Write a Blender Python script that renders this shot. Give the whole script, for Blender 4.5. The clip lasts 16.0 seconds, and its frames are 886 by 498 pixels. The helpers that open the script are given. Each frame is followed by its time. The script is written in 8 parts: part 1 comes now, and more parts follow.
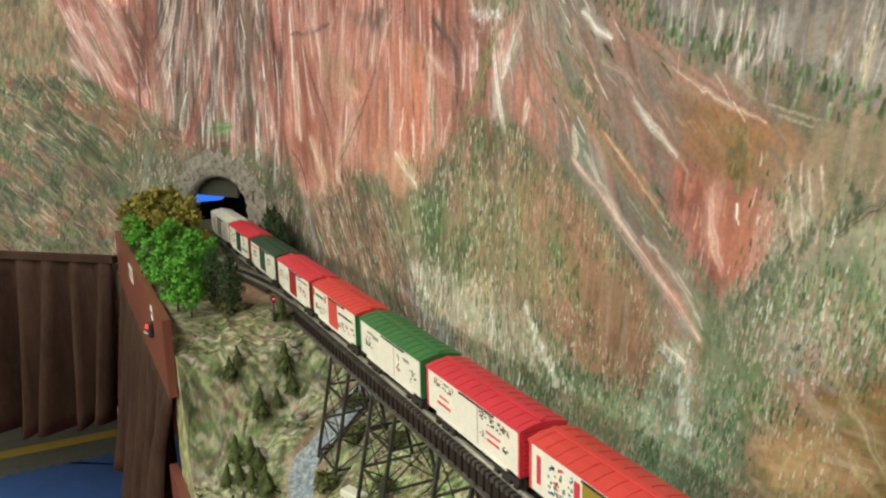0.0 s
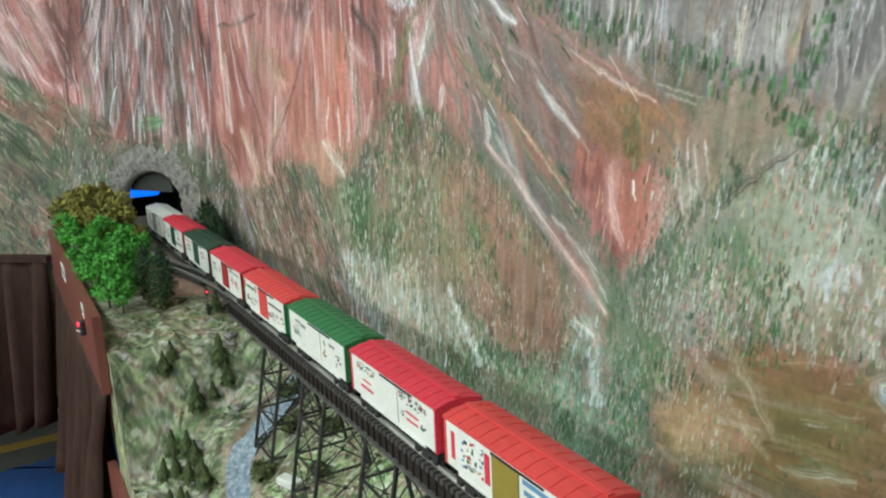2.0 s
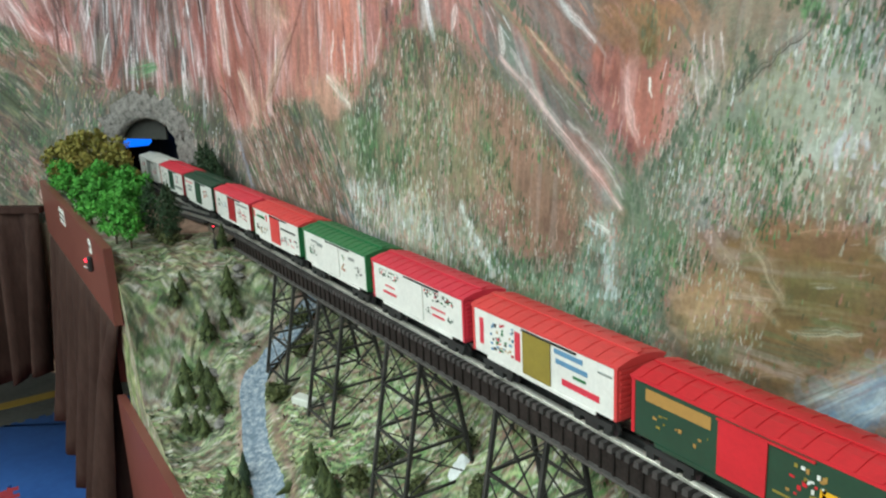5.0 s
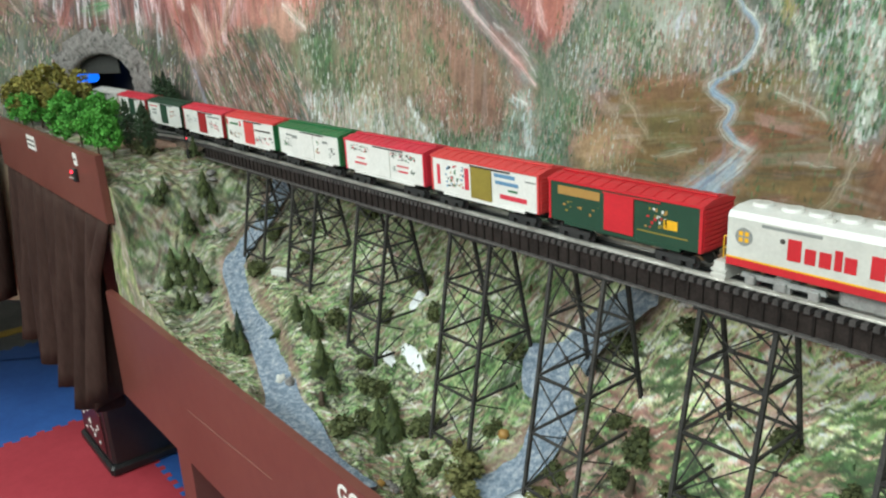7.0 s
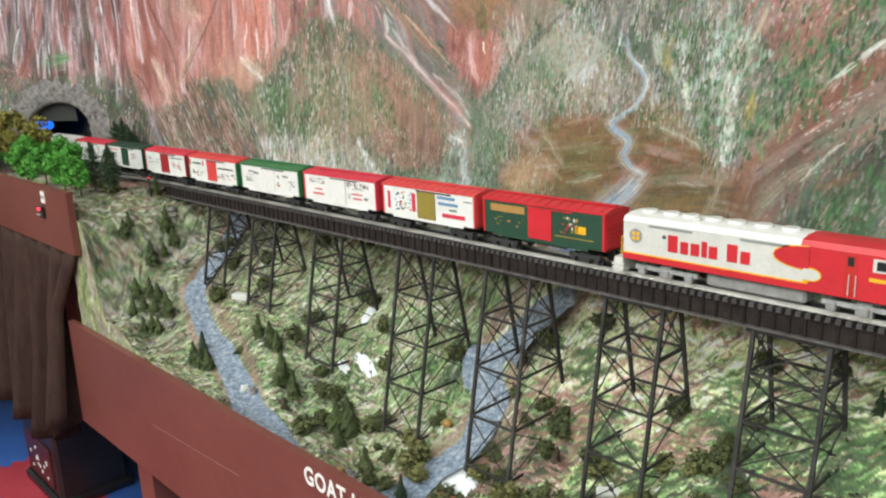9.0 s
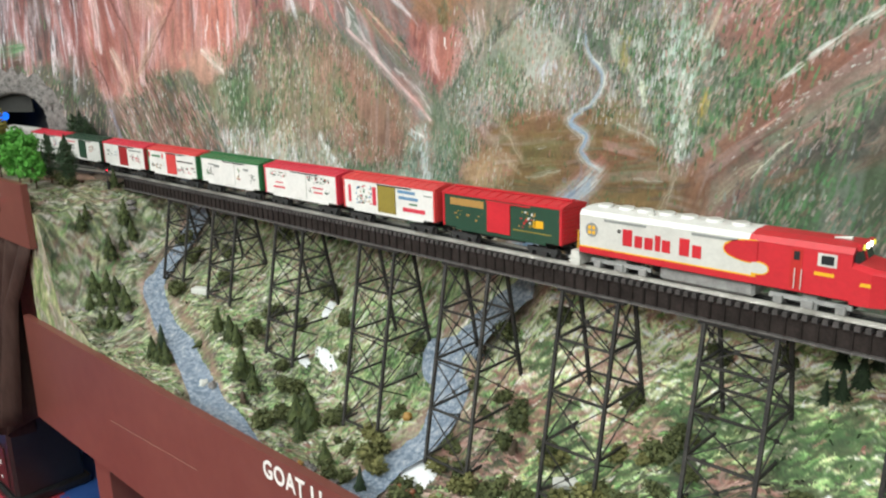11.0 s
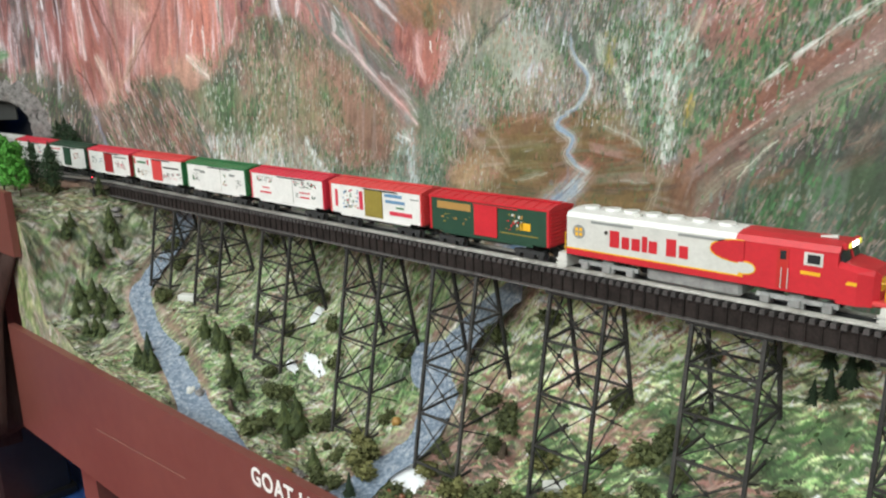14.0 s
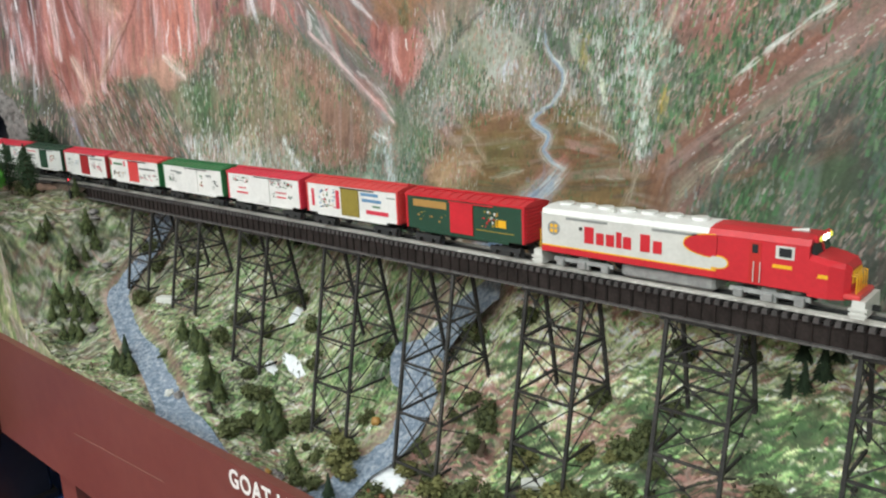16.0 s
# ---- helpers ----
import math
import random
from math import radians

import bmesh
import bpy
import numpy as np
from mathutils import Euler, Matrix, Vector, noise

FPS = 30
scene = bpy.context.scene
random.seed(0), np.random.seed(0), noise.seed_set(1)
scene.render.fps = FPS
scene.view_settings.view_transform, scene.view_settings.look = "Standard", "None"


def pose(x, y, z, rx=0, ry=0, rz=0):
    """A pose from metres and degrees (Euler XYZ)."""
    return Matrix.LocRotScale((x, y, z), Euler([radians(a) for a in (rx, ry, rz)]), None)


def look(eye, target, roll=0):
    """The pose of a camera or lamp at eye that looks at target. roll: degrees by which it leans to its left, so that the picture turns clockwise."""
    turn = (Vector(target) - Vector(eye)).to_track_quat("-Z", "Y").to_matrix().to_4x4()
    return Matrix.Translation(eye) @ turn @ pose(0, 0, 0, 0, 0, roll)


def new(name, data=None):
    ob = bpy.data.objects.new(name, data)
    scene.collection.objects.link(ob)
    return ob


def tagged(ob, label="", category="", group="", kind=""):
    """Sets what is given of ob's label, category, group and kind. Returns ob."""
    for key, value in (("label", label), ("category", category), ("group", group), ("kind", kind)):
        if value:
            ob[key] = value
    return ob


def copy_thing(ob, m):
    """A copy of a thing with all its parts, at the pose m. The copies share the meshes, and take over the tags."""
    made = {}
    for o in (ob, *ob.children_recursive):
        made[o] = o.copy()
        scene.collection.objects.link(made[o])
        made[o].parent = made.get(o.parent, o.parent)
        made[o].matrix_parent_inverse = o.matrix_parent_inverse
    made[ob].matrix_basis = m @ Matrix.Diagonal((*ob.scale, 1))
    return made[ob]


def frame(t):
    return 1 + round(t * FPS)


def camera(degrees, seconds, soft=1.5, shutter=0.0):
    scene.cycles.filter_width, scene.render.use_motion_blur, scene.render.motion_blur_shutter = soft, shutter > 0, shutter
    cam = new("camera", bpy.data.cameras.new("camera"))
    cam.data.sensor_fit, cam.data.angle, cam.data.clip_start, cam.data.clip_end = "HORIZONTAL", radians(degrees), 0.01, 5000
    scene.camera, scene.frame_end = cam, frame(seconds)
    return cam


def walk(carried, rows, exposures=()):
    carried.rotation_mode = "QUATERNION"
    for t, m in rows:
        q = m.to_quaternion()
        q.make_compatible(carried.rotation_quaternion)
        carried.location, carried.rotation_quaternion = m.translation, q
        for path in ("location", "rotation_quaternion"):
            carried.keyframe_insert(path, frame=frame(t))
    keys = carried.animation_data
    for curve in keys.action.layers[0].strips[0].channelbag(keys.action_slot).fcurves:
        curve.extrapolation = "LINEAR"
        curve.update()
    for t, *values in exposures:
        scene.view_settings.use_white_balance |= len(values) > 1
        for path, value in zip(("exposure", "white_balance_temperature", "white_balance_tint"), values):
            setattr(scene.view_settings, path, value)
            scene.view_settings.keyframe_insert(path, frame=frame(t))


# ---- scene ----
cam = camera(57.9, 16.0, soft=2.2)
PATH = [
    (0, (0.437, -0.488, 1.722), (-1.321, 0.37, 1.307), -1.4),
    (0.5, (0.467, -0.483, 1.714), (-1.272, 0.4, 1.268), -1.4),
    (1, (0.476, -0.463, 1.721), (-1.228, 0.484, 1.277), -2.0),
    (1.5, (0.479, -0.46, 1.723), (-1.23, 0.483, 1.289), -2.0),
    (2, (0.48, -0.452, 1.717), (-1.221, 0.5, 1.273), -2.6),
    (2.5, (0.485, -0.466, 1.708), (-1.213, 0.488, 1.255), -2.2),
    (3, (0.491, -0.46, 1.698), (-1.208, 0.477, 1.209), -2.1),
    (3.2, (0.494, -0.455, 1.699), (-1.204, 0.476, 1.2), -2.5),
    (5.3, (0.515, -0.576, 1.631), (-1.118, 0.451, 1.104), -2.6),
    (5.5, (0.537, -0.592, 1.627), (-1.07, 0.459, 1.07), -2.4),
    (6, (0.632, -0.625, 1.632), (-0.951, 0.442, 1.037), -4.2),
    (6.5, (0.711, -0.701, 1.6), (-0.864, 0.384, 1.017), -2.6),
    (7, (0.775, -0.839, 1.584), (-0.728, 0.33, 0.972), -3.2),
    (7.5, (0.86, -0.913, 1.588), (-0.628, 0.298, 1.022), -1.8),
    (8, (0.917, -0.953, 1.573), (-0.556, 0.312, 1.096), -2.3),
    (8.5, (0.921, -0.981, 1.584), (-0.516, 0.325, 1.105), -3.0),
    (9, (0.934, -1.018, 1.576), (-0.479, 0.311, 1.091), -2.4),
    (9.2, (0.939, -1.03, 1.57), (-0.458, 0.312, 1.077), -2.4),
    (11.5, (0.948, -1.015, 1.573), (-0.399, 0.381, 1.084), -1.5),
    (12, (0.946, -1.014, 1.565), (-0.392, 0.391, 1.08), -1.5),
    (12.5, (0.94, -1.013, 1.567), (-0.386, 0.4, 1.069), -1.5),
    (13, (0.941, -1.01, 1.569), (-0.39, 0.396, 1.069), -1.9),
    (13.5, (0.945, -1.01, 1.568), (-0.39, 0.397, 1.08), -1.9),
    (14, (0.948, -1.013, 1.568), (-0.386, 0.396, 1.085), -1.9),
    (14.5, (0.953, -1.006, 1.562), (-0.38, 0.409, 1.093), -1.9),
    (15, (0.952, -1.013, 1.568), (-0.366, 0.415, 1.096), -1.9),
    (15.5, (0.957, -1.009, 1.563), (-0.363, 0.418, 1.092), -2.2),
    (16, (0.958, -0.998, 1.563), (-0.352, 0.433, 1.079), -2.3),
]
# the camera warms and settles its picture in the first second
EXPOSURES = [(0.0, -0.24, 8600, 3), (0.4, -0.24, 7950, 3), (1.0, -0.24, 6450, -1), (3.0, -0.25, 6450, -3), (5.5, -0.24, 6400, -1), (7.0, -0.19, 6500, 3), (9.0, -0.06, 6750, 10), (12.0, -0.06, 6750, 10), (13.0, -0.12, 6700, 10), (14.0, -0.16, 6650, 10), (16.0, -0.24, 6600, 10)]
walk(cam, [(t, look(eye, target, roll)) for t, eye, target, roll in PATH], EXPOSURES)


# ---------- light ----------
world = bpy.data.worlds.new("room_air")
scene.world = world
world.use_nodes = True
world.node_tree.nodes["Background"].inputs[0].default_value = (0.9, 0.95, 1.0, 1)
world.node_tree.nodes["Background"].inputs[1].default_value = 0.25


def ceiling_lamp(name, x, y, sx, sy, power):
    data = bpy.data.lights.new(name, "AREA")
    data.shape, data.size, data.size_y, data.energy = "RECTANGLE", sx, sy, power
    data.color = (0.90, 0.985, 0.985)
    ob = new(name, data)
    ob.matrix_world = pose(x, y, 2.66, 0, 0, 0)
    return ob


for lx in (-2.9, -1.3, 0.3, 1.9):
    ceiling_lamp("ceiling_tube", lx, -1.35, 1.5, 0.6, 14 if lx < -2 else 30)
    ceiling_lamp("ceiling_tube", lx, -3.0, 1.5, 0.6, 25 if lx < -2 else 57)

# ---------- materials ----------


def material(name, colour, rough=0.6, metal=0.0):
    m = bpy.data.materials.new(name)
    m.use_nodes = True
    b = m.node_tree.nodes["Principled BSDF"]
    b.inputs["Base Color"].default_value = (*colour, 1)
    b.inputs["Roughness"].default_value = rough
    b.inputs["Metallic"].default_value = metal
    return m


def node(m, kind, **values):
    n = m.node_tree.nodes.new(kind)
    for key, value in values.items():
        n.inputs[key].default_value = value
    return n


def link(m, a, out, b, inp):
    m.node_tree.links.new(a.outputs[out], b.inputs[inp])


def varied(name, dark, light, scale=20, rough=0.7, bump=0.15, stretch=(1, 1, 1), fine=8.0, metal=0.0, extra=None, per=False, depth=0.002):
    """A material with two scales of variation and a bump; extra: a third colour in patches."""
    m = material(name, dark, rough, metal)
    b = m.node_tree.nodes["Principled BSDF"]
    co = node(m, "ShaderNodeTexCoord")
    mp = node(m, "ShaderNodeMapping")
    mp.inputs["Scale"].default_value = stretch
    link(m, co, "Object", mp, "Vector")
    n1 = node(m, "ShaderNodeTexNoise", Scale=scale, Detail=6.0, Roughness=0.65)
    n2 = node(m, "ShaderNodeTexNoise", Scale=scale * fine, Detail=4.0, Roughness=0.7)
    link(m, mp, "Vector", n1, "Vector")
    link(m, mp, "Vector", n2, "Vector")
    add = node(m, "ShaderNodeMath")
    add.operation = "MULTIPLY_ADD"
    add.inputs[1].default_value = 0.45
    link(m, n2, "Fac", add, 0)
    link(m, n1, "Fac", add, 2)
    ramp = node(m, "ShaderNodeValToRGB")
    ramp.color_ramp.elements[0].position, ramp.color_ramp.elements[0].color = 0.52, (*dark, 1)
    ramp.color_ramp.elements[1].position, ramp.color_ramp.elements[1].color = 0.92, (*light, 1)
    if extra:
        e = ramp.color_ramp.elements.new(0.72)
        e.color = (*extra, 1)
    link(m, add, "Value", ramp, "Fac")
    last = ramp
    if per:
        info = node(m, "ShaderNodeObjectInfo")
        hsv = node(m, "ShaderNodeHueSaturation")
        mr = node(m, "ShaderNodeMapRange")
        mr.inputs["To Min"].default_value, mr.inputs["To Max"].default_value = 0.72, 1.25
        link(m, info, "Random", mr, "Value")
        link(m, mr, "Result", hsv, "Value")
        link(m, ramp, "Color", hsv, "Color")
        last = hsv
    link(m, last, "Color", b, "Base Color")
    bp = node(m, "ShaderNodeBump", Strength=bump, Distance=depth)
    link(m, add, "Value", bp, "Height")
    link(m, bp, "Normal", b, "Normal")
    return m


def painted(name, fallback):
    """Paint whose colour is the stroke's own, with fine bristle relief."""
    m = material(name, fallback, 0.75)
    b = m.node_tree.nodes["Principled BSDF"]
    at = node(m, "ShaderNodeAttribute")
    at.attribute_name = "paint"
    co = node(m, "ShaderNodeTexCoord")
    n = node(m, "ShaderNodeTexNoise", Scale=160.0, Detail=4.0)
    link(m, co, "Object", n, "Vector")
    hsv = node(m, "ShaderNodeHueSaturation")
    mr = node(m, "ShaderNodeMapRange")
    mr.inputs["From Min"].default_value, mr.inputs["From Max"].default_value = 0.3, 0.7
    mr.inputs["To Min"].default_value, mr.inputs["To Max"].default_value = 0.85, 1.15
    link(m, n, "Fac", mr, "Value")
    link(m, mr, "Result", hsv, "Value")
    link(m, at, "Color", hsv, "Color")
    link(m, hsv, "Color", b, "Base Color")
    bp = node(m, "ShaderNodeBump", Strength=0.25, Distance=0.001)
    link(m, n, "Fac", bp, "Height")
    link(m, bp, "Normal", b, "Normal")
    return m


FASCIA = varied("fascia_paint", (0.135, 0.040, 0.031), (0.165, 0.055, 0.042), 3, 0.42, 0.05)
CURTAIN = varied("curtain_cloth", (0.030, 0.0165, 0.014), (0.058, 0.034, 0.028), 9, 0.9, 0.2, (1, 1, 0.3))
BLACK = varied("black_plastic", (0.008, 0.008, 0.009), (0.016, 0.016, 0.017), 8, 0.35, 0.05)
STEEL = varied("blackened_steel", (0.020, 0.019, 0.018), (0.055, 0.051, 0.048), 30, 0.7, 0.1, per=True)
GIRDER = varied("girder_steel", (0.012, 0.009, 0.008), (0.032, 0.024, 0.022), 30, 0.85, 0.1, per=True)
for m, k in ((GIRDER, 0.15), (STEEL, 0.25), (CURTAIN, 0.1)):
    m.node_tree.nodes["Principled BSDF"].inputs["Specular IOR Level"].default_value = k
TIE = varied("dark_tie_wood", (0.028, 0.024, 0.024), (0.070, 0.060, 0.058), 60, 0.8, 0.2, per=True)
RAIL = varied("bright_rail", (0.52, 0.50, 0.47), (0.72, 0.70, 0.66), 40, 0.32, 0.03, metal=0.75)
DARKRAIL = varied("blackened_rail", (0.03, 0.03, 0.03), (0.07, 0.07, 0.07), 40, 0.45, 0.03, metal=0.5)
BLUE_MAT = varied("blue_foam", (0.024, 0.085, 0.31), (0.034, 0.115, 0.39), 4, 0.6, 0.1)
RED_MAT = varied("red_foam", (0.34, 0.030, 0.045), (0.41, 0.042, 0.060), 4, 0.6, 0.1)
CONCRETE = varied("concrete_floor", (0.10, 0.10, 0.095), (0.17, 0.165, 0.155), 5, 0.7, 0.1)
YELLOW = varied("yellow_floor_paint", (0.42, 0.27, 0.035), (0.52, 0.34, 0.06), 12, 0.6, 0.1)
PLASTER = varied("plain_wall_paint", (0.55, 0.53, 0.48), (0.62, 0.60, 0.55), 3, 0.8, 0.05)
CEIL = varied("ceiling_tile", (0.62, 0.61, 0.58), (0.70, 0.69, 0.66), 8, 0.9, 0.1)
WHITE = material("white_paint", (0.75, 0.75, 0.72), 0.5)
SNOW = varied("snow_white", (0.70, 0.72, 0.74), (0.86, 0.87, 0.88), 40, 0.7, 0.4)
# the palest tone puts sparkle on the ripples into the water's colour
WATER = varied("painted_water", (0.11, 0.145, 0.19), (0.46, 0.49, 0.53), 105, 0.12, 0.8, (1, 1, 1), extra=(0.19, 0.245, 0.32))

# ---------- mesh building ----------


class Shape:
    """Collects vertices and faces for one mesh."""

    def __init__(self):
        self.v, self.f = [], []

    def box(self, x0, x1, y0, y1, z0, z1, taper=0.0):
        n = len(self.v)
        t = taper
        self.v += [(x0, y0, z0), (x1, y0, z0), (x1, y1, z0), (x0, y1, z0), (x0 + t, y0 + t, z1), (x1 - t, y0 + t, z1), (x1 - t, y1 - t, z1), (x0 + t, y1 - t, z1)]
        self.f += [tuple(n + i for i in q) for q in ((3, 2, 1, 0), (4, 5, 6, 7), (0, 1, 5, 4), (1, 2, 6, 5), (2, 3, 7, 6), (3, 0, 4, 7))]
        return self

    def rbox(self, x0, x1, y0, y1, z0, z1, r):
        """A box with chamfered long edges: an octagon swept in z plus narrowed ends."""
        n = len(self.v)
        rings = ((z0, r), (z0 + r, 0), (z1 - r, 0), (z1, r))
        for z, k in rings:
            a0, a1, b0, b1 = x0 + k, x1 - k, y0 + k, y1 - k
            c = r if k == 0 else r * 0.6
            self.v += [(a0 + c, b0, z), (a1 - c, b0, z), (a1, b0 + c, z), (a1, b1 - c, z), (a1 - c, b1, z), (a0 + c, b1, z), (a0, b1 - c, z), (a0, b0 + c, z)]
        for j in range(3):
            for i in range(8):
                self.f.append((n + j * 8 + i, n + j * 8 + (i + 1) % 8, n + j * 8 + 8 + (i + 1) % 8, n + j * 8 + 8 + i))
        self.f.append(tuple(n + i for i in range(7, -1, -1)))
        self.f.append(tuple(n + 24 + i for i in range(8)))
        return self

    def beam(self, a, b, w, h=None, up=(0, 0, 1)):
        """A square bar from a to b."""
        a, b = Vector(a), Vector(b)
        d = (b - a).normalized()
        u = Vector(up) if abs(d.dot(Vector(up))) < 0.95 else Vector((1, 0, 0))
        s = d.cross(u).normalized() * (w / 2)
        t = s.cross(d).normalized() * ((h or w) / 2)
        n = len(self.v)
        for p in (a, b):
            self.v += [tuple(p - s - t), tuple(p + s - t), tuple(p + s + t), tuple(p - s + t)]
        self.f += [tuple(n + i for i in q) for q in ((3, 2, 1, 0), (4, 5, 6, 7), (0, 1, 5, 4), (1, 2, 6, 5), (2, 3, 7, 6), (3, 0, 4, 7))]
        return self

    def tube(self, a, b, r0, r1=None, n=8, cap=True):
        a, b = Vector(a), Vector(b)
        r1 = r0 if r1 is None else r1
        d = (b - a).normalized()
        u = Vector((0, 0, 1)) if abs(d.z) < 0.9 else Vector((1, 0, 0))
        s = d.cross(u).normalized()
        t = s.cross(d)
        k = len(self.v)
        for p, r in ((a, r0), (b, r1)):
            for i in range(n):
                w = 2 * math.pi * i / n
                self.v.append(tuple(p + (s * math.cos(w) + t * math.sin(w)) * r))
        for i in range(n):
            self.f.append((k + i, k + (i + 1) % n, k + n + (i + 1) % n, k + n + i))
        if cap:
            self.f.append(tuple(k + i for i in range(n - 1, -1, -1)))
            self.f.append(tuple(k + n + i for i in range(n)))
        return self

    def lathe(self, rings, x, y, n=10, wobble=0.0, rng=None):
        """rings: (radius, z)."""
        k = len(self.v)
        for r, z in rings:
            for i in range(n):
                w = 2 * math.pi * i / n
                q = r * (1 + (rng.uniform(-wobble, wobble) if rng else 0))
                self.v.append((x + q * math.cos(w), y + q * math.sin(w), z))
        for j in range(len(rings) - 1):
            for i in range(n):
                self.f.append((k + j * n + i, k + j * n + (i + 1) % n, k + j * n + n + (i + 1) % n, k + j * n + n + i))
        self.f.append(tuple(k + i for i in range(n - 1, -1, -1)))
        self.f.append(tuple(k + (len(rings) - 1) * n + i for i in range(n)))
        return self

    def prism(self, outline, y0, y1):
        """An outline of (x, z) swept from y0 to y1."""
        n, k = len(outline), len(self.v)
        self.v += [(x, y0, z) for x, z in outline] + [(x, y1, z) for x, z in outline]
        self.f.append(tuple(k + i for i in range(n)))
        self.f.append(tuple(k + n + i for i in range(n - 1, -1, -1)))
        for i in range(n):
            self.f.append((k + (i + 1) % n, k + i, k + n + i, k + n + (i + 1) % n))
        return self

    def grid(self, rows, close=False):
        n, k = len(rows[0]), len(self.v)
        for r in rows:
            self.v += [tuple(p) for p in r]
        for j in range(len(rows) - 1):
            for i in range(n - 1):
                self.f.append((k + j * n + i, k + j * n + i + 1, k + j * n + n + i + 1, k + j * n + n + i))
        return self

    def mesh(self, name, mat, smooth=False):
        me = bpy.data.meshes.new(name)
        me.from_pydata(self.v, [], self.f)
        me.materials.append(mat)
        if smooth:
            me.polygons.foreach_set("use_smooth", [True] * len(me.polygons))
        me.update()
        return me


def thing(name, label="", category="", group="", kind="", at=(0, 0, 0)):
    ob = new(name)
    ob.location = at
    ob.empty_display_size = 0.02
    return tagged(ob, label, category, group, kind)


def part(name, shape, mat, parent=None, label="", smooth=False):
    ob = new(name, shape if isinstance(shape, bpy.types.Mesh) else shape.mesh(name, mat, smooth))
    if parent:
        ob.parent = parent
    return tagged(ob, label)


def solid(name, shape, mat, label="", category="", group="", kind="", smooth=False):
    return tagged(part(name, shape, mat, None, "", smooth), label, category, group, kind)

# ---------- the plan ----------
GIRDER_Z, GIRDER_TOP, TRACK_Y = 1.200, 1.229, -0.010
RAIL_TOP = 1.2415


def curve_points(keys, step):
    """A smooth line through a few corners (Catmull-Rom), sampled about every step."""
    pts = [Vector((*k, 0)) for k in keys]
    pts = [pts[0] * 2 - pts[1]] + pts + [pts[-1] * 2 - pts[-2]]
    out = []
    for i in range(1, len(pts) - 2):
        a, b, c, d = pts[i - 1:i + 3]
        n = max(1, round((c - b).length / step))
        for j in range(n):
            t = j / n
            p = 0.5 * (2 * b + (c - a) * t + (2 * a - 5 * b + 4 * c - d) * t * t + (3 * b - a - 3 * c + d) * t * t * t)
            out.append((p.x, p.y))
    out.append((pts[-2].x, pts[-2].y))
    return out


WALL_KEYS = [(2.6, 0.185), (0.6, 0.175), (-0.4, 0.160), (-1.2, 0.160), (-1.5, 0.148), (-1.75, 0.090), (-1.95, 0.022), (-2.12, -0.062), (-2.25, -0.17), (-2.36, -0.27), (-2.53, -0.385), (-2.81, -0.65), (-3.66, -1.57)]
WALL = curve_points(WALL_KEYS, 0.04)
ARC = [0.0]
for (ax, ay), (bx, by) in zip(WALL, WALL[1:]):
    ARC.append(ARC[-1] + math.hypot(bx - ax, by - ay))
ARC_X0 = ARC[min(range(len(WALL)), key=lambda i: abs(WALL[i][0]) + (0 if WALL[i][1] > 0 else 9))] + WALL[min(range(len(WALL)), key=lambda i: abs(WALL[i][0]) + (0 if WALL[i][1] > 0 else 9))][0]


def wall_at(s):
    """The point and the inward normal of the painted wall at s metres, where s = x along its straight part and falls round the bend."""
    a = ARC_X0 - s
    i = min(max(int(np.searchsorted(ARC, a)) - 1, 0), len(WALL) - 2)
    t = (a - ARC[i]) / (ARC[i + 1] - ARC[i])
    (ax, ay), (bx, by) = WALL[i], WALL[i + 1]
    d = Vector((bx - ax, by - ay, 0)).normalized()
    return Vector((ax + (bx - ax) * t, ay + (by - ay) * t, 0)), Vector((-d.y, d.x, 0))


def wall_y(x):
    best = [p for p in WALL if p[1] > -0.31]
    for (ax, ay), (bx, by) in zip(best, best[1:]):
        if bx <= x <= ax:
            return ay + (by - ay) * (ax - x) / (ax - bx)
    return best[0][1] if x > best[0][0] else best[-1][1]


def lerp_table(table, x):
    if x <= table[0][0]:
        return table[0][1]
    for (ax, av), (bx, bv) in zip(table, table[1:]):
        if x <= bx:
            t = (x - ax) / (bx - ax)
            t = t * t * (3 - 2 * t)
            return av + (bv - av) * t
    return table[-1][1]


FRONT = [(-1.33, 1.225), (-1.22, 1.19), (-1.12, 0.93), (-0.95, 0.885), (-0.5, 0.855), (-0.3, 0.835), (0.0, 0.825), (0.5, 0.84), (1.6, 0.86)]
MID = [(-1.32, 1.222), (-1.20, 1.17), (-1.10, 1.03), (-1.0, 0.985), (-0.65, 0.975), (-0.5, 0.905), (-0.25, 0.835), (0.0, 0.825), (0.25, 0.855), (0.49, 0.935), (0.75, 0.98), (1.6, 1.02)]
BACK = [(-1.5, 1.222), (-1.1, 1.195), (-0.9, 1.175), (-0.6, 1.165), (-0.3, 1.155), (0.0, 1.15), (0.3, 1.165), (0.7, 1.185), (1.6, 1.20)]


def water_dip(x, y):
    """How deep the two streams cut at x, y."""
    d = 0.0
    for line, w, cut in STREAMS:
        for (ax, ay), (bx, by) in zip(line, line[1:]):
            ux, uy = bx - ax, by - ay
            t = min(1, max(0, ((x - ax) * ux + (y - ay) * uy) / (ux * ux + uy * uy)))
            q = math.hypot(x - ax - ux * t, y - ay - uy * t)
            if q < w * 2:
                d = max(d, cut * (1 - q / (2 * w)) ** 0.7)
    return d


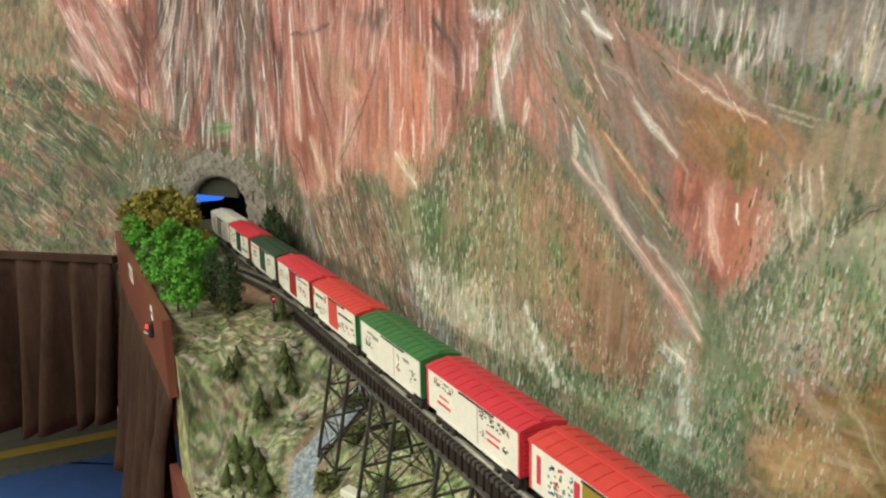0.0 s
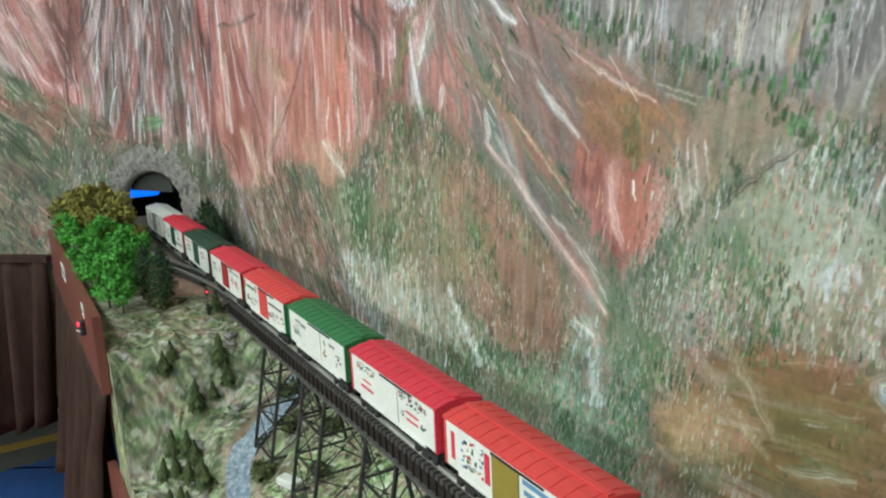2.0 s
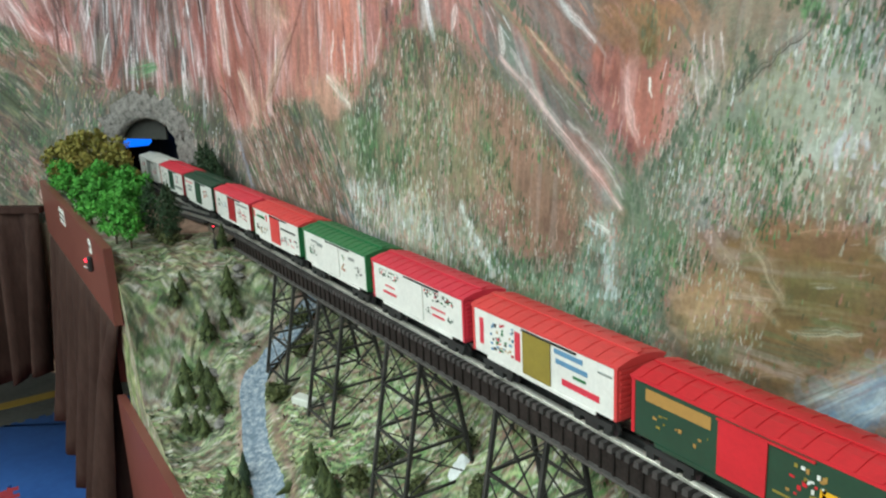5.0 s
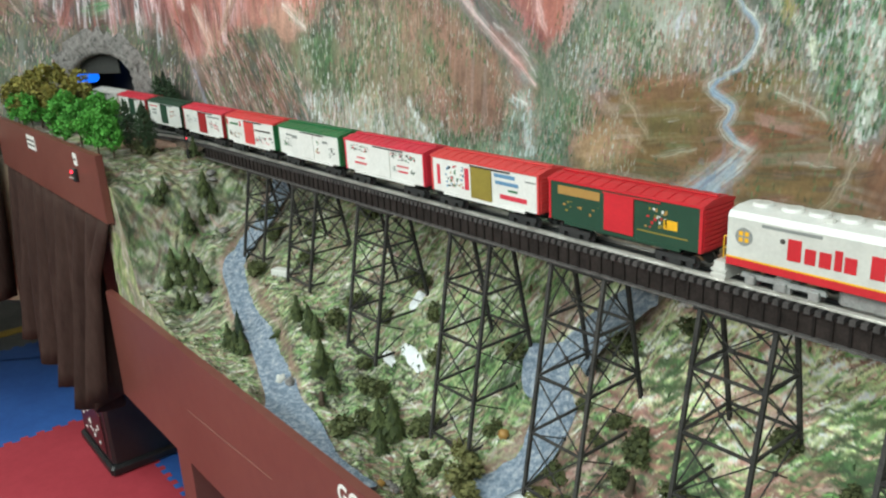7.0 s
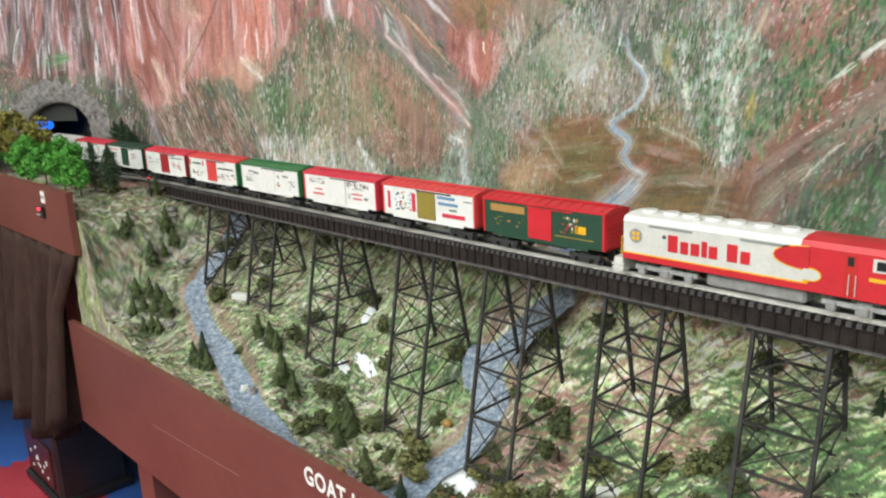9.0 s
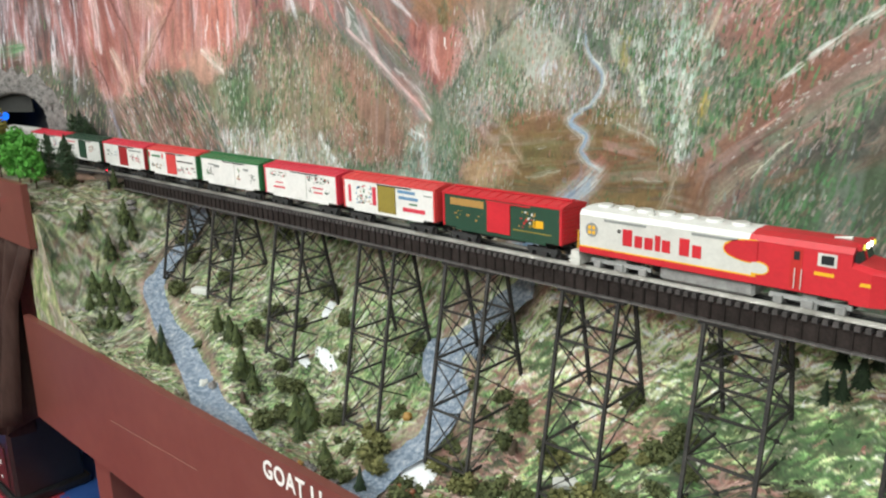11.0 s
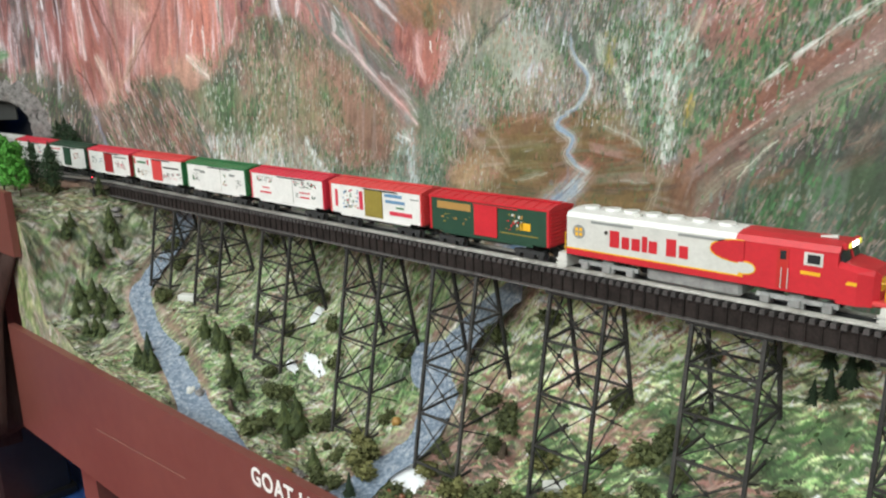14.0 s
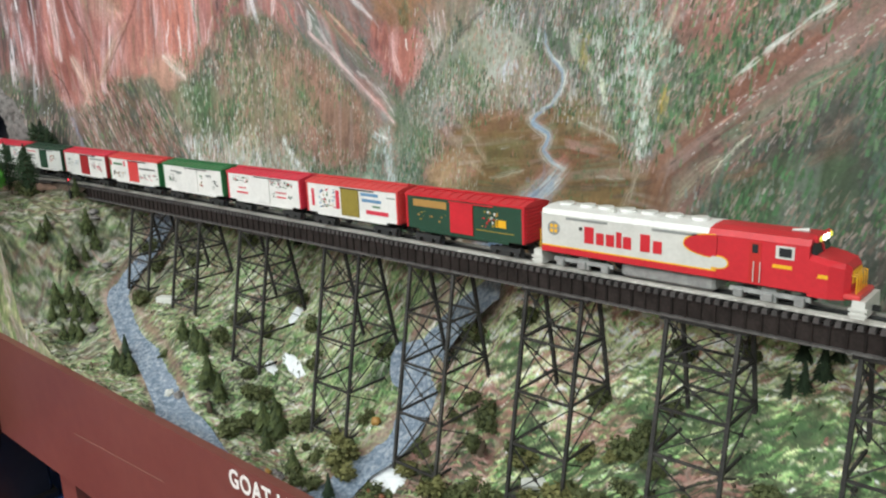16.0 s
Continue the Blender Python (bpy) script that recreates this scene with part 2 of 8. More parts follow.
STREAMS = [
    ([(-1.58, 0.115), (-1.42, 0.125), (-1.31, 0.135), (-1.15, 0.125), (-1.07, 0.085), (-1.05, 0.03), (-1.04, -0.04), (-1.01, -0.10), (-0.92, -0.131), (-0.832, -0.155), (-0.735, -0.170), (-0.655, -0.192), (-0.58, -0.218), (-0.48, -0.255), (-0.39, -0.275), (-0.2, -0.296)], 0.029, 0.013),
    ([(0.05, 0.160), (-0.03, 0.11), (-0.07, 0.06), (-0.045, 0.02), (-0.040, -0.03), (-0.062, -0.08), (-0.082, -0.12), (-0.08, -0.17), (-0.07, -0.22), (-0.03, -0.27), (0.0, -0.296)], 0.034, 0.013),
]


def ground_z(x, y, rough=True):
    f, m, b = lerp_table(FRONT, x), lerp_table(MID, x), lerp_table(BACK, x)
    if y < -0.08:
        t = (y + 0.30) / 0.22
        t = min(max(t, 0), 1)
        z = f + (m - f) * t * t * (3 - 2 * t) - 0.035 * math.sin(math.pi * t) * (1 if x > -0.9 else max(0, (x + 1.2) / 0.3))
    else:
        yb = wall_y(x) - 0.01
        t = min(max((y + 0.08) / (yb + 0.08), 0), 1)
        z = m + (b - m) * (t ** 1.25)
    if rough:
        flat = (min(1.0, max(0.15, (x + 1.5) / 0.25)) if y > -0.3 else 1) * (1 - 0.9 * min(1.0, water_dip(x, y) / 0.010))
        z += flat * (0.020 * noise.noise((x * 9, y * 9, 0.3)) + 0.011 * noise.noise((x * 26, y * 26, 1.7)) + 0.005 * noise.noise((x * 70, y * 70, 4)))
    return z - water_dip(x, y)


# ---------- the room ----------
solid("floor", Shape().box(-6, 4, -5, 3, -0.1, 0.0), CONCRETE, "grey concrete floor of the exhibition room", "floor", kind="structure")
solid("ceiling", Shape().box(-6.1, 4.1, -5.1, 3.1, 2.7, 2.8), CEIL, "off-white tiled ceiling", "ceiling", kind="structure")
solid("wall_south", Shape().box(-6.1, 4.1, -5.1, -5.0, 0, 2.7), PLASTER, "plain cream painted wall", "wall", kind="structure")
solid("wall_east", Shape().box(4.0, 4.1, -5.0, 3.0, 0, 2.7), PLASTER, "plain cream painted wall", "wall", kind="structure")
solid("wall_west", Shape().box(-6.1, -6.0, -5.0, 3.0, 0, 2.7), PLASTER, "plain cream painted wall", "wall", kind="structure")
solid("wall_north", Shape().box(-6.0, 4.0, 3.0, 3.1, 0, 2.7), PLASTER, "plain cream painted wall", "wall", kind="structure")

# painted backdrop, a bent sheet with a tunnel opening
PORTAL_S, PORTAL_W, PORTAL_BASE, PORTAL_SPRING, PORTAL_TOP = -2.075, 0.135, 1.215, 1.36, 1.447


def portal_top(s):
    u = (s - PORTAL_S) / PORTAL_W
    return PORTAL_SPRING + (PORTAL_TOP - PORTAL_SPRING) * math.sqrt(max(0, 1 - u * u)) if abs(u) < 1 else None


MURAL_PAINT = painted("mural_paint", (0.25, 0.18, 0.12))

# each painted area: its outline in metres along the wall and up, its paints, the slope of its strokes, their length and width
REDS = [(0.18, 0.066, 0.058), (0.37, 0.115, 0.095), (0.50, 0.180, 0.150), (0.45, 0.150, 0.122), (0.40, 0.165, 0.140), (0.55, 0.28, 0.255), (0.62, 0.44, 0.42), (0.42, 0.138, 0.112)]
STREAKS = [(0.113, 0.0765, 0.0675), (0.27, 0.117, 0.0945), (0.176, 0.144, 0.126), (0.297, 0.149, 0.126), (0.378, 0.315, 0.297), (0.216, 0.0945, 0.0765), (0.144, 0.108, 0.0945), (0.306, 0.207, 0.184)]
GREENS = [(0.0968, 0.132, 0.0748), (0.141, 0.176, 0.106), (0.194, 0.194, 0.132), (0.0748, 0.106, 0.0616), (0.229, 0.167, 0.123), (0.238, 0.264, 0.194)]
ROCKS = [(0.12, 0.12, 0.09), (0.18, 0.17, 0.13), (0.11, 0.13, 0.08), (0.24, 0.22, 0.19), (0.16, 0.13, 0.10), (0.15, 0.18, 0.11)]
TALUS = [(0.30, 0.16, 0.13), (0.22, 0.18, 0.155), (0.33, 0.24, 0.21), (0.20, 0.19, 0.15), (0.34, 0.16, 0.125), (0.27, 0.22, 0.20), (0.18, 0.20, 0.15)]
TANS = [(0.32, 0.17, 0.12), (0.36, 0.22, 0.155), (0.22, 0.20, 0.125), (0.15, 0.18, 0.10), (0.35, 0.27, 0.20), (0.37, 0.17, 0.115), (0.26, 0.22, 0.15)]
GREYS = [(0.184, 0.152, 0.143), (0.248, 0.212, 0.198), (0.152, 0.124, 0.115), (0.322, 0.276, 0.253), (0.212, 0.17, 0.156), (0.175, 0.161, 0.143)]
PALES = [(0.19, 0.22, 0.155), (0.26, 0.24, 0.205), (0.14, 0.18, 0.11), (0.29, 0.21, 0.175), (0.21, 0.22, 0.175), (0.34, 0.32, 0.29)]
BASES = [(0.12, 0.19, 0.115), (0.17, 0.23, 0.15), (0.23, 0.26, 0.19), (0.10, 0.16, 0.085), (0.25, 0.18, 0.14)]
BROWNS = [(0.20, 0.110, 0.052), (0.29, 0.130, 0.066), (0.165, 0.130, 0.050), (0.32, 0.150, 0.078), (0.20, 0.135, 0.070), (0.165, 0.100, 0.048)]
DARKS = [(0.0984, 0.123, 0.0779), (0.131, 0.148, 0.102), (0.18, 0.172, 0.127), (0.107, 0.115, 0.0779), (0.205, 0.148, 0.115), (0.172, 0.189, 0.143)]
ROADS = [(0.267, 0.124, 0.092), (0.23, 0.11, 0.0828), (0.304, 0.152, 0.115), (0.221, 0.129, 0.0966), (0.313, 0.193, 0.152)]
LEAF = [(0.060, 0.150, 0.048), (0.095, 0.215, 0.075), (0.045, 0.105, 0.038), (0.16, 0.28, 0.11), (0.060, 0.095, 0.042)]
WHITES = [(0.62, 0.56, 0.55), (0.58, 0.43, 0.41), (0.70, 0.65, 0.63), (0.50, 0.40, 0.38)]
INKS = [(0.085, 0.065, 0.06), (0.12, 0.095, 0.085), (0.10, 0.105, 0.09)]
EMBERS = [(0.42, 0.19, 0.13), (0.46, 0.25, 0.17), (0.36, 0.13, 0.10), (0.50, 0.33, 0.25)]
CREAMS = [(0.50, 0.46, 0.37), (0.42, 0.40, 0.30), (0.56, 0.50, 0.43), (0.40, 0.42, 0.33)]
OLIVES = [(0.20, 0.20, 0.10), (0.26, 0.24, 0.11), (0.15, 0.16, 0.085), (0.30, 0.26, 0.13)]
PINKS = [(0.52, 0.30, 0.25), (0.46, 0.24, 0.19), (0.58, 0.41, 0.36), (0.40, 0.18, 0.14)]
AREAS, MARKS, WASHES, BANDS = [], [], [], []


def area(*given):
    AREAS.append(given)


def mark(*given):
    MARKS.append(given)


area("talus", [(-0.62, 1.95), (-0.44, 1.87), (-0.31, 1.763), (-0.18, 1.703), (-0.12, 1.669), (-0.11, 1.6), (-0.13, 1.506), (-0.22, 1.412), (-0.26, 1.423), (-0.37, 1.52), (-0.46, 1.587), (-0.63, 1.652), (-0.71, 1.668), (-0.6, 1.81)], TALUS, [(-0.65, -72), (-0.5, -52), (-0.3, -44), (-0.15, -50)], 0.07, 0.0065)
area("red_cliff", [(-2.9, 2.45), (-2.6, 1.734), (-2.52, 1.661), (-2.39, 1.62), (-2.28, 1.53), (-2.03, 1.529), (-1.81, 1.508), (-1.65, 1.409), (-1.55, 1.433), (-1.27, 1.58), (-1.01, 1.572), (-0.79, 1.656), (-0.71, 1.668), (-0.6, 1.812), (-0.77, 1.834), (-0.9, 2.45)], REDS, [(-2.7, 118), (-2.4, 116), (-2.25, 88), (-1.9, 86), (-1.72, 92), (-1.6, 104), (-1.45, 80), (-1.25, 66), (-1.05, 86), (-0.7, 92)], 0.090, 0.008)
area("streaked_cliff", [(-2.25, 2.45), (-1.7, 2.45), (-1.82, 1.602), (-2.03, 1.533), (-2.27, 1.591), (-2.3, 1.772)], STREAKS, [(-2.3, 72), (-2.1, 84), (-1.8, 90)], 0.09, 0.007)
area("left_slope", [(-3.4, 1.80), (-2.59, 1.75), (-2.51, 1.678), (-2.27, 1.6), (-2.19, 1.495), (-2.31, 1.369), (-2.52, 1.193), (-3.4, 1.10)], [*GREENS, *ROADS[:3]], -38, 0.035, 0.008)
area("portal_rock", [(-2.44, 1.622), (-2.24, 1.53), (-1.91, 1.552), (-1.69, 1.483), (-1.59, 1.384), (-1.6, 1.10), (-2.6, 1.10), (-2.45, 1.409)], ROCKS, 76, 0.035, 0.006)
area("gully", [(-1.65, 1.409), (-1.36, 1.521), (-1.21, 1.507), (-0.99, 1.368), (-0.84, 1.296), (-0.95, 1.10), (-1.6, 1.10), (-1.61, 1.289)], [*ROCKS, *ROADS], -58, 0.035, 0.006)
area("mound", [(-1.08, 1.544), (-0.9, 1.612), (-0.75, 1.657), (-0.62, 1.648), (-0.45, 1.58), (-0.37, 1.52), (-0.27, 1.42), (-0.26, 1.364), (-0.33, 1.311), (-0.49, 1.292), (-0.66, 1.32), (-0.99, 1.343)], TANS, 84, 0.020, 0.0042)
area("mound_green", [(-1.04, 1.50), (-0.84, 1.58), (-0.76, 1.46), (-0.80, 1.36), (-0.98, 1.35)], [*GREENS, *TANS[:3]], 80, 0.022, 0.005)
area("mound_red", [(-0.66, 1.60), (-0.48, 1.56), (-0.31, 1.42), (-0.31, 1.33), (-0.46, 1.31), (-0.58, 1.42)], [(0.30, 0.15, 0.105), (0.33, 0.19, 0.13), (0.27, 0.145, 0.10), (0.17, 0.18, 0.11), (0.36, 0.26, 0.18)], 84, 0.022, 0.0045)
area("mound_foot", [(-1.05, 1.37), (-0.66, 1.335), (-0.49, 1.30), (-0.33, 1.33), (-0.40, 1.12), (-1.0, 1.12)], [*PALES, *TANS, *BASES], 84, 0.030, 0.005)
area("ochre_bank", [(-0.28, 1.716), (-0.13, 1.669), (-0.13, 1.622), (-0.18, 1.611), (-0.26, 1.645)], [(0.34, 0.19, 0.10), (0.31, 0.17, 0.10), (0.27, 0.18, 0.10)], -48, 0.035, 0.006)
area("red_bank", [(-0.28, 1.623), (-0.19, 1.611), (-0.13, 1.58), (-0.13, 1.506), (-0.21, 1.463), (-0.25, 1.517)], [*REDS[:5], (0.45, 0.22, 0.16)], 84, 0.035, 0.0055)
area("grey_cliff", [(-0.45, 2.45), (0.75, 2.45), (0.72, 1.75), (0.3, 1.72), (0.04, 1.679), (-0.0, 1.673), (-0.07, 1.697), (-0.18, 1.733), (-0.32, 1.777)], GREYS, 84, 0.055, 0.006)
area("pale_scrub", [(-0.13, 1.62), (-0.06, 1.60), (0.05, 1.66), (0.35, 1.66), (0.36, 1.42), (0.32, 1.357), (0.25, 1.43), (0.06, 1.461), (-0.03, 1.427), (-0.13, 1.404), (-0.19, 1.43)], PALES, 82, 0.022, 0.0042)
area("green_base", [(-0.66, 1.32), (-0.33, 1.311), (-0.22, 1.405), (-0.13, 1.404), (-0.05, 1.36), (-0.12, 1.12), (-0.5, 1.12)], BASES, 70, 0.035, 0.007)
area("meadow", [(-0.06, 1.36), (-0.02, 1.417), (0.06, 1.456), (0.15, 1.449), (0.22, 1.451), (0.28, 1.411), (0.32, 1.357), (0.34, 1.283), (0.30, 1.12), (-0.16, 1.12), (-0.11, 1.3)], BROWNS, 8, 0.03, 0.008)
area("tan_bushes", [(-0.16, 1.344), (-0.04, 1.39), (-0.01, 1.299), (-0.04, 1.15), (-0.18, 1.15)], [*TANS, (0.45, 0.27, 0.13), (0.52, 0.46, 0.36)], 80, 0.016, 0.0036)
area("upper_green", [(0.34, 1.75), (1.3, 2.2), (1.3, 1.85), (0.63, 1.615), (0.46, 1.471), (0.37, 1.415), (0.35, 1.538)], [*GREENS, *REDS[:3], *PALES[:2]], 66, 0.026, 0.005)
area("red_road", [(0.33, 1.20), (0.41, 1.391), (0.46, 1.454), (0.54, 1.528), (0.62, 1.586), (1.3, 1.87), (1.3, 1.74), (0.61, 1.512), (0.54, 1.448), (0.46, 1.377), (0.39, 1.20)], ROADS, 45, 0.045, 0.006)
area("lower_green", [(0.46, 1.377), (0.56, 1.457), (0.65, 1.534), (1.3, 1.77), (1.3, 1.10), (0.36, 1.10)], DARKS, 72, 0.03, 0.006)
area("right_green", [(1.2, 1.10), (2.4, 1.10), (2.4, 2.45), (1.2, 2.45)], DARKS, 70, 0.04, 0.007)

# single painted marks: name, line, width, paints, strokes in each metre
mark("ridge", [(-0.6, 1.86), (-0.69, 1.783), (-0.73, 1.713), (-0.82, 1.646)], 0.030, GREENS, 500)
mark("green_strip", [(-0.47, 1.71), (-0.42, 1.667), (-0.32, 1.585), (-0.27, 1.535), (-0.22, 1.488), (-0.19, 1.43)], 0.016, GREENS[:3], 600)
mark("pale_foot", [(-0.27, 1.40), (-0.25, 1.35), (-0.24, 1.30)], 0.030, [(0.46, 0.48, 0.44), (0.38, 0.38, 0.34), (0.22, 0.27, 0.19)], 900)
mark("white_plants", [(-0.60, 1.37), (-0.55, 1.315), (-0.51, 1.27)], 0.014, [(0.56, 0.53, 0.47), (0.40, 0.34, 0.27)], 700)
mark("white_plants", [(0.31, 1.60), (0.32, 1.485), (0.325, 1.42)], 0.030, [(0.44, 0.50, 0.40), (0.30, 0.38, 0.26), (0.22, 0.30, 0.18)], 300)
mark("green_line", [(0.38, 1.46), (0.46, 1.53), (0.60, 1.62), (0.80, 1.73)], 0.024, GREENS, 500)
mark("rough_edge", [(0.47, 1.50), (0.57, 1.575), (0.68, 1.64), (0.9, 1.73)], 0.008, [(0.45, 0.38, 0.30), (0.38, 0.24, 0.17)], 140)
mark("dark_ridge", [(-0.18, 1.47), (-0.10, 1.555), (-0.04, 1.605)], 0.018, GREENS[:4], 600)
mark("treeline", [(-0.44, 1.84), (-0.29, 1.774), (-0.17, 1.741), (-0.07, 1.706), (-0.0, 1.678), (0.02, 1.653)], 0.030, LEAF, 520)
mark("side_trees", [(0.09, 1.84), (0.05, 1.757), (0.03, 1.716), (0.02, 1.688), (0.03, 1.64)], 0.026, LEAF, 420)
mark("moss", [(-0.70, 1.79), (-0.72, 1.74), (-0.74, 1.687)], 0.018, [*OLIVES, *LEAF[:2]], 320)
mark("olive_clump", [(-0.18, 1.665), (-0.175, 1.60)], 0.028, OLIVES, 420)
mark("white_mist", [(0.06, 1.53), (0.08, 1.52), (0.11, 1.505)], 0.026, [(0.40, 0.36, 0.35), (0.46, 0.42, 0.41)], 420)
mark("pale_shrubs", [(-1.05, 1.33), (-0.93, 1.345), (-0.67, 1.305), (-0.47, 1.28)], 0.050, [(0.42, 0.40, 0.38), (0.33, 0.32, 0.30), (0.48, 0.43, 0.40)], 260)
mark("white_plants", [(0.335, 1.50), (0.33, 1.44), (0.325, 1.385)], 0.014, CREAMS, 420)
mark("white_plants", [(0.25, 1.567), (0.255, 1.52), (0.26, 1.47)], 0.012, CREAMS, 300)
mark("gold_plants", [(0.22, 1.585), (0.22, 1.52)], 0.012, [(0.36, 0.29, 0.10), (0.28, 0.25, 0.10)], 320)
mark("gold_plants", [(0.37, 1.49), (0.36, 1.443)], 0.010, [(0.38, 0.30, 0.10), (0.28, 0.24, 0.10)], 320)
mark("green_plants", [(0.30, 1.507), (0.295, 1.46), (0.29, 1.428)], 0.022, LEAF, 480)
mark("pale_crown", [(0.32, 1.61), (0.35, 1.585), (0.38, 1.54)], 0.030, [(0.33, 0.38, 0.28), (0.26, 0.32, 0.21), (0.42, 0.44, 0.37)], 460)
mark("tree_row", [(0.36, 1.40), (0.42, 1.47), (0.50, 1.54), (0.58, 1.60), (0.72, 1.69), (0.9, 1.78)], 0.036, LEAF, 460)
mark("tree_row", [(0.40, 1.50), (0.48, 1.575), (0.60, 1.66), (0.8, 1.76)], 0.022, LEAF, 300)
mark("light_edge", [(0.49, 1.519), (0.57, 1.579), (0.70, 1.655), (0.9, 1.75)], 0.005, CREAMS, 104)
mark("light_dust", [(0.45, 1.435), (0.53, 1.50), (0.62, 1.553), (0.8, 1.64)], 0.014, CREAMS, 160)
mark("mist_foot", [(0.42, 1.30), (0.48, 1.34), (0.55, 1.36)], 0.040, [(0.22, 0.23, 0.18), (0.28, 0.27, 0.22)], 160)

# broad painted forms: patch and glaze take an outline, the slope of the brush, a paint and its cover; wash and band a line, its width, a paint and its cover


def patch(outline, slope, paint, cover):
    WASHES.append((outline, None, slope, paint, cover))


def glaze(outline, slope, paint, cover):
    BANDS.append((outline, None, slope, paint, cover))


def wash(line, width, paint, cover):
    WASHES.append((line, width, None, paint, cover))


def band(line, width, paint, cover):
    BANDS.append((line, width, None, paint, cover))


patch([(-2.502, 1.964), (-2.276, 1.951), (-2.324, 1.855), (-2.370, 1.705), (-2.452, 1.793)], 110, (0.202, 0.079, 0.063), .8)
patch([(-2.663, 1.974), (-2.477, 1.962), (-2.422, 1.775), (-2.558, 1.727), (-2.700, 1.802)], 115, (0.353, 0.191, 0.168), .6)
band([(-2.628, 1.904), (-2.541, 1.796), (-2.435, 1.698)], 0.0249, (0.494, 0.355, 0.325), .7)
band([(-2.466, 1.962), (-2.426, 1.876), (-2.385, 1.739)], 0.0174, (0.494, 0.337, 0.307), .7)
band([(-2.678, 1.810), (-2.606, 1.760)], 0.0326, (0.572, 0.468, 0.454), .7)
band([(-2.331, 1.938), (-2.352, 1.839), (-2.363, 1.722)], 0.0138, (0.146, 0.057, 0.047), .6)
patch([(-2.725, 1.686), (-2.570, 1.674), (-2.405, 1.619), (-2.379, 1.513), (-2.513, 1.549), (-2.730, 1.658)], -30, (0.277, 0.114, 0.074), .75)
wash([(-2.715, 1.731), (-2.564, 1.700), (-2.360, 1.636)], 0.0432, (0.132, 0.169, 0.084), .7)
patch([(-2.734, 1.640), (-2.587, 1.602), (-2.490, 1.531), (-2.596, 1.437), (-2.762, 1.510)], -35, (0.107, 0.129, 0.067), .75)
patch([(-2.762, 1.510), (-2.620, 1.455), (-2.554, 1.364), (-2.671, 1.206), (-2.830, 1.179)], -40, (0.209, 0.132, 0.095), .6)
patch([(-2.494, 1.513), (-2.357, 1.653), (-2.276, 1.617), (-2.334, 1.388), (-2.521, 1.384)], 80, (0.152, 0.163, 0.099), .65)
band([(-2.699, 1.566), (-2.609, 1.502), (-2.538, 1.439)], 0.0185, (0.083, 0.087, 0.042), .7)
band([(-2.727, 1.676), (-2.663, 1.621), (-2.509, 1.567)], 0.0110, (0.428, 0.327, 0.242), .5)
band([(-2.127, 1.590), (-2.013, 1.596)], 0.0370, (0.146, 0.284, 0.118), .8)
patch([(-2.295, 1.495), (-2.127, 1.556), (-1.727, 1.574), (-1.666, 1.424), (-1.906, 1.406), (-2.031, 1.500)], 70, (0.152, 0.124, 0.082), .75)
patch([(-1.920, 1.487), (-1.687, 1.469), (-1.630, 1.288), (-1.898, 1.289)], 80, (0.130, 0.114, 0.078), .75)
band([(-2.147, 1.658), (-2.218, 1.547)], 0.0241, (0.286, 0.085, 0.057), .8)
wash([(-2.155, 1.539), (-1.993, 1.554)], 0.0439, (0.192, 0.085, 0.057), .8)
band([(-2.106, 1.748), (-2.164, 1.633)], 0.0203, (0.353, 0.107, 0.078), .75)
band([(-2.055, 1.842), (-2.097, 1.698)], 0.0199, (0.132, 0.064, 0.060), .7)
band([(-2.106, 1.877), (-2.149, 1.749)], 0.0167, (0.471, 0.355, 0.334), .7)
band([(-2.017, 1.840), (-2.066, 1.665)], 0.0148, (0.482, 0.365, 0.353), .7)
band([(-1.971, 1.823), (-2.006, 1.632)], 0.0228, (0.320, 0.091, 0.070), .7)
band([(-1.915, 1.789), (-1.947, 1.649)], 0.0128, (0.460, 0.355, 0.343), .7)
band([(-1.844, 1.921), (-1.898, 1.758)], 0.0187, (0.141, 0.067, 0.063), .7)
band([(-1.821, 1.830), (-1.861, 1.649)], 0.0218, (0.387, 0.119, 0.086), .75)
band([(-1.835, 1.756), (-1.861, 1.617)], 0.0126, (0.494, 0.384, 0.362), .7)
band([(-1.689, 1.908), (-1.732, 1.738)], 0.0238, (0.152, 0.075, 0.074), .7)
band([(-1.773, 1.769), (-1.760, 1.588)], 0.0215, (0.329, 0.100, 0.074), .7)
wash([(-2.213, 1.883), (-2.287, 1.753), (-2.336, 1.583)], 0.0448, (0.438, 0.327, 0.307), .65)
wash([(-2.224, 1.948), (-2.311, 1.804)], 0.0442, (0.286, 0.208, 0.174), .6)
band([(-2.139, 1.942), (-2.179, 1.848)], 0.0233, (0.209, 0.087, 0.074), .65)
band([(-2.306, 1.703), (-2.332, 1.592)], 0.0279, (0.164, 0.188, 0.118), .6)
band([(-2.220, 1.701), (-2.245, 1.599)], 0.0311, (0.182, 0.194, 0.128), .55)
patch([(-1.677, 1.851), (-1.152, 1.819), (-0.925, 1.785), (-0.796, 1.664), (-0.960, 1.542), (-1.206, 1.533), (-1.512, 1.438), (-1.666, 1.424), (-1.719, 1.619)], 90, (0.482, 0.181, 0.133), .85)
patch([(-1.661, 1.780), (-1.547, 1.762), (-1.443, 1.625), (-1.529, 1.523), (-1.661, 1.455), (-1.701, 1.559)], 95, (0.397, 0.114, 0.082), .75)
patch([(-1.723, 1.911), (-1.350, 1.881), (-1.150, 1.830), (-1.235, 1.741), (-1.478, 1.786), (-1.623, 1.834)], 60, (0.471, 0.208, 0.180), .7)
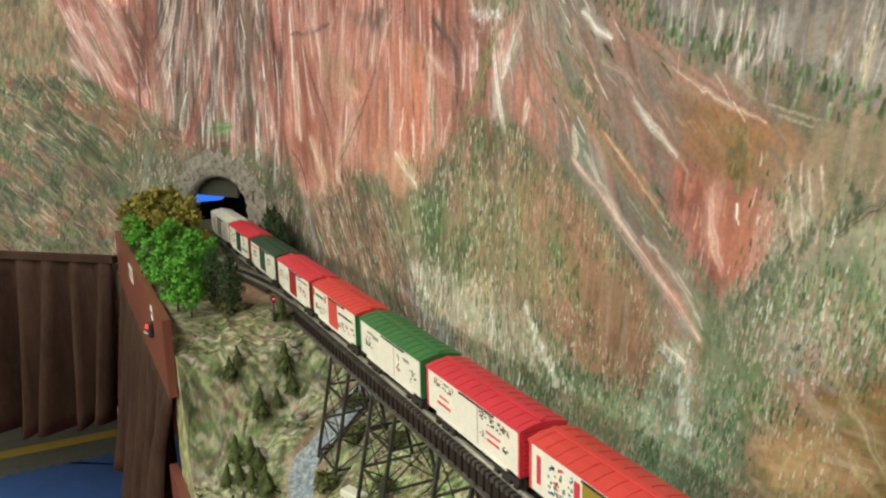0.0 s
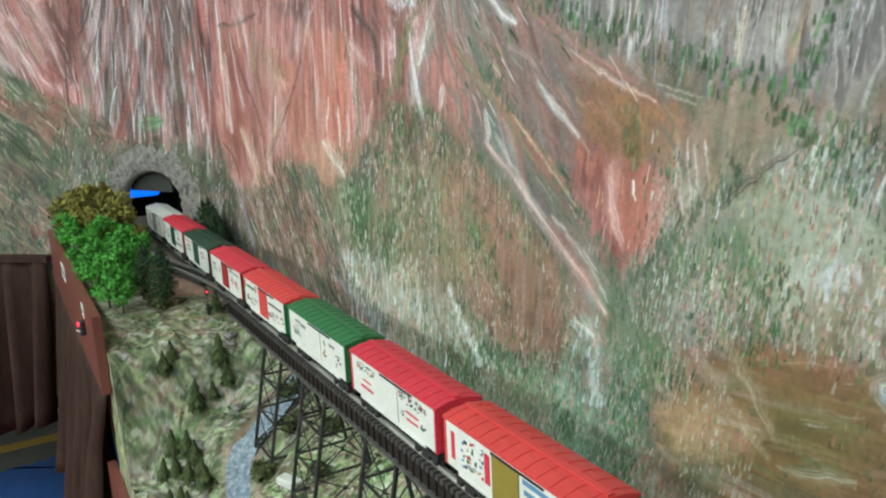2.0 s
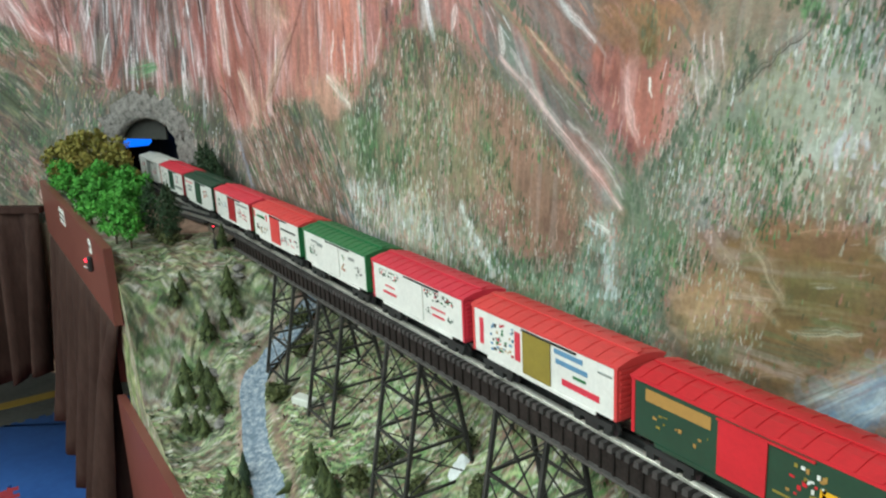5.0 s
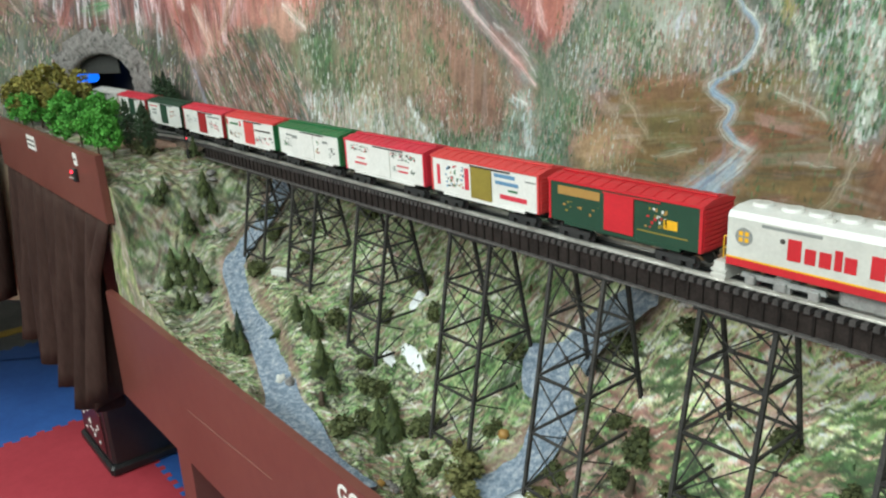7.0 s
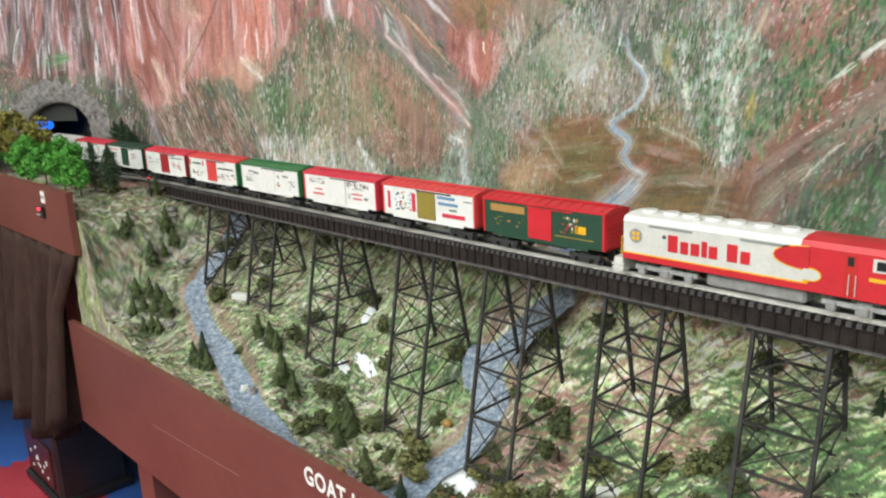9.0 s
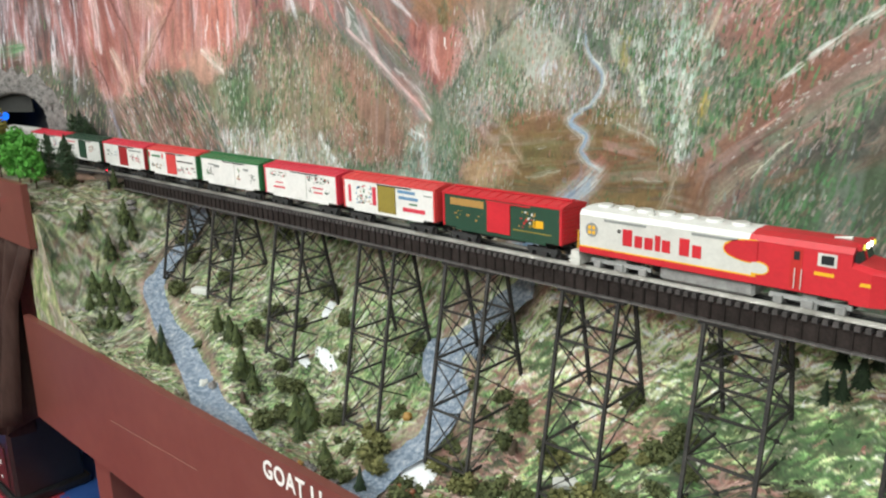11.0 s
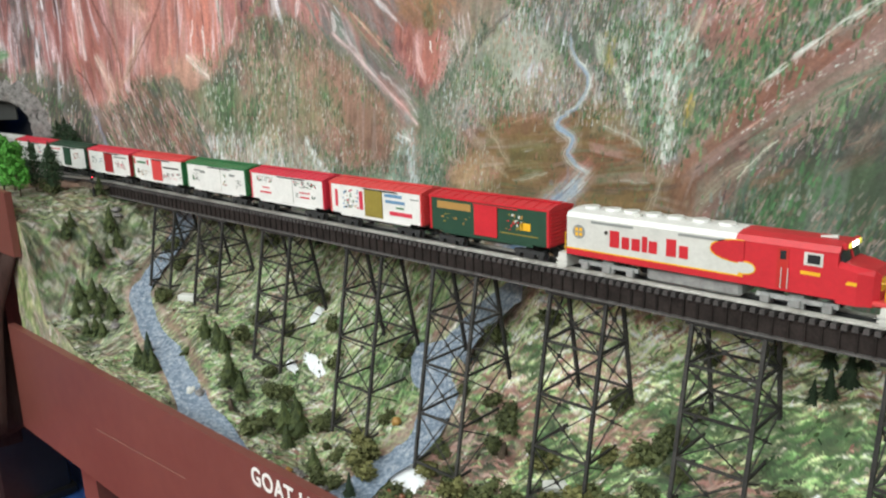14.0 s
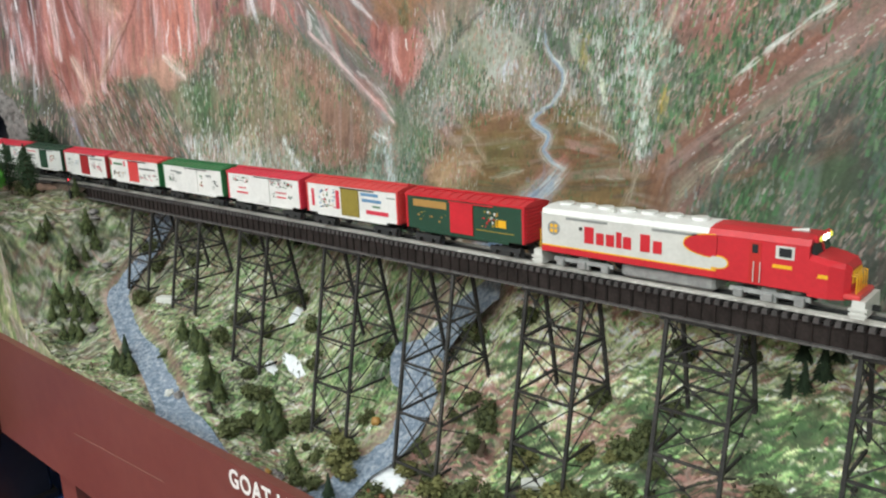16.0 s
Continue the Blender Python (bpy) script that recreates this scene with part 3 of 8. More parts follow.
patch([(-1.369, 1.882), (-1.113, 1.861), (-1.135, 1.824), (-1.285, 1.839)], 40, (0.209, 0.119, 0.106), .75)
patch([(-1.521, 1.815), (-1.376, 1.769), (-1.278, 1.705), (-1.393, 1.692), (-1.521, 1.734)], -50, (0.353, 0.244, 0.131), .7)
patch([(-1.486, 1.746), (-1.280, 1.692), (-1.399, 1.666), (-1.464, 1.692)], -40, (0.578, 0.292, 0.213), .7)
band([(-1.648, 1.772), (-1.653, 1.664), (-1.654, 1.576)], 0.0237, (0.572, 0.404, 0.353), .8)
band([(-1.596, 1.578), (-1.537, 1.479), (-1.572, 1.417)], 0.0322, (0.553, 0.384, 0.290), .8)
band([(-1.611, 1.820), (-1.570, 1.721), (-1.497, 1.610), (-1.482, 1.512)], 0.0071, (0.170, 0.057, 0.042), .85)
band([(-1.173, 1.797), (-1.222, 1.717), (-1.356, 1.601), (-1.465, 1.513)], 0.0064, (0.182, 0.057, 0.042), .9)
band([(-1.088, 1.859), (-1.157, 1.797), (-1.208, 1.704)], 0.0094, (0.560, 0.351, 0.325), .75)
band([(-1.703, 1.544), (-1.653, 1.501), (-1.634, 1.442)], 0.0060, (0.130, 0.045, 0.034), .85)
band([(-1.518, 1.747), (-1.491, 1.637), (-1.495, 1.568)], 0.0168, (0.286, 0.188, 0.144), .7)
band([(-1.473, 1.506), (-1.372, 1.614), (-1.286, 1.667)], 0.0241, (0.471, 0.284, 0.186), .75)
band([(-1.278, 1.667), (-1.338, 1.563)], 0.0065, (0.265, 0.095, 0.067), .7)
band([(-1.664, 1.844), (-1.592, 1.843), (-1.464, 1.858)], 0.0099, (0.146, 0.091, 0.082), .8)
band([(-1.706, 1.752), (-1.743, 1.619), (-1.717, 1.498)], 0.0183, (0.176, 0.071, 0.057), .6)
patch([(-1.157, 1.797), (-0.951, 1.786), (-0.919, 1.641), (-0.960, 1.542), (-1.199, 1.571)], 88, (0.494, 0.169, 0.113), .75)
band([(-1.055, 1.665), (-1.081, 1.599)], 0.0081, (0.643, 0.491, 0.433), .85)
band([(-1.011, 1.649), (-1.012, 1.569)], 0.0090, (0.643, 0.491, 0.433), .85)
band([(-0.952, 1.817), (-0.933, 1.734), (-0.923, 1.651), (-0.912, 1.599)], 0.0095, (0.402, 0.457, 0.353), .8)
band([(-0.910, 1.693), (-0.917, 1.583)], 0.0085, (0.141, 0.201, 0.095), .7)
band([(-0.928, 1.770), (-0.863, 1.728)], 0.0206, (0.578, 0.384, 0.353), .7)
band([(-0.907, 1.828), (-0.829, 1.771), (-0.811, 1.732), (-0.817, 1.679)], 0.0199, (0.130, 0.083, 0.074), .85)
band([(-0.883, 1.723), (-0.814, 1.708)], 0.0201, (0.407, 0.175, 0.095), .7)
patch([(-0.799, 1.834), (-0.698, 1.817), (-0.710, 1.783), (-0.786, 1.759), (-0.872, 1.811)], -50, (0.320, 0.129, 0.106), .7)
patch([(-0.778, 1.832), (-0.641, 1.821), (-0.666, 1.810), (-0.737, 1.818)], 0, (0.541, 0.575, 0.596), .9)
band([(-0.842, 1.664), (-0.879, 1.601)], 0.0103, (0.572, 0.374, 0.325), .7)
band([(-0.670, 1.802), (-0.714, 1.748), (-0.760, 1.693), (-0.797, 1.655)], 0.0150, (0.286, 0.244, 0.106), .7)
wash([(-0.607, 1.818), (-0.645, 1.771), (-0.678, 1.711), (-0.702, 1.657)], 0.0302, (0.511, 0.399, 0.353), .75)
band([(-0.626, 1.786), (-0.664, 1.720)], 0.0088, (0.657, 0.588, 0.546), .8)
band([(-0.591, 1.800), (-0.627, 1.719), (-0.642, 1.668)], 0.0139, (0.329, 0.194, 0.161), .6)
patch([(-0.648, 1.728), (-0.560, 1.767), (-0.518, 1.670), (-0.506, 1.598), (-0.602, 1.625), (-0.652, 1.676)], 88, (0.482, 0.169, 0.131), .8)
band([(-0.587, 1.694), (-0.600, 1.655)], 0.0086, (0.643, 0.514, 0.454), .8)
band([(-0.538, 1.702), (-0.551, 1.636)], 0.0100, (0.553, 0.355, 0.290), .7)
band([(-0.475, 1.655), (-0.467, 1.615)], 0.0111, (0.657, 0.550, 0.487), .8)
wash([(-0.797, 1.650), (-0.673, 1.649), (-0.552, 1.620), (-0.449, 1.570), (-0.390, 1.530), (-0.372, 1.502)], 0.0201, (0.170, 0.163, 0.090), .75)
wash([(-0.513, 1.780), (-0.406, 1.709), (-0.324, 1.660), (-0.261, 1.629)], 0.0435, (0.286, 0.151, 0.113), .65)
wash([(-0.608, 1.794), (-0.502, 1.710), (-0.408, 1.635), (-0.313, 1.562)], 0.0249, (0.407, 0.163, 0.108), .75)
band([(-0.546, 1.742), (-0.474, 1.686), (-0.433, 1.657)], 0.0111, (0.231, 0.244, 0.144), .75)
band([(-0.433, 1.657), (-0.371, 1.593), (-0.313, 1.541), (-0.249, 1.494)], 0.0130, (0.202, 0.208, 0.113), .75)
band([(-0.414, 1.653), (-0.353, 1.609), (-0.291, 1.558)], 0.0087, (0.455, 0.208, 0.118), .75)
band([(-0.407, 1.650), (-0.324, 1.583), (-0.280, 1.545)], 0.0036, (0.591, 0.415, 0.290), .75)
wash([(-0.444, 1.753), (-0.369, 1.715), (-0.335, 1.687)], 0.0188, (0.407, 0.310, 0.286), .65)
band([(-0.352, 1.694), (-0.313, 1.660), (-0.276, 1.629)], 0.0090, (0.643, 0.562, 0.522), .75)
band([(-0.459, 1.805), (-0.393, 1.772)], 0.0133, (0.657, 0.588, 0.558), .85)
wash([(-0.369, 1.784), (-0.282, 1.733), (-0.206, 1.694), (-0.147, 1.671)], 0.0245, (0.387, 0.157, 0.128), .75)
band([(-0.287, 1.728), (-0.224, 1.698), (-0.151, 1.671)], 0.0057, (0.630, 0.436, 0.353), .65)
band([(-0.324, 1.721), (-0.262, 1.688), (-0.223, 1.669)], 0.0093, (0.286, 0.129, 0.103), .6)
band([(-0.198, 1.719), (-0.165, 1.693)], 0.0061, (0.529, 0.415, 0.334), .6)
band([(-0.147, 1.689), (-0.088, 1.676)], 0.0029, (0.541, 0.457, 0.353), .6)
band([(-0.135, 1.679), (-0.094, 1.670)], 0.0029, (0.541, 0.457, 0.353), .6)
patch([(-0.224, 1.694), (-0.147, 1.668), (-0.108, 1.653), (-0.107, 1.638), (-0.160, 1.605), (-0.212, 1.600), (-0.261, 1.636), (-0.261, 1.675)], -40, (0.353, 0.160, 0.074), .85)
patch([(-0.200, 1.648), (-0.170, 1.650), (-0.165, 1.611), (-0.203, 1.601)], 85, (0.176, 0.119, 0.042), .8)
patch([(-0.154, 1.659), (-0.108, 1.655), (-0.121, 1.608), (-0.160, 1.605)], 85, (0.307, 0.163, 0.108), .7)
patch([(-0.291, 1.627), (-0.231, 1.608), (-0.152, 1.606), (-0.129, 1.614), (-0.134, 1.553), (-0.132, 1.516), (-0.192, 1.498), (-0.240, 1.551)], 85, (0.438, 0.145, 0.099), .8)
band([(-0.217, 1.600), (-0.213, 1.548), (-0.196, 1.504)], 0.0104, (0.617, 0.365, 0.316), .75)
band([(-0.181, 1.584), (-0.178, 1.562)], 0.0038, (0.713, 0.575, 0.476), .85)
patch([(-0.138, 1.648), (-0.073, 1.651), (-0.068, 1.562), (-0.125, 1.530)], 88, (0.353, 0.208, 0.133), .75)
band([(-0.116, 1.631), (-0.109, 1.556)], 0.0053, (0.541, 0.425, 0.372), .65)
band([(-0.104, 1.621), (-0.098, 1.565)], 0.0046, (0.541, 0.425, 0.372), .6)
band([(-0.094, 1.628), (-0.089, 1.586)], 0.0045, (0.541, 0.425, 0.372), .6)
band([(-0.082, 1.634), (-0.076, 1.594)], 0.0034, (0.541, 0.425, 0.372), .7)
patch([(-0.074, 1.684), (0.006, 1.685), (0.025, 1.651), (-0.030, 1.601), (-0.068, 1.562)], 80, (0.286, 0.222, 0.144), .6)
band([(-0.061, 1.570), (-0.030, 1.597), (-0.001, 1.619), (0.027, 1.638)], 0.0063, (0.100, 0.083, 0.057), .85)
patch([(-0.024, 1.596), (0.043, 1.628), (0.055, 1.600), (-0.009, 1.566)], 80, (0.209, 0.191, 0.084), .6)
band([(-0.476, 1.612), (-0.409, 1.567), (-0.359, 1.523), (-0.313, 1.490), (-0.258, 1.450), (-0.227, 1.422)], 0.0146, (0.578, 0.384, 0.334), .75)
band([(-0.335, 1.516), (-0.280, 1.474), (-0.243, 1.432)], 0.0127, (0.438, 0.169, 0.123), .75)
band([(-0.448, 1.618), (-0.383, 1.554), (-0.341, 1.519)], 0.0090, (0.591, 0.468, 0.412), .55)
band([(-0.324, 1.525), (-0.259, 1.478), (-0.223, 1.437)], 0.0083, (0.517, 0.425, 0.362), .55)
wash([(-0.268, 1.404), (-0.242, 1.374), (-0.256, 1.317)], 0.0282, (0.438, 0.384, 0.316), .6)
band([(-0.279, 1.397), (-0.247, 1.387)], 0.0085, (0.637, 0.588, 0.522), .6)
patch([(-0.303, 1.792), (0.075, 1.760), (0.083, 1.664), (0.022, 1.690), (-0.069, 1.716), (-0.207, 1.755)], 86, (0.303, 0.244, 0.217), .8)
wash([(-0.179, 1.782), (-0.181, 1.721)], 0.0228, (0.494, 0.425, 0.381), .75)
band([(-0.217, 1.785), (-0.221, 1.749)], 0.0087, (0.482, 0.415, 0.381), .7)
wash([(-0.134, 1.778), (-0.138, 1.734)], 0.0149, (0.460, 0.420, 0.438), .7)
wash([(-0.065, 1.772), (-0.078, 1.742)], 0.0213, (0.238, 0.163, 0.133), .75)
band([(-0.039, 1.760), (-0.047, 1.709)], 0.0104, (0.529, 0.415, 0.290), .75)
wash([(-0.078, 1.742), (-0.080, 1.713)], 0.0130, (0.471, 0.404, 0.353), .7)
wash([(0.022, 1.765), (0.015, 1.728), (0.009, 1.709)], 0.0116, (0.438, 0.244, 0.113), .8)
wash([(-0.006, 1.767), (-0.006, 1.695)], 0.0170, (0.494, 0.436, 0.372), .7)
wash([(-0.107, 1.776), (-0.112, 1.739)], 0.0167, (0.253, 0.208, 0.186), .6)
wash([(0.061, 1.735), (0.059, 1.672)], 0.0213, (0.286, 0.244, 0.228), .7)
band([(0.063, 1.748), (0.049, 1.712)], 0.0032, (0.541, 0.503, 0.476), .5)
patch([(-0.041, 1.572), (0.088, 1.613), (0.098, 1.505), (-0.022, 1.474), (-0.065, 1.517)], 82, (0.253, 0.268, 0.174), .35)
patch([(0.061, 1.536), (0.094, 1.548), (0.098, 1.505), (0.059, 1.495)], 82, (0.387, 0.337, 0.307), .5)
patch([(-0.219, 1.479), (-0.132, 1.497), (-0.098, 1.455), (-0.111, 1.400), (-0.216, 1.367)], 80, (0.132, 0.160, 0.084), .7)
patch([(-0.170, 1.368), (-0.061, 1.440), (-0.026, 1.427), (-0.021, 1.356), (-0.083, 1.305), (-0.159, 1.330)], -50, (0.286, 0.151, 0.095), .7)
patch([(-0.142, 1.336), (-0.064, 1.377), (-0.055, 1.336), (-0.123, 1.288)], 80, (0.449, 0.268, 0.156), .6)
patch([(-1.117, 1.480), (-0.860, 1.509), (-0.826, 1.386), (-1.044, 1.358)], 80, (0.216, 0.229, 0.108), .65)
patch([(-0.831, 1.553), (-0.554, 1.577), (-0.453, 1.414), (-0.834, 1.309)], 82, (0.294, 0.237, 0.118), .5)
patch([(-0.571, 1.576), (-0.422, 1.565), (-0.301, 1.433), (-0.324, 1.334), (-0.456, 1.328)], 84, (0.329, 0.157, 0.090), .5)
patch([(-1.110, 1.333), (-0.781, 1.374), (-0.619, 1.359), (-0.486, 1.319), (-0.537, 1.258), (-0.792, 1.253)], 84, (0.407, 0.355, 0.250), .65)
patch([(-0.488, 1.274), (-0.324, 1.318), (-0.235, 1.287), (-0.324, 1.237)], 60, (0.209, 0.284, 0.174), .7)
wash([(-1.086, 1.288), (-0.918, 1.242), (-0.797, 1.208), (-0.649, 1.191), (-0.506, 1.202), (-0.375, 1.199)], 0.0342, (0.246, 0.248, 0.270), .8)
band([(-1.125, 1.241), (-0.953, 1.185)], 0.0108, (0.114, 0.083, 0.067), .8)
band([(-0.752, 1.205), (-0.630, 1.185)], 0.0089, (0.114, 0.083, 0.067), .8)
band([(-0.657, 1.350), (-0.624, 1.280), (-0.554, 1.243)], 0.0074, (0.176, 0.095, 0.065), .7)
patch([(-1.669, 1.409), (-1.545, 1.435), (-1.378, 1.410), (-1.171, 1.360), (-1.121, 1.267), (-1.411, 1.248), (-1.633, 1.272)], -55, (0.246, 0.145, 0.099), .75)
wash([(-1.363, 1.480), (-1.200, 1.381), (-1.121, 1.267)], 0.0309, (0.202, 0.114, 0.063), .75)
wash([(-1.433, 1.502), (-1.216, 1.482), (-1.106, 1.359)], 0.0361, (0.152, 0.169, 0.082), .75)
band([(-1.273, 1.370), (-1.148, 1.300)], 0.0180, (0.329, 0.109, 0.070), .7)
patch([(-1.252, 1.568), (-1.039, 1.581), (-0.963, 1.520), (-1.117, 1.480)], 84, (0.494, 0.252, 0.168), .7)
band([(-1.102, 1.571), (-1.005, 1.521)], 0.0254, (0.604, 0.514, 0.422), .6)
band([(-1.642, 1.396), (-1.616, 1.337), (-1.593, 1.247)], 0.0121, (0.286, 0.284, 0.348), .7)
wash([(-1.024, 1.491), (-0.926, 1.390), (-0.998, 1.270)], 0.0683, (0.141, 0.194, 0.090), .6)
wash([(-0.542, 1.501), (-0.497, 1.448), (-0.454, 1.397)], 0.0334, (0.146, 0.215, 0.095), .6)
wash([(-0.626, 1.239), (-0.458, 1.265), (-0.324, 1.278)], 0.0424, (0.170, 0.237, 0.113), .6)
wash([(-0.238, 1.475), (-0.190, 1.431), (-0.197, 1.373)], 0.0467, (0.130, 0.194, 0.082), .6)
wash([(-0.118, 1.537), (-0.107, 1.477)], 0.0239, (0.119, 0.194, 0.082), .6)
wash([(-0.045, 1.521), (-0.036, 1.482)], 0.0333, (0.146, 0.215, 0.099), .5)
wash([(0.010, 1.466), (0.067, 1.466)], 0.0206, (0.110, 0.163, 0.074), .6)
wash([(-0.144, 1.390), (-0.111, 1.387)], 0.0312, (0.152, 0.215, 0.113), .6)
wash([(-0.234, 1.257), (-0.185, 1.255)], 0.0278, (0.100, 0.140, 0.067), .6)
patch([(-0.839, 1.263), (-0.487, 1.283), (-0.324, 1.237), (-0.461, 1.145), (-0.711, 1.170)], 80, (0.176, 0.201, 0.099), .5)
patch([(-0.063, 1.412), (0.099, 1.438), (0.119, 1.391), (0.096, 1.314), (0.017, 1.259), (-0.121, 1.257), (-0.146, 1.302)], 0, (0.219, 0.118, 0.045), .85)
patch([(0.013, 1.383), (0.119, 1.399), (0.113, 1.342), (0.015, 1.330)], 0, (0.167, 0.113, 0.037), .7)
patch([(-0.146, 1.322), (-0.085, 1.370), (-0.008, 1.390), (-0.007, 1.355), (-0.109, 1.297)], 20, (0.427, 0.220, 0.107), .6)
patch([(-0.121, 1.296), (-0.050, 1.305), (-0.038, 1.269), (-0.109, 1.249)], 80, (0.123, 0.128, 0.054), .7)
patch([(0.183, 1.350), (0.312, 1.372), (0.324, 1.255), (0.211, 1.199), (0.120, 1.206), (0.161, 1.298)], -5, (0.192, 0.118, 0.051), .8)
patch([(0.177, 1.309), (0.198, 1.312), (0.200, 1.288), (0.175, 1.284)], 80, (0.144, 0.206, 0.107), .7)
patch([(0.165, 1.228), (0.249, 1.240), (0.236, 1.205), (0.158, 1.196)], 80, (0.134, 0.199, 0.102), .75)
band([(0.324, 1.352), (0.305, 1.297), (0.268, 1.244)], 0.0073, (0.368, 0.282, 0.195), .5)
wash([(0.344, 1.260), (0.314, 1.207)], 0.0175, (0.470, 0.421, 0.333), .6)
band([(0.269, 1.284), (0.364, 1.271)], 0.0116, (0.313, 0.220, 0.131), .4)
patch([(0.292, 1.355), (0.359, 1.363), (0.370, 1.265), (0.308, 1.268)], -10, (0.226, 0.123, 0.054), .75)
patch([(-0.054, 1.594), (0.087, 1.599), (0.134, 1.540), (0.086, 1.482), (-0.029, 1.491)], 84, (0.332, 0.298, 0.203), .45)
patch([(-0.070, 1.501), (0.011, 1.512), (0.049, 1.461), (-0.058, 1.448)], 84, (0.448, 0.282, 0.190), .4)
band([(0.233, 1.530), (0.245, 1.475)], 0.0149, (0.480, 0.475, 0.342), .5)
band([(0.200, 1.585), (0.208, 1.539)], 0.0150, (0.480, 0.475, 0.351), .5)
wash([(0.237, 1.601), (0.264, 1.547)], 0.0220, (0.120, 0.206, 0.075), .6)
band([(-0.041, 1.553), (-0.016, 1.491)], 0.0211, (0.111, 0.206, 0.079), .6)
band([(0.364, 1.571), (0.381, 1.611)], 0.0154, (0.448, 0.316, 0.216), .5)
wash([(0.428, 1.461), (0.501, 1.504)], 0.0216, (0.437, 0.173, 0.108), .5)
wash([(0.481, 1.306), (0.527, 1.358)], 0.0252, (0.073, 0.161, 0.055), .6)
wash([(0.563, 1.295), (0.604, 1.357)], 0.0241, (0.081, 0.173, 0.072), .6)
band([(0.469, 1.353), (0.525, 1.383)], 0.0134, (0.265, 0.106, 0.061), .6)
band([(0.587, 1.387), (0.641, 1.424)], 0.0155, (0.201, 0.099, 0.061), .6)
wash([(0.603, 1.365), (0.643, 1.399)], 0.0202, (0.102, 0.186, 0.075), .6)
wash([(0.339, 1.396), (0.401, 1.469)], 0.0265, (0.102, 0.180, 0.072), .55)
band([(0.417, 1.512), (0.458, 1.536)], 0.0168, (0.111, 0.193, 0.079), .6)
wash([(-0.143, 1.468), (-0.055, 1.533)], 0.0327, (0.093, 0.167, 0.065), .5)
wash([(-0.164, 1.355), (-0.130, 1.424)], 0.0271, (0.102, 0.180, 0.068), .5)
patch([(-0.030, 1.433), (0.086, 1.452), (0.146, 1.454), (0.202, 1.484), (0.256, 1.466), (0.299, 1.385), (0.331, 1.341), (0.282, 1.279), (0.008, 1.290), (-0.046, 1.352)], 5, (0.228, 0.128, 0.046), .85)
patch([(-0.030, 1.444), (0.086, 1.457), (0.086, 1.417), (0.009, 1.408)], 10, (0.314, 0.144, 0.072), .75)
patch([(0.181, 1.416), (0.289, 1.403), (0.300, 1.366), (0.204, 1.359)], -8, (0.289, 0.108, 0.052), .75)
patch([(0.009, 1.387), (0.098, 1.397), (0.086, 1.361), (0.009, 1.355)], 8, (0.194, 0.161, 0.046), .7)
patch([(0.180, 1.455), (0.256, 1.457), (0.257, 1.424), (0.181, 1.426)], 8, (0.228, 0.161, 0.046), .7)
band([(0.024, 1.311), (0.076, 1.308)], 0.0148, (0.093, 0.090, 0.052), .75)
band([(0.021, 1.326), (0.098, 1.343)], 0.0084, (0.387, 0.334, 0.230), .5)
band([(0.014, 1.434), (0.086, 1.449)], 0.0062, (0.427, 0.227, 0.133), .75)
band([(0.214, 1.432), (0.268, 1.415), (0.280, 1.402)], 0.0094, (0.458, 0.411, 0.324), .55)
band([(0.246, 1.345), (0.301, 1.342)], 0.0066, (0.458, 0.401, 0.324), .6)
band([(-0.060, 1.459), (-0.042, 1.422), (-0.004, 1.384), (0.011, 1.356)], 0.0129, (0.422, 0.307, 0.196), .45)
band([(-0.080, 1.410), (-0.032, 1.358), (0.008, 1.332)], 0.0097, (0.427, 0.325, 0.216), .4)
patch([(-0.111, 1.336), (-0.018, 1.375), (-0.005, 1.344), (-0.062, 1.295), (-0.136, 1.288)], 75, (0.427, 0.265, 0.133), .6)
patch([(-0.124, 1.597), (0.087, 1.589), (0.134, 1.531), (0.111, 1.463), (-0.057, 1.470)], 84, (0.350, 0.347, 0.241), .45)
patch([(0.037, 1.532), (0.086, 1.543), (0.094, 1.502), (0.011, 1.507)], 84, (0.437, 0.421, 0.351), .55)
patch([(0.010, 1.471), (0.104, 1.541), (0.134, 1.540), (0.116, 1.458)], 84, (0.265, 0.167, 0.097), .6)
patch([(0.375, 1.628), (0.539, 1.618), (0.511, 1.589), (0.424, 1.536), (0.388, 1.545)], 35, (0.306, 0.130, 0.091), .8)
wash([(0.329, 1.405), (0.400, 1.486), (0.458, 1.536), (0.512, 1.574), (0.582, 1.615)], 0.0415, (0.175, 0.206, 0.108), .55)
patch([(0.340, 1.369), (0.403, 1.435), (0.444, 1.487), (0.514, 1.535), (0.631, 1.591), (0.634, 1.555), (0.575, 1.527), (0.519, 1.472), (0.464, 1.429), (0.406, 1.374), (0.361, 1.325)], 40, (0.297, 0.118, 0.072), .9)
wash([(0.465, 1.421), (0.520, 1.456), (0.571, 1.489), (0.638, 1.519)], 0.0350, (0.163, 0.213, 0.123), .75)
wash([(0.519, 1.419), (0.574, 1.454)], 0.0192, (0.306, 0.155, 0.108), .7)
band([(0.598, 1.424), (0.644, 1.451)], 0.0138, (0.340, 0.180, 0.123), .7)
band([(0.447, 1.364), (0.479, 1.401), (0.503, 1.424)], 0.0050, (0.502, 0.453, 0.324), .6)
wash([(0.358, 1.278), (0.390, 1.328), (0.433, 1.367), (0.467, 1.387)], 0.0264, (0.340, 0.290, 0.177), .55)
patch([(0.340, 1.369), (0.379, 1.363), (0.372, 1.289), (0.333, 1.289)], 70, (0.265, 0.118, 0.061), .8)
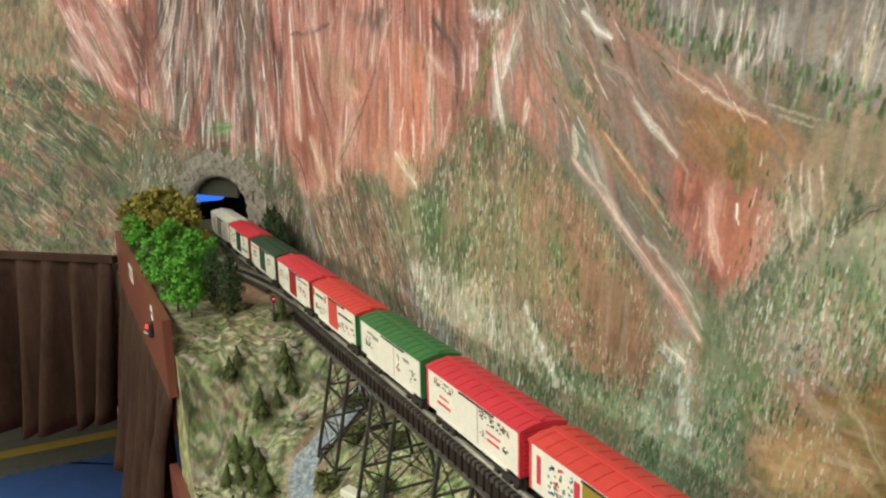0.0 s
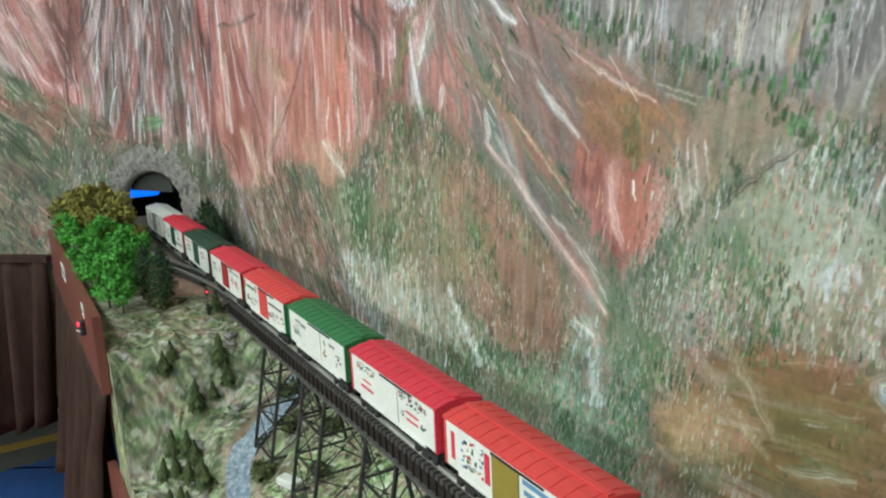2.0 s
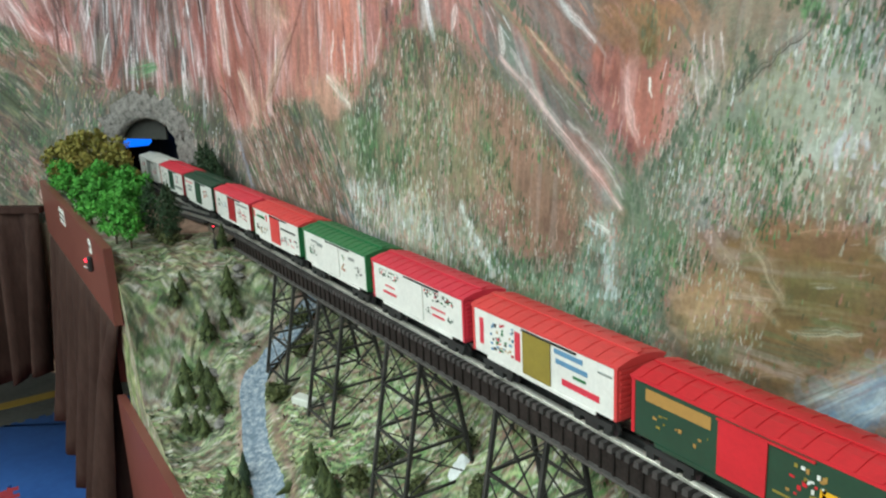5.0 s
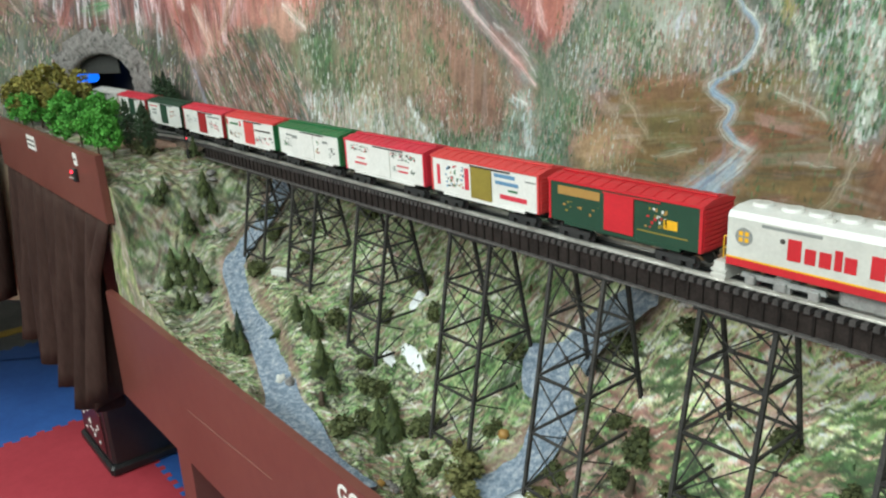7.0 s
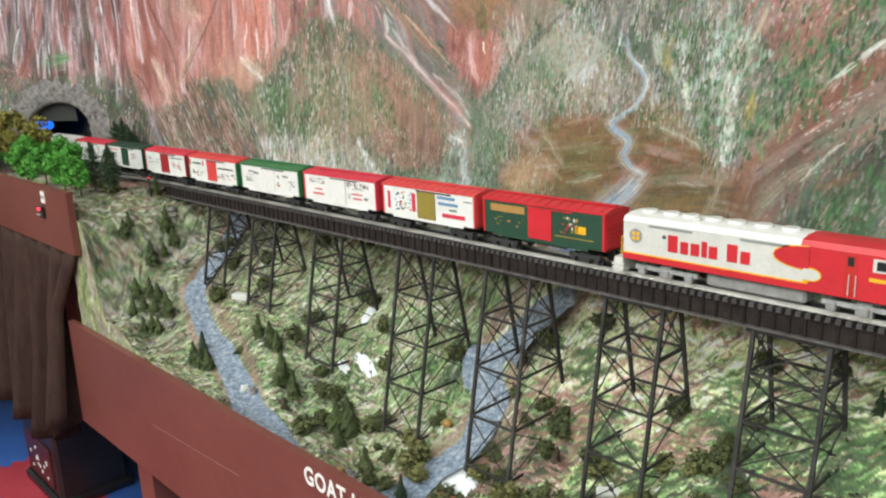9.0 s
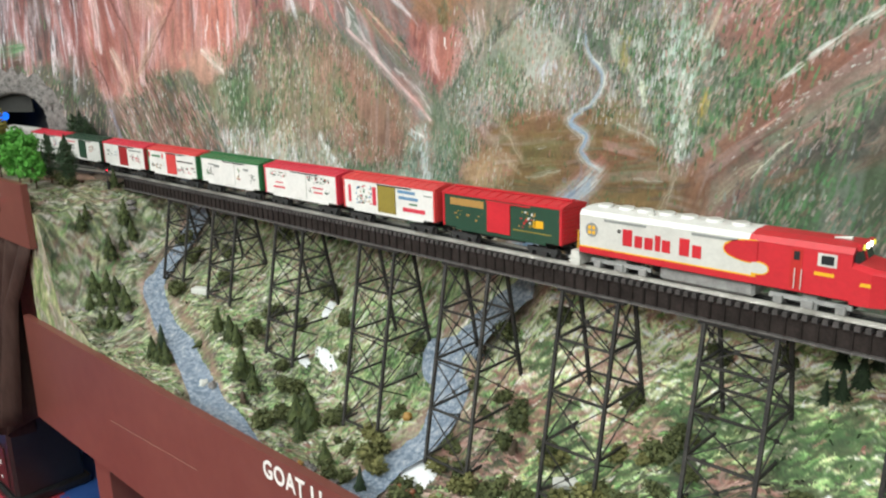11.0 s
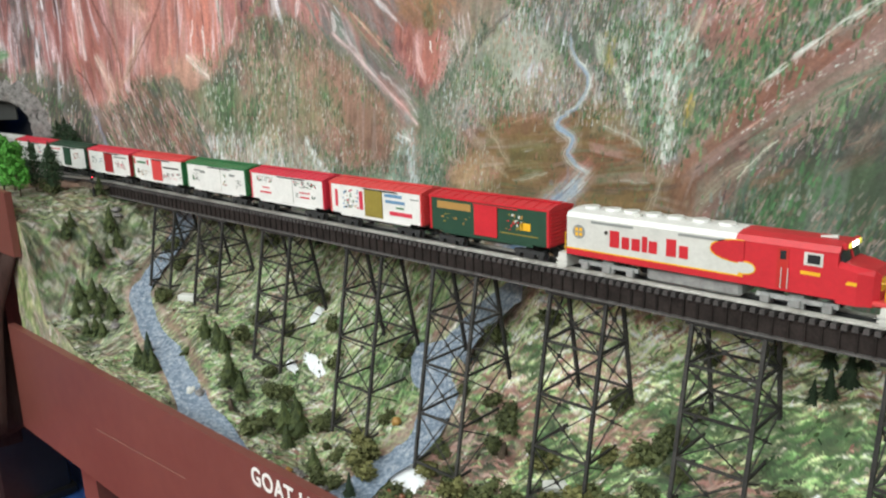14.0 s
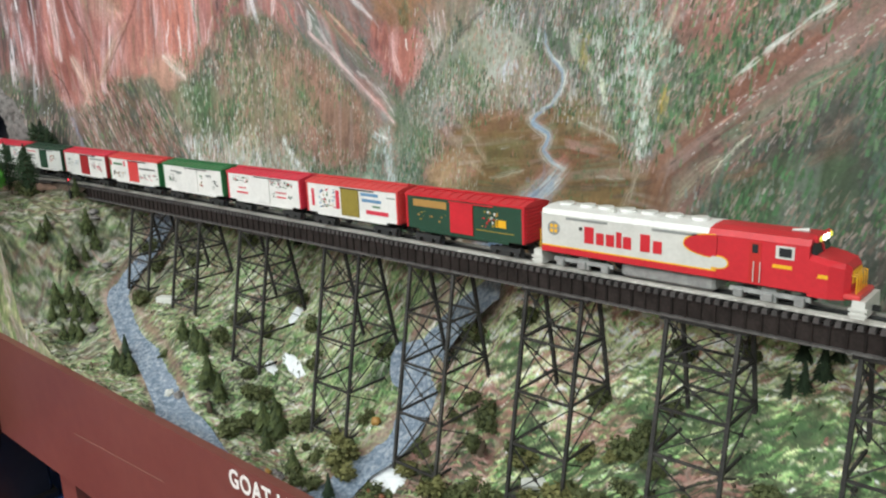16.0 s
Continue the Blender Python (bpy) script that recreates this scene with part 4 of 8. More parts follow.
patch([(0.443, 1.351), (0.525, 1.387), (0.647, 1.415), (0.659, 1.292), (0.429, 1.278)], 78, (0.093, 0.138, 0.058), .6)
wash([(0.331, 1.589), (0.343, 1.529), (0.335, 1.503)], 0.0388, (0.378, 0.453, 0.299), .6)
wash([(0.320, 1.494), (0.332, 1.441), (0.315, 1.376)], 0.0217, (0.378, 0.391, 0.267), .5)
band([(0.322, 1.368), (0.312, 1.325), (0.282, 1.279)], 0.0093, (0.378, 0.290, 0.190), .5)
wash([(0.281, 1.485), (0.288, 1.412)], 0.0258, (0.169, 0.235, 0.128), .7)
band([(0.365, 1.486), (0.359, 1.454)], 0.0088, (0.458, 0.290, 0.055), .7)
band([(0.222, 1.571), (0.219, 1.539)], 0.0056, (0.458, 0.290, 0.055), .6)
band([(0.255, 1.503), (0.261, 1.466)], 0.0065, (0.537, 0.510, 0.299), .7)
wash([(0.145, 1.564), (0.168, 1.521), (0.182, 1.488), (0.140, 1.452), (0.117, 1.439), (0.149, 1.410), (0.138, 1.382), (0.176, 1.354)], 0.0236, (0.387, 0.138, 0.087), .6)
band([(0.145, 1.580), (0.149, 1.554), (0.168, 1.531), (0.182, 1.512), (0.174, 1.488), (0.163, 1.469), (0.140, 1.454)], 0.0097, (0.469, 0.453, 0.369), .75)
band([(0.145, 1.587), (0.150, 1.554), (0.169, 1.530), (0.181, 1.512), (0.173, 1.485), (0.160, 1.466), (0.134, 1.451)], 0.0058, (0.181, 0.242, 0.316), .85)
band([(0.140, 1.454), (0.114, 1.440), (0.123, 1.428), (0.149, 1.413), (0.149, 1.397), (0.138, 1.382), (0.152, 1.365), (0.178, 1.353)], 0.0169, (0.491, 0.475, 0.388), .75)
band([(0.134, 1.451), (0.118, 1.439), (0.127, 1.426), (0.150, 1.412), (0.149, 1.395), (0.139, 1.382), (0.158, 1.364), (0.175, 1.355)], 0.0089, (0.194, 0.265, 0.342), .8)
wash([(0.182, 1.361), (0.150, 1.322), (0.102, 1.277), (0.049, 1.232), (-0.014, 1.197)], 0.0556, (0.407, 0.130, 0.085), .7)
band([(0.179, 1.356), (0.150, 1.322), (0.107, 1.282), (0.049, 1.237), (-0.025, 1.187)], 0.0371, (0.459, 0.443, 0.389), .8)
glaze([(0.167, 1.340), (0.115, 1.304), (0.059, 1.257), (-0.025, 1.193), (0.087, 1.183), (0.098, 1.228), (0.142, 1.304)], 35, (0.156, 0.227, 0.316), .85)
band([(0.159, 1.331), (0.112, 1.274), (0.070, 1.232), (0.046, 1.195)], 0.0101, (0.459, 0.464, 0.429), .55)
band([(0.171, 1.336), (0.134, 1.290), (0.094, 1.241)], 0.0098, (0.459, 0.453, 0.409), .5)

# loose dabs over an area: how many in each square metre, paints, slope, length, width, cover
DABS = {}
DABS["red_cliff"] = [(18, WHITES, None, 0.17, 0.017, 0.50), (45, [(0.36, 0.11, 0.085), (0.30, 0.08, 0.065), (0.25, 0.07, 0.055)], None, 0.16, 0.020, 0.35), (60, [*REDS, (0.20, 0.09, 0.07)], None, 0.20, 0.045, 0.25), (40, WHITES, None, 0.09, 0.010, 0.35), (50, [(0.46, 0.25, 0.21), (0.50, 0.33, 0.29)], None, 0.12, 0.022, 0.32), (35, INKS, None, 0.12, 0.010, 0.42), (60, OLIVES, None, 0.09, 0.014, 0.3), (160, REDS, None, 0.06, 0.008, 0.5)]
DABS["streaked_cliff"] = [(60, REDS, None, 0.30, 0.035, 0.45), (190, WHITES, None, 0.13, 0.009, 0.42), (190, INKS, None, 0.12, 0.010, 0.45), (160, REDS, None, 0.14, 0.012, 0.5), (90, LEAF, None, 0.03, 0.007, 0.4)]
DABS["talus"] = [(350, TALUS, None, 0.11, 0.012, 0.5), (160, WHITES, None, 0.05, 0.004, 0.6), (260, LEAF, None, 0.03, 0.006, 0.5), (120, EMBERS, None, 0.06, 0.007, 0.6)]
DABS["left_slope"] = [(1500, LEAF, 75, 0.022, 0.008, 0.45), (120, EMBERS, -40, 0.05, 0.012, 0.3), (160, CREAMS, 70, 0.02, 0.006, 0.3), (300, INKS, -35, 0.05, 0.010, 0.35), (200, OLIVES, -35, 0.06, 0.014, 0.35), (260, PINKS, -38, 0.06, 0.012, 0.4), (300, INKS, -38, 0.06, 0.012, 0.4)]
DABS["portal_rock"] = [(1300, LEAF, 70, 0.024, 0.006, 0.5), (900, OLIVES, 65, 0.022, 0.005, 0.55), (500, INKS, 80, 0.03, 0.006, 0.5), (400, WHITES, 80, 0.012, 0.0035, 0.45), (300, EMBERS, 80, 0.022, 0.005, 0.4), (500, PINKS, 78, 0.03, 0.006, 0.45)]
DABS["gully"] = [(900, LEAF, -60, 0.03, 0.007, 0.45), (700, OLIVES, 80, 0.022, 0.005, 0.5), (350, EMBERS, -55, 0.05, 0.007, 0.5), (350, CREAMS, 80, 0.015, 0.0035, 0.5), (250, INKS, -60, 0.05, 0.008, 0.45), (900, PINKS, -58, 0.04, 0.007, 0.5)]
DABS["mound"] = [(2700, LEAF, 82, 0.018, 0.0050, 0.50), (1900, EMBERS, 84, 0.018, 0.0045, 0.45), (1900, CREAMS, 84, 0.014, 0.0036, 0.60), (1500, OLIVES, 84, 0.018, 0.0055, 0.55), (500, INKS, 84, 0.012, 0.004, 0.4), (1600, PINKS, 84, 0.016, 0.0045, 0.5)]
DABS["mound_green"] = [(4200, LEAF, 82, 0.022, 0.006, 0.50), (1500, CREAMS, 84, 0.014, 0.0036, 0.6), (1300, EMBERS, 84, 0.018, 0.004, 0.5), (500, INKS, 84, 0.012, 0.004, 0.4)]
DABS["mound_red"] = [(3200, EMBERS, 84, 0.020, 0.005, 0.45), (1700, LEAF, 82, 0.018, 0.005, 0.5), (1300, CREAMS, 84, 0.014, 0.0036, 0.6), (700, OLIVES, 84, 0.016, 0.005, 0.5)]
DABS["mound_foot"] = [(1700, LEAF, 84, 0.022, 0.005, 0.55), (1300, CREAMS, 84, 0.020, 0.004, 0.6), (1300, EMBERS, 84, 0.018, 0.0045, 0.5), (700, WHITES, 80, 0.03, 0.006, 0.5), (1500, PINKS, 84, 0.018, 0.0045, 0.5)]
DABS["ochre_bank"] = [(700, EMBERS, -45, 0.03, 0.006, 0.45), (300, OLIVES, 84, 0.02, 0.006, 0.5)]
DABS["red_bank"] = [(600, EMBERS, 84, 0.04, 0.006, 0.5), (300, WHITES, 84, 0.035, 0.004, 0.5), (300, LEAF, 84, 0.014, 0.005, 0.5)]
DABS["grey_cliff"] = [(520, WHITES, None, 0.07, 0.005, 0.42), (420, GREYS, None, 0.10, 0.012, 0.6), (220, INKS, None, 0.05, 0.006, 0.4), (260, [(0.32, 0.18, 0.12), (0.36, 0.24, 0.17)], None, 0.06, 0.008, 0.4), (380, LEAF, None, 0.018, 0.006, 0.45)]
DABS["pale_scrub"] = [(5200, LEAF, 80, 0.016, 0.0045, 0.6), (2400, CREAMS, 82, 0.018, 0.004, 0.6), (1300, EMBERS, 80, 0.014, 0.0045, 0.45), (1000, OLIVES, 80, 0.014, 0.005, 0.55), (500, WHITES, 80, 0.03, 0.006, 0.5), (600, INKS, 82, 0.010, 0.003, 0.5), (2400, PINKS, 82, 0.015, 0.0045, 0.5), (1200, OLIVES, 82, 0.016, 0.005, 0.5)]
DABS["green_base"] = [(4600, LEAF, 78, 0.018, 0.0055, 0.6), (1800, CREAMS, 80, 0.014, 0.0035, 0.55), (1600, EMBERS, 78, 0.016, 0.004, 0.5), (1000, OLIVES, 80, 0.015, 0.005, 0.6), (2200, PINKS, 80, 0.015, 0.0045, 0.5)]
DABS["meadow"] = [(60, OLIVES, 10, 0.09, 0.030, 0.30), (50, EMBERS, 8, 0.09, 0.030, 0.28), (50, INKS, 12, 0.05, 0.014, 0.25), (90, CREAMS, 15, 0.03, 0.004, 0.3), (500, LEAF, 82, 0.012, 0.006, 0.30), (200, EMBERS, 80, 0.014, 0.006, 0.3), (60, PINKS, 6, 0.07, 0.020, 0.3), (120, [(0.12, 0.15, 0.06), (0.16, 0.16, 0.06)], 6, 0.06, 0.020, 0.4)]
DABS["tan_bushes"] = [(2400, EMBERS, 80, 0.014, 0.0045, 0.6), (1500, CREAMS, 80, 0.014, 0.0036, 0.6), (1500, OLIVES, 80, 0.014, 0.0045, 0.55)]
DABS["upper_green"] = [(3600, LEAF, 75, 0.020, 0.006, 0.6), (1500, EMBERS, 40, 0.022, 0.006, 0.5), (1300, CREAMS, 78, 0.014, 0.0035, 0.55), (900, OLIVES, 78, 0.016, 0.005, 0.6), (2200, PINKS, 60, 0.016, 0.005, 0.5), (1200, [(0.08, 0.18, 0.06), (0.12, 0.24, 0.09)], 76, 0.024, 0.008, 0.6)]
DABS["red_road"] = [(600, EMBERS, 42, 0.05, 0.008, 0.45), (700, CREAMS, 42, 0.008, 0.003, 0.55), (260, LEAF, 75, 0.016, 0.006, 0.45), (300, INKS, 42, 0.03, 0.005, 0.3)]
DABS["lower_green"] = [(3400, LEAF, 76, 0.020, 0.0065, 0.55), (350, CREAMS, 74, 0.018, 0.004, 0.22), (700, EMBERS, 60, 0.024, 0.007, 0.26), (900, INKS, 78, 0.018, 0.006, 0.35), (150, WHITES, 78, 0.02, 0.004, 0.3), (800, [(0.10, 0.19, 0.12), (0.14, 0.22, 0.15)], 76, 0.03, 0.010, 0.4), (1500, PINKS, 62, 0.022, 0.006, 0.4), (1800, [(0.07, 0.17, 0.055), (0.10, 0.22, 0.08)], 72, 0.022, 0.007, 0.55)]
DABS["right_green"] = [(1600, LEAF, 76, 0.022, 0.007, 0.55), (500, CREAMS, 74, 0.02, 0.004, 0.45)]


def inside(poly, s, z):
    """Which of the points (s, z) lie in the outline."""
    hit = np.zeros(len(s), bool)
    for (ax, az), (bx, bz) in zip(poly, poly[1:] + poly[:1]):
        if az == bz:
            continue
        cross = (az > z) != (bz > z)
        hit ^= cross & (s < (bx - ax) * (z - az) / (bz - az) + ax)
    return hit


def area_of(s, z, rng, fuzz):
    """The number of the area that each point lies in, with ragged borders."""
    s2, z2 = s + rng.normal(0, fuzz, len(s)), z + rng.normal(0, fuzz, len(s))
    which = np.full(len(s), -1)
    for k, a in enumerate(AREAS):
        which[inside(a[1], s2, z2)] = k
    return which


ARC_NP, WALL_NP = np.array(ARC), np.array(WALL)


def on_wall(s):
    a = ARC_X0 - s
    x, y = np.interp(a, ARC_NP, WALL_NP[:, 0]), np.interp(a, ARC_NP, WALL_NP[:, 1])
    x2, y2 = np.interp(a + 0.01, ARC_NP, WALL_NP[:, 0]), np.interp(a + 0.01, ARC_NP, WALL_NP[:, 1])
    d = np.stack([x2 - x, y2 - y], 1)
    d /= np.linalg.norm(d, axis=1)[:, None] + 1e-9
    return np.stack([x, y], 1), np.stack([-d[:, 1], d[:, 0]], 1)


def paint_attribute(me, colours):
    at = me.color_attributes.new("paint", "FLOAT_COLOR", "POINT")
    rgba = np.ones((len(colours), 4), np.float32)
    rgba[:, :3] = colours
    at.data.foreach_set("color", rgba.ravel())


def value_noise(x, y, seed):
    """Smooth noise between 0 and 1 at many points."""
    xi, yi = np.floor(x).astype(np.int64), np.floor(y).astype(np.int64)
    u, v = x - xi, y - yi
    u, v = u * u * (3 - 2 * u), v * v * (3 - 2 * v)

    def lattice(i, j):
        h = (i * 374761393 + j * 668265263 + seed * 974711) & 0x7FFFFFFF
        h = ((h ^ (h >> 13)) * 1274126177) & 0x7FFFFFFF
        return ((h ^ (h >> 16)) & 0xFFFF) / 65535.0

    return (lattice(xi, yi) * (1 - u) + lattice(xi + 1, yi) * u) * (1 - v) + (lattice(xi, yi + 1) * (1 - u) + lattice(xi + 1, yi + 1) * u) * v


def drifts(s, z, ang, across, along, seed):
    """Noise drawn out along the strokes: 0 to 1, spread evenly."""
    p, q = s * np.sin(ang) - z * np.cos(ang), s * np.cos(ang) + z * np.sin(ang)
    f = 0.62 * value_noise(p * across, q * along, seed) + 0.38 * value_noise(p * across * 2.7, q * along * 2, seed + 9)
    return np.clip((f - 0.22) / 0.56, 0, 0.999)


def backdrop_mesh():
    zs = [0.55, 0.8, 1.0, 1.1, 1.16] + [round(PORTAL_BASE + 0.02 * i, 4) for i in range(45)] + [2.2, 2.45]
    ss = sorted(set([round(-4.25 + 0.025 * i, 4) for i in range(266)] + [round(PORTAL_S + PORTAL_W * math.cos(math.pi * i / 14), 5) for i in range(15)]))
    verts, faces, index = [], [], {}

    def vert(s, z, back):
        key = (round(s, 5), round(z, 5), back)
        if key not in index:
            p, n = wall_at(s)
            if back:
                p = p - n * 0.012
            index[key] = len(verts)
            verts.append((p.x, p.y, z, s))
        return index[key]

    for s0, s1 in zip(ss, ss[1:]):
        cols = [(a, a, b, b) for a, b in zip(zs, zs[1:])]
        if abs((s0 + s1) / 2 - PORTAL_S) < PORTAL_W:
            t0, t1 = portal_top(s0) or PORTAL_SPRING, portal_top(s1) or PORTAL_SPRING
            above = [z for z in zs if z > PORTAL_TOP + 0.004]
            cols = [c for c in cols if c[2] <= PORTAL_BASE + 1e-6] + [(t0, t1, above[0], above[0])] + [(a, a, b, b) for a, b in zip(above, above[1:])]
        for a0, a1, b0, b1 in cols:
            faces.append((vert(s0, a0, 0), vert(s0, b0, 0), vert(s1, b1, 0), vert(s1, a1, 0)))
            faces.append((vert(s0, a0, 1), vert(s1, a1, 1), vert(s1, b1, 1), vert(s0, b0, 1)))
            if a0 != a1 or abs(a0 - PORTAL_SPRING) < 1e-6:
                faces.append((vert(s0, a0, 0), vert(s1, a1, 0), vert(s1, a1, 1), vert(s0, a0, 1)))
    me = bpy.data.meshes.new("backdrop")
    me.from_pydata([v[:3] for v in verts], [], faces)
    me.materials.append(MURAL_PAINT)
    rng = np.random.default_rng(3)
    s, z = np.array([v[3] for v in verts]), np.array([v[2] for v in verts])
    total = np.zeros((len(s), 3))
    for k in range(10):
        w = area_of(s, z, rng, 0.02)
        for j in range(-1, len(AREAS)):
            m = w == j
            pal = np.array(AREAS[j][2] if j >= 0 else TANS)
            total[m] += pal[rng.integers(0, len(pal), m.sum())]
    paint_attribute(me, total / 10)
    me.polygons.foreach_set("use_smooth", [True] * len(me.polygons))
    return me


backdrop = tagged(new("backdrop", backdrop_mesh()), "hand-painted red canyon mural on a bent backdrop board", "backdrop", kind="structure")


SEAM = -0.70


def ground_coat(rng, across, up):
    """The mural's wet underpainting: each area's paints drawn out along its strokes, borders worked into one another."""
    ss, zz = (g.ravel() for g in np.meshgrid(across, up))
    n = len(ss)
    total = np.zeros((n, 3))
    rounds = 3
    for k in range(rounds):
        ws = ss + 0.045 * (value_noise(ss * 14, zz * 14, 70 + k) - 0.5) + 0.018 * (value_noise(ss * 60, zz * 40, 80 + k) - 0.5) + rng.normal(0, 0.004, n)
        wz = zz + 0.045 * (value_noise(ss * 14, zz * 14, 90 + k) - 0.5) + 0.030 * (value_noise(ss * 110, zz * 16, 60 + k) - 0.5) + rng.normal(0, 0.004, n)
        which = np.full(n, -1)
        for j, a in enumerate(AREAS):
            xs, ys = [p[0] for p in a[1]], [p[1] for p in a[1]]
            m = np.nonzero((ws > min(xs)) & (ws < max(xs)) & (wz > min(ys)) & (wz < max(ys)))[0]
            which[m[inside(a[1], ws[m], wz[m])]] = j
        for j in range(-1, len(AREAS)):
            m = np.nonzero(which == j)[0]
            if not len(m):
                continue
            pal = np.array(AREAS[j][2] if j >= 0 else TANS)
            slope, ln = AREAS[j][3:5] if j >= 0 else (80, 0.03)
            ang = np.radians(np.interp(ss[m], [q[0] for q in slope], [q[1] for q in slope]) if isinstance(slope, list) else np.full(len(m), float(slope)))
            long = ln >= 0.04
            f = drifts(ws[m], wz[m], ang, 20 if long else 22, 2.8 if long else 12, 3 + j)
            f = (f + 0.30 * (drifts(ss[m], zz[m], ang, 48 if long else 110, 7 if long else 40, 31 + j) - 0.5)) * (len(pal) - 1)
            f = np.clip(f, 0, len(pal) - 1.001)
            i = f.astype(int)
            u = (f - i)[:, None]
            tone = (0.70 + 0.52 * value_noise(ss[m] * 9, zz[m] * 8, 50 + j)) * (0.76 + 0.42 * drifts(ss[m], zz[m], ang, 34 if long else 75, 5 if long else 34, 41 + j))
            total[m] += (pal[i] * (1 - u) + pal[i + 1] * u) * tone[:, None]
    return (total / rounds).reshape(len(up), len(across), 3)


def lay(img, s, z, ang, length, width, colour, cover, bow, phase, across, up):
    """One soft tapered stroke, a little streaked by the bristles."""
    ca, sa = math.cos(ang), math.sin(ang)
    hx, hz = abs(ca) * length / 2 + abs(sa) * width + 0.003, abs(sa) * length / 2 + abs(ca) * width + 0.003
    cx, cz = across[1] - across[0], up[1] - up[0]
    i0, i1 = max(int((s - hx - across[0]) / cx), 0), min(int((s + hx - across[0]) / cx) + 2, len(across))
    j0, j1 = max(int((z - hz - up[0]) / cz), 0), min(int((z + hz - up[0]) / cz) + 2, len(up))
    if i0 >= i1 or j0 >= j1:
        return
    x, y = across[i0:i1][None, :] - s, up[j0:j1][:, None] - z
    u = (x * ca + y * sa) / (length / 2)
    v = (y * ca - x * sa) - bow * length * (1 - u * u)
    half = np.maximum(width / 2 * (1 - 0.35 * u), cz * 0.7)
    a = np.clip(1.5 * (1 - (v / half) ** 2), 0, 1) * np.clip((1 - np.abs(u)) * 3.0, 0, 1)
    if width > 0.008:
        a = a * (0.65 + 0.35 * np.sin(v / width * 17 + phase))
    a = (cover * a)[:, :, None]
    patch = img[j0:j1, i0:i1]
    patch += (colour - patch) * a


def deepen(img, middle, amount):
    """The same paints with a wider span from dark to light."""
    return img * (np.clip(img.mean(axis=-1, keepdims=True), 0.02, 0.7) / middle) ** amount


def spread(img, line, width, slope, paint, cover, across, up):
    """One broad painted form: a filled outline, or a tapered band along a line, with ragged edges and bristle streaks."""
    px, pz = np.array([p[0] for p in line]), np.array([p[1] for p in line])
    margin = 0.03 if width is None else width
    i0, i1 = np.searchsorted(across, px.min() - margin), np.searchsorted(across, px.max() + margin)
    j0, j1 = np.searchsorted(up, pz.min() - margin), np.searchsorted(up, pz.max() + margin)
    if i1 - i0 < 2 or j1 - j0 < 2:
        return
    s, z = (g.ravel() for g in np.meshgrid(across[i0:i1], up[j0:j1]))
    seed = int(abs(px[0] * 7919 + pz[0] * 104729) * 10) % 997
    if width is None:
        ang = np.full(len(s), math.radians(slope))
        a = np.zeros(len(s))
        for k in range(5):
            f = 0.010 + 0.012 * k
            ws = s + f * (value_noise(s * 30, z * 30, seed + k) + value_noise(s * 95, z * 60, seed + k + 40) - 1)
            wz = z + f * (value_noise(s * 30, z * 30, seed + k + 20) + value_noise(s * 120, z * 40, seed + k + 60) - 1)
            a += inside(line, ws, wz) / 5
        wide = 0.5 if px.mean() < -0.8 else 1.0
        grain = 0.6 * drifts(s, z, ang, 40 * wide, 6, seed + 3) + 0.4 * drifts(s, z, ang, 130 * wide, 14, seed + 13)
        a *= 0.72 + 0.5 * drifts(s, z, ang, 30, 6, seed + 5)
        pale = 0.34 * np.clip((drifts(s, z, ang, 56 * wide, 5, seed + 8) - 0.62) * 4, 0, 1)
    else:
        pts = np.array(curve_points(line, max(0.006, width / 3)))
        wob, often = (0.35 * width, 0.35 / width) if width > 0.014 else (0.8 * width, 0.6 / width)
        ws, wz = s + wob * (value_noise(s * often, z * often, seed) - 0.5), z + wob * (value_noise(s * often, z * often, seed + 1) - 0.5)
        best, side, along, run = np.full(len(s), 1e9), np.zeros(len(s)), np.zeros(len(s)), 0.0
        for (ax, az), (bx, bz) in zip(pts, pts[1:]):
            ux, uz = bx - ax, bz - az
            ln = math.hypot(ux, uz)
            t = np.clip(((ws - ax) * ux + (wz - az) * uz) / (ln * ln), 0, 1)
            dx, dz = ws - ax - ux * t, wz - az - uz * t
            d = dx * dx + dz * dz
            near = d < best
            best[near] = d[near]
            side[near] = ((dx * uz - dz * ux) / ln)[near]
            along[near] = (run + t * ln)[near]
            run += ln
        half = width * 0.74 * (0.35 + 0.65 * np.sqrt(np.sin(np.pi * np.clip(along / run, 0.01, 0.99))))
        fine = max(width, 0.010)
        # a dry brush: soft edges, bristles that skip, paint that runs thin
        bristle = 0.55 * value_noise(side / fine * 9 + 50, along * 11, seed + 2) + 0.45 * value_noise(side / fine * 22 + 50, along * 26, seed + 6)
        grain = value_noise(side / fine * 6 + 90, along * 20, seed + 4)
        a = np.exp(-1.3 * best / half ** 2) * (0.30 + 1.1 * np.clip((bristle - 0.28) * 2.2, 0, 1)) * (0.55 + 0.6 * value_noise(along * 28, along * 0, seed + 7))
        pale = np.zeros(len(s))
    a = np.clip(cover * a, 0, 0.97)[:, None]
    tone = (0.70 + 0.60 * grain)[:, None] * np.array(paint)
    tone += (np.array(paint) * 0.55 + np.array((0.30, 0.27, 0.26)) - tone) * pale[:, None]
    block = img[j0:j1, i0:i1].reshape(-1, 3)
    img[j0:j1, i0:i1] = (block + (tone - block) * a).reshape(j1 - j0, i1 - i0, 3)


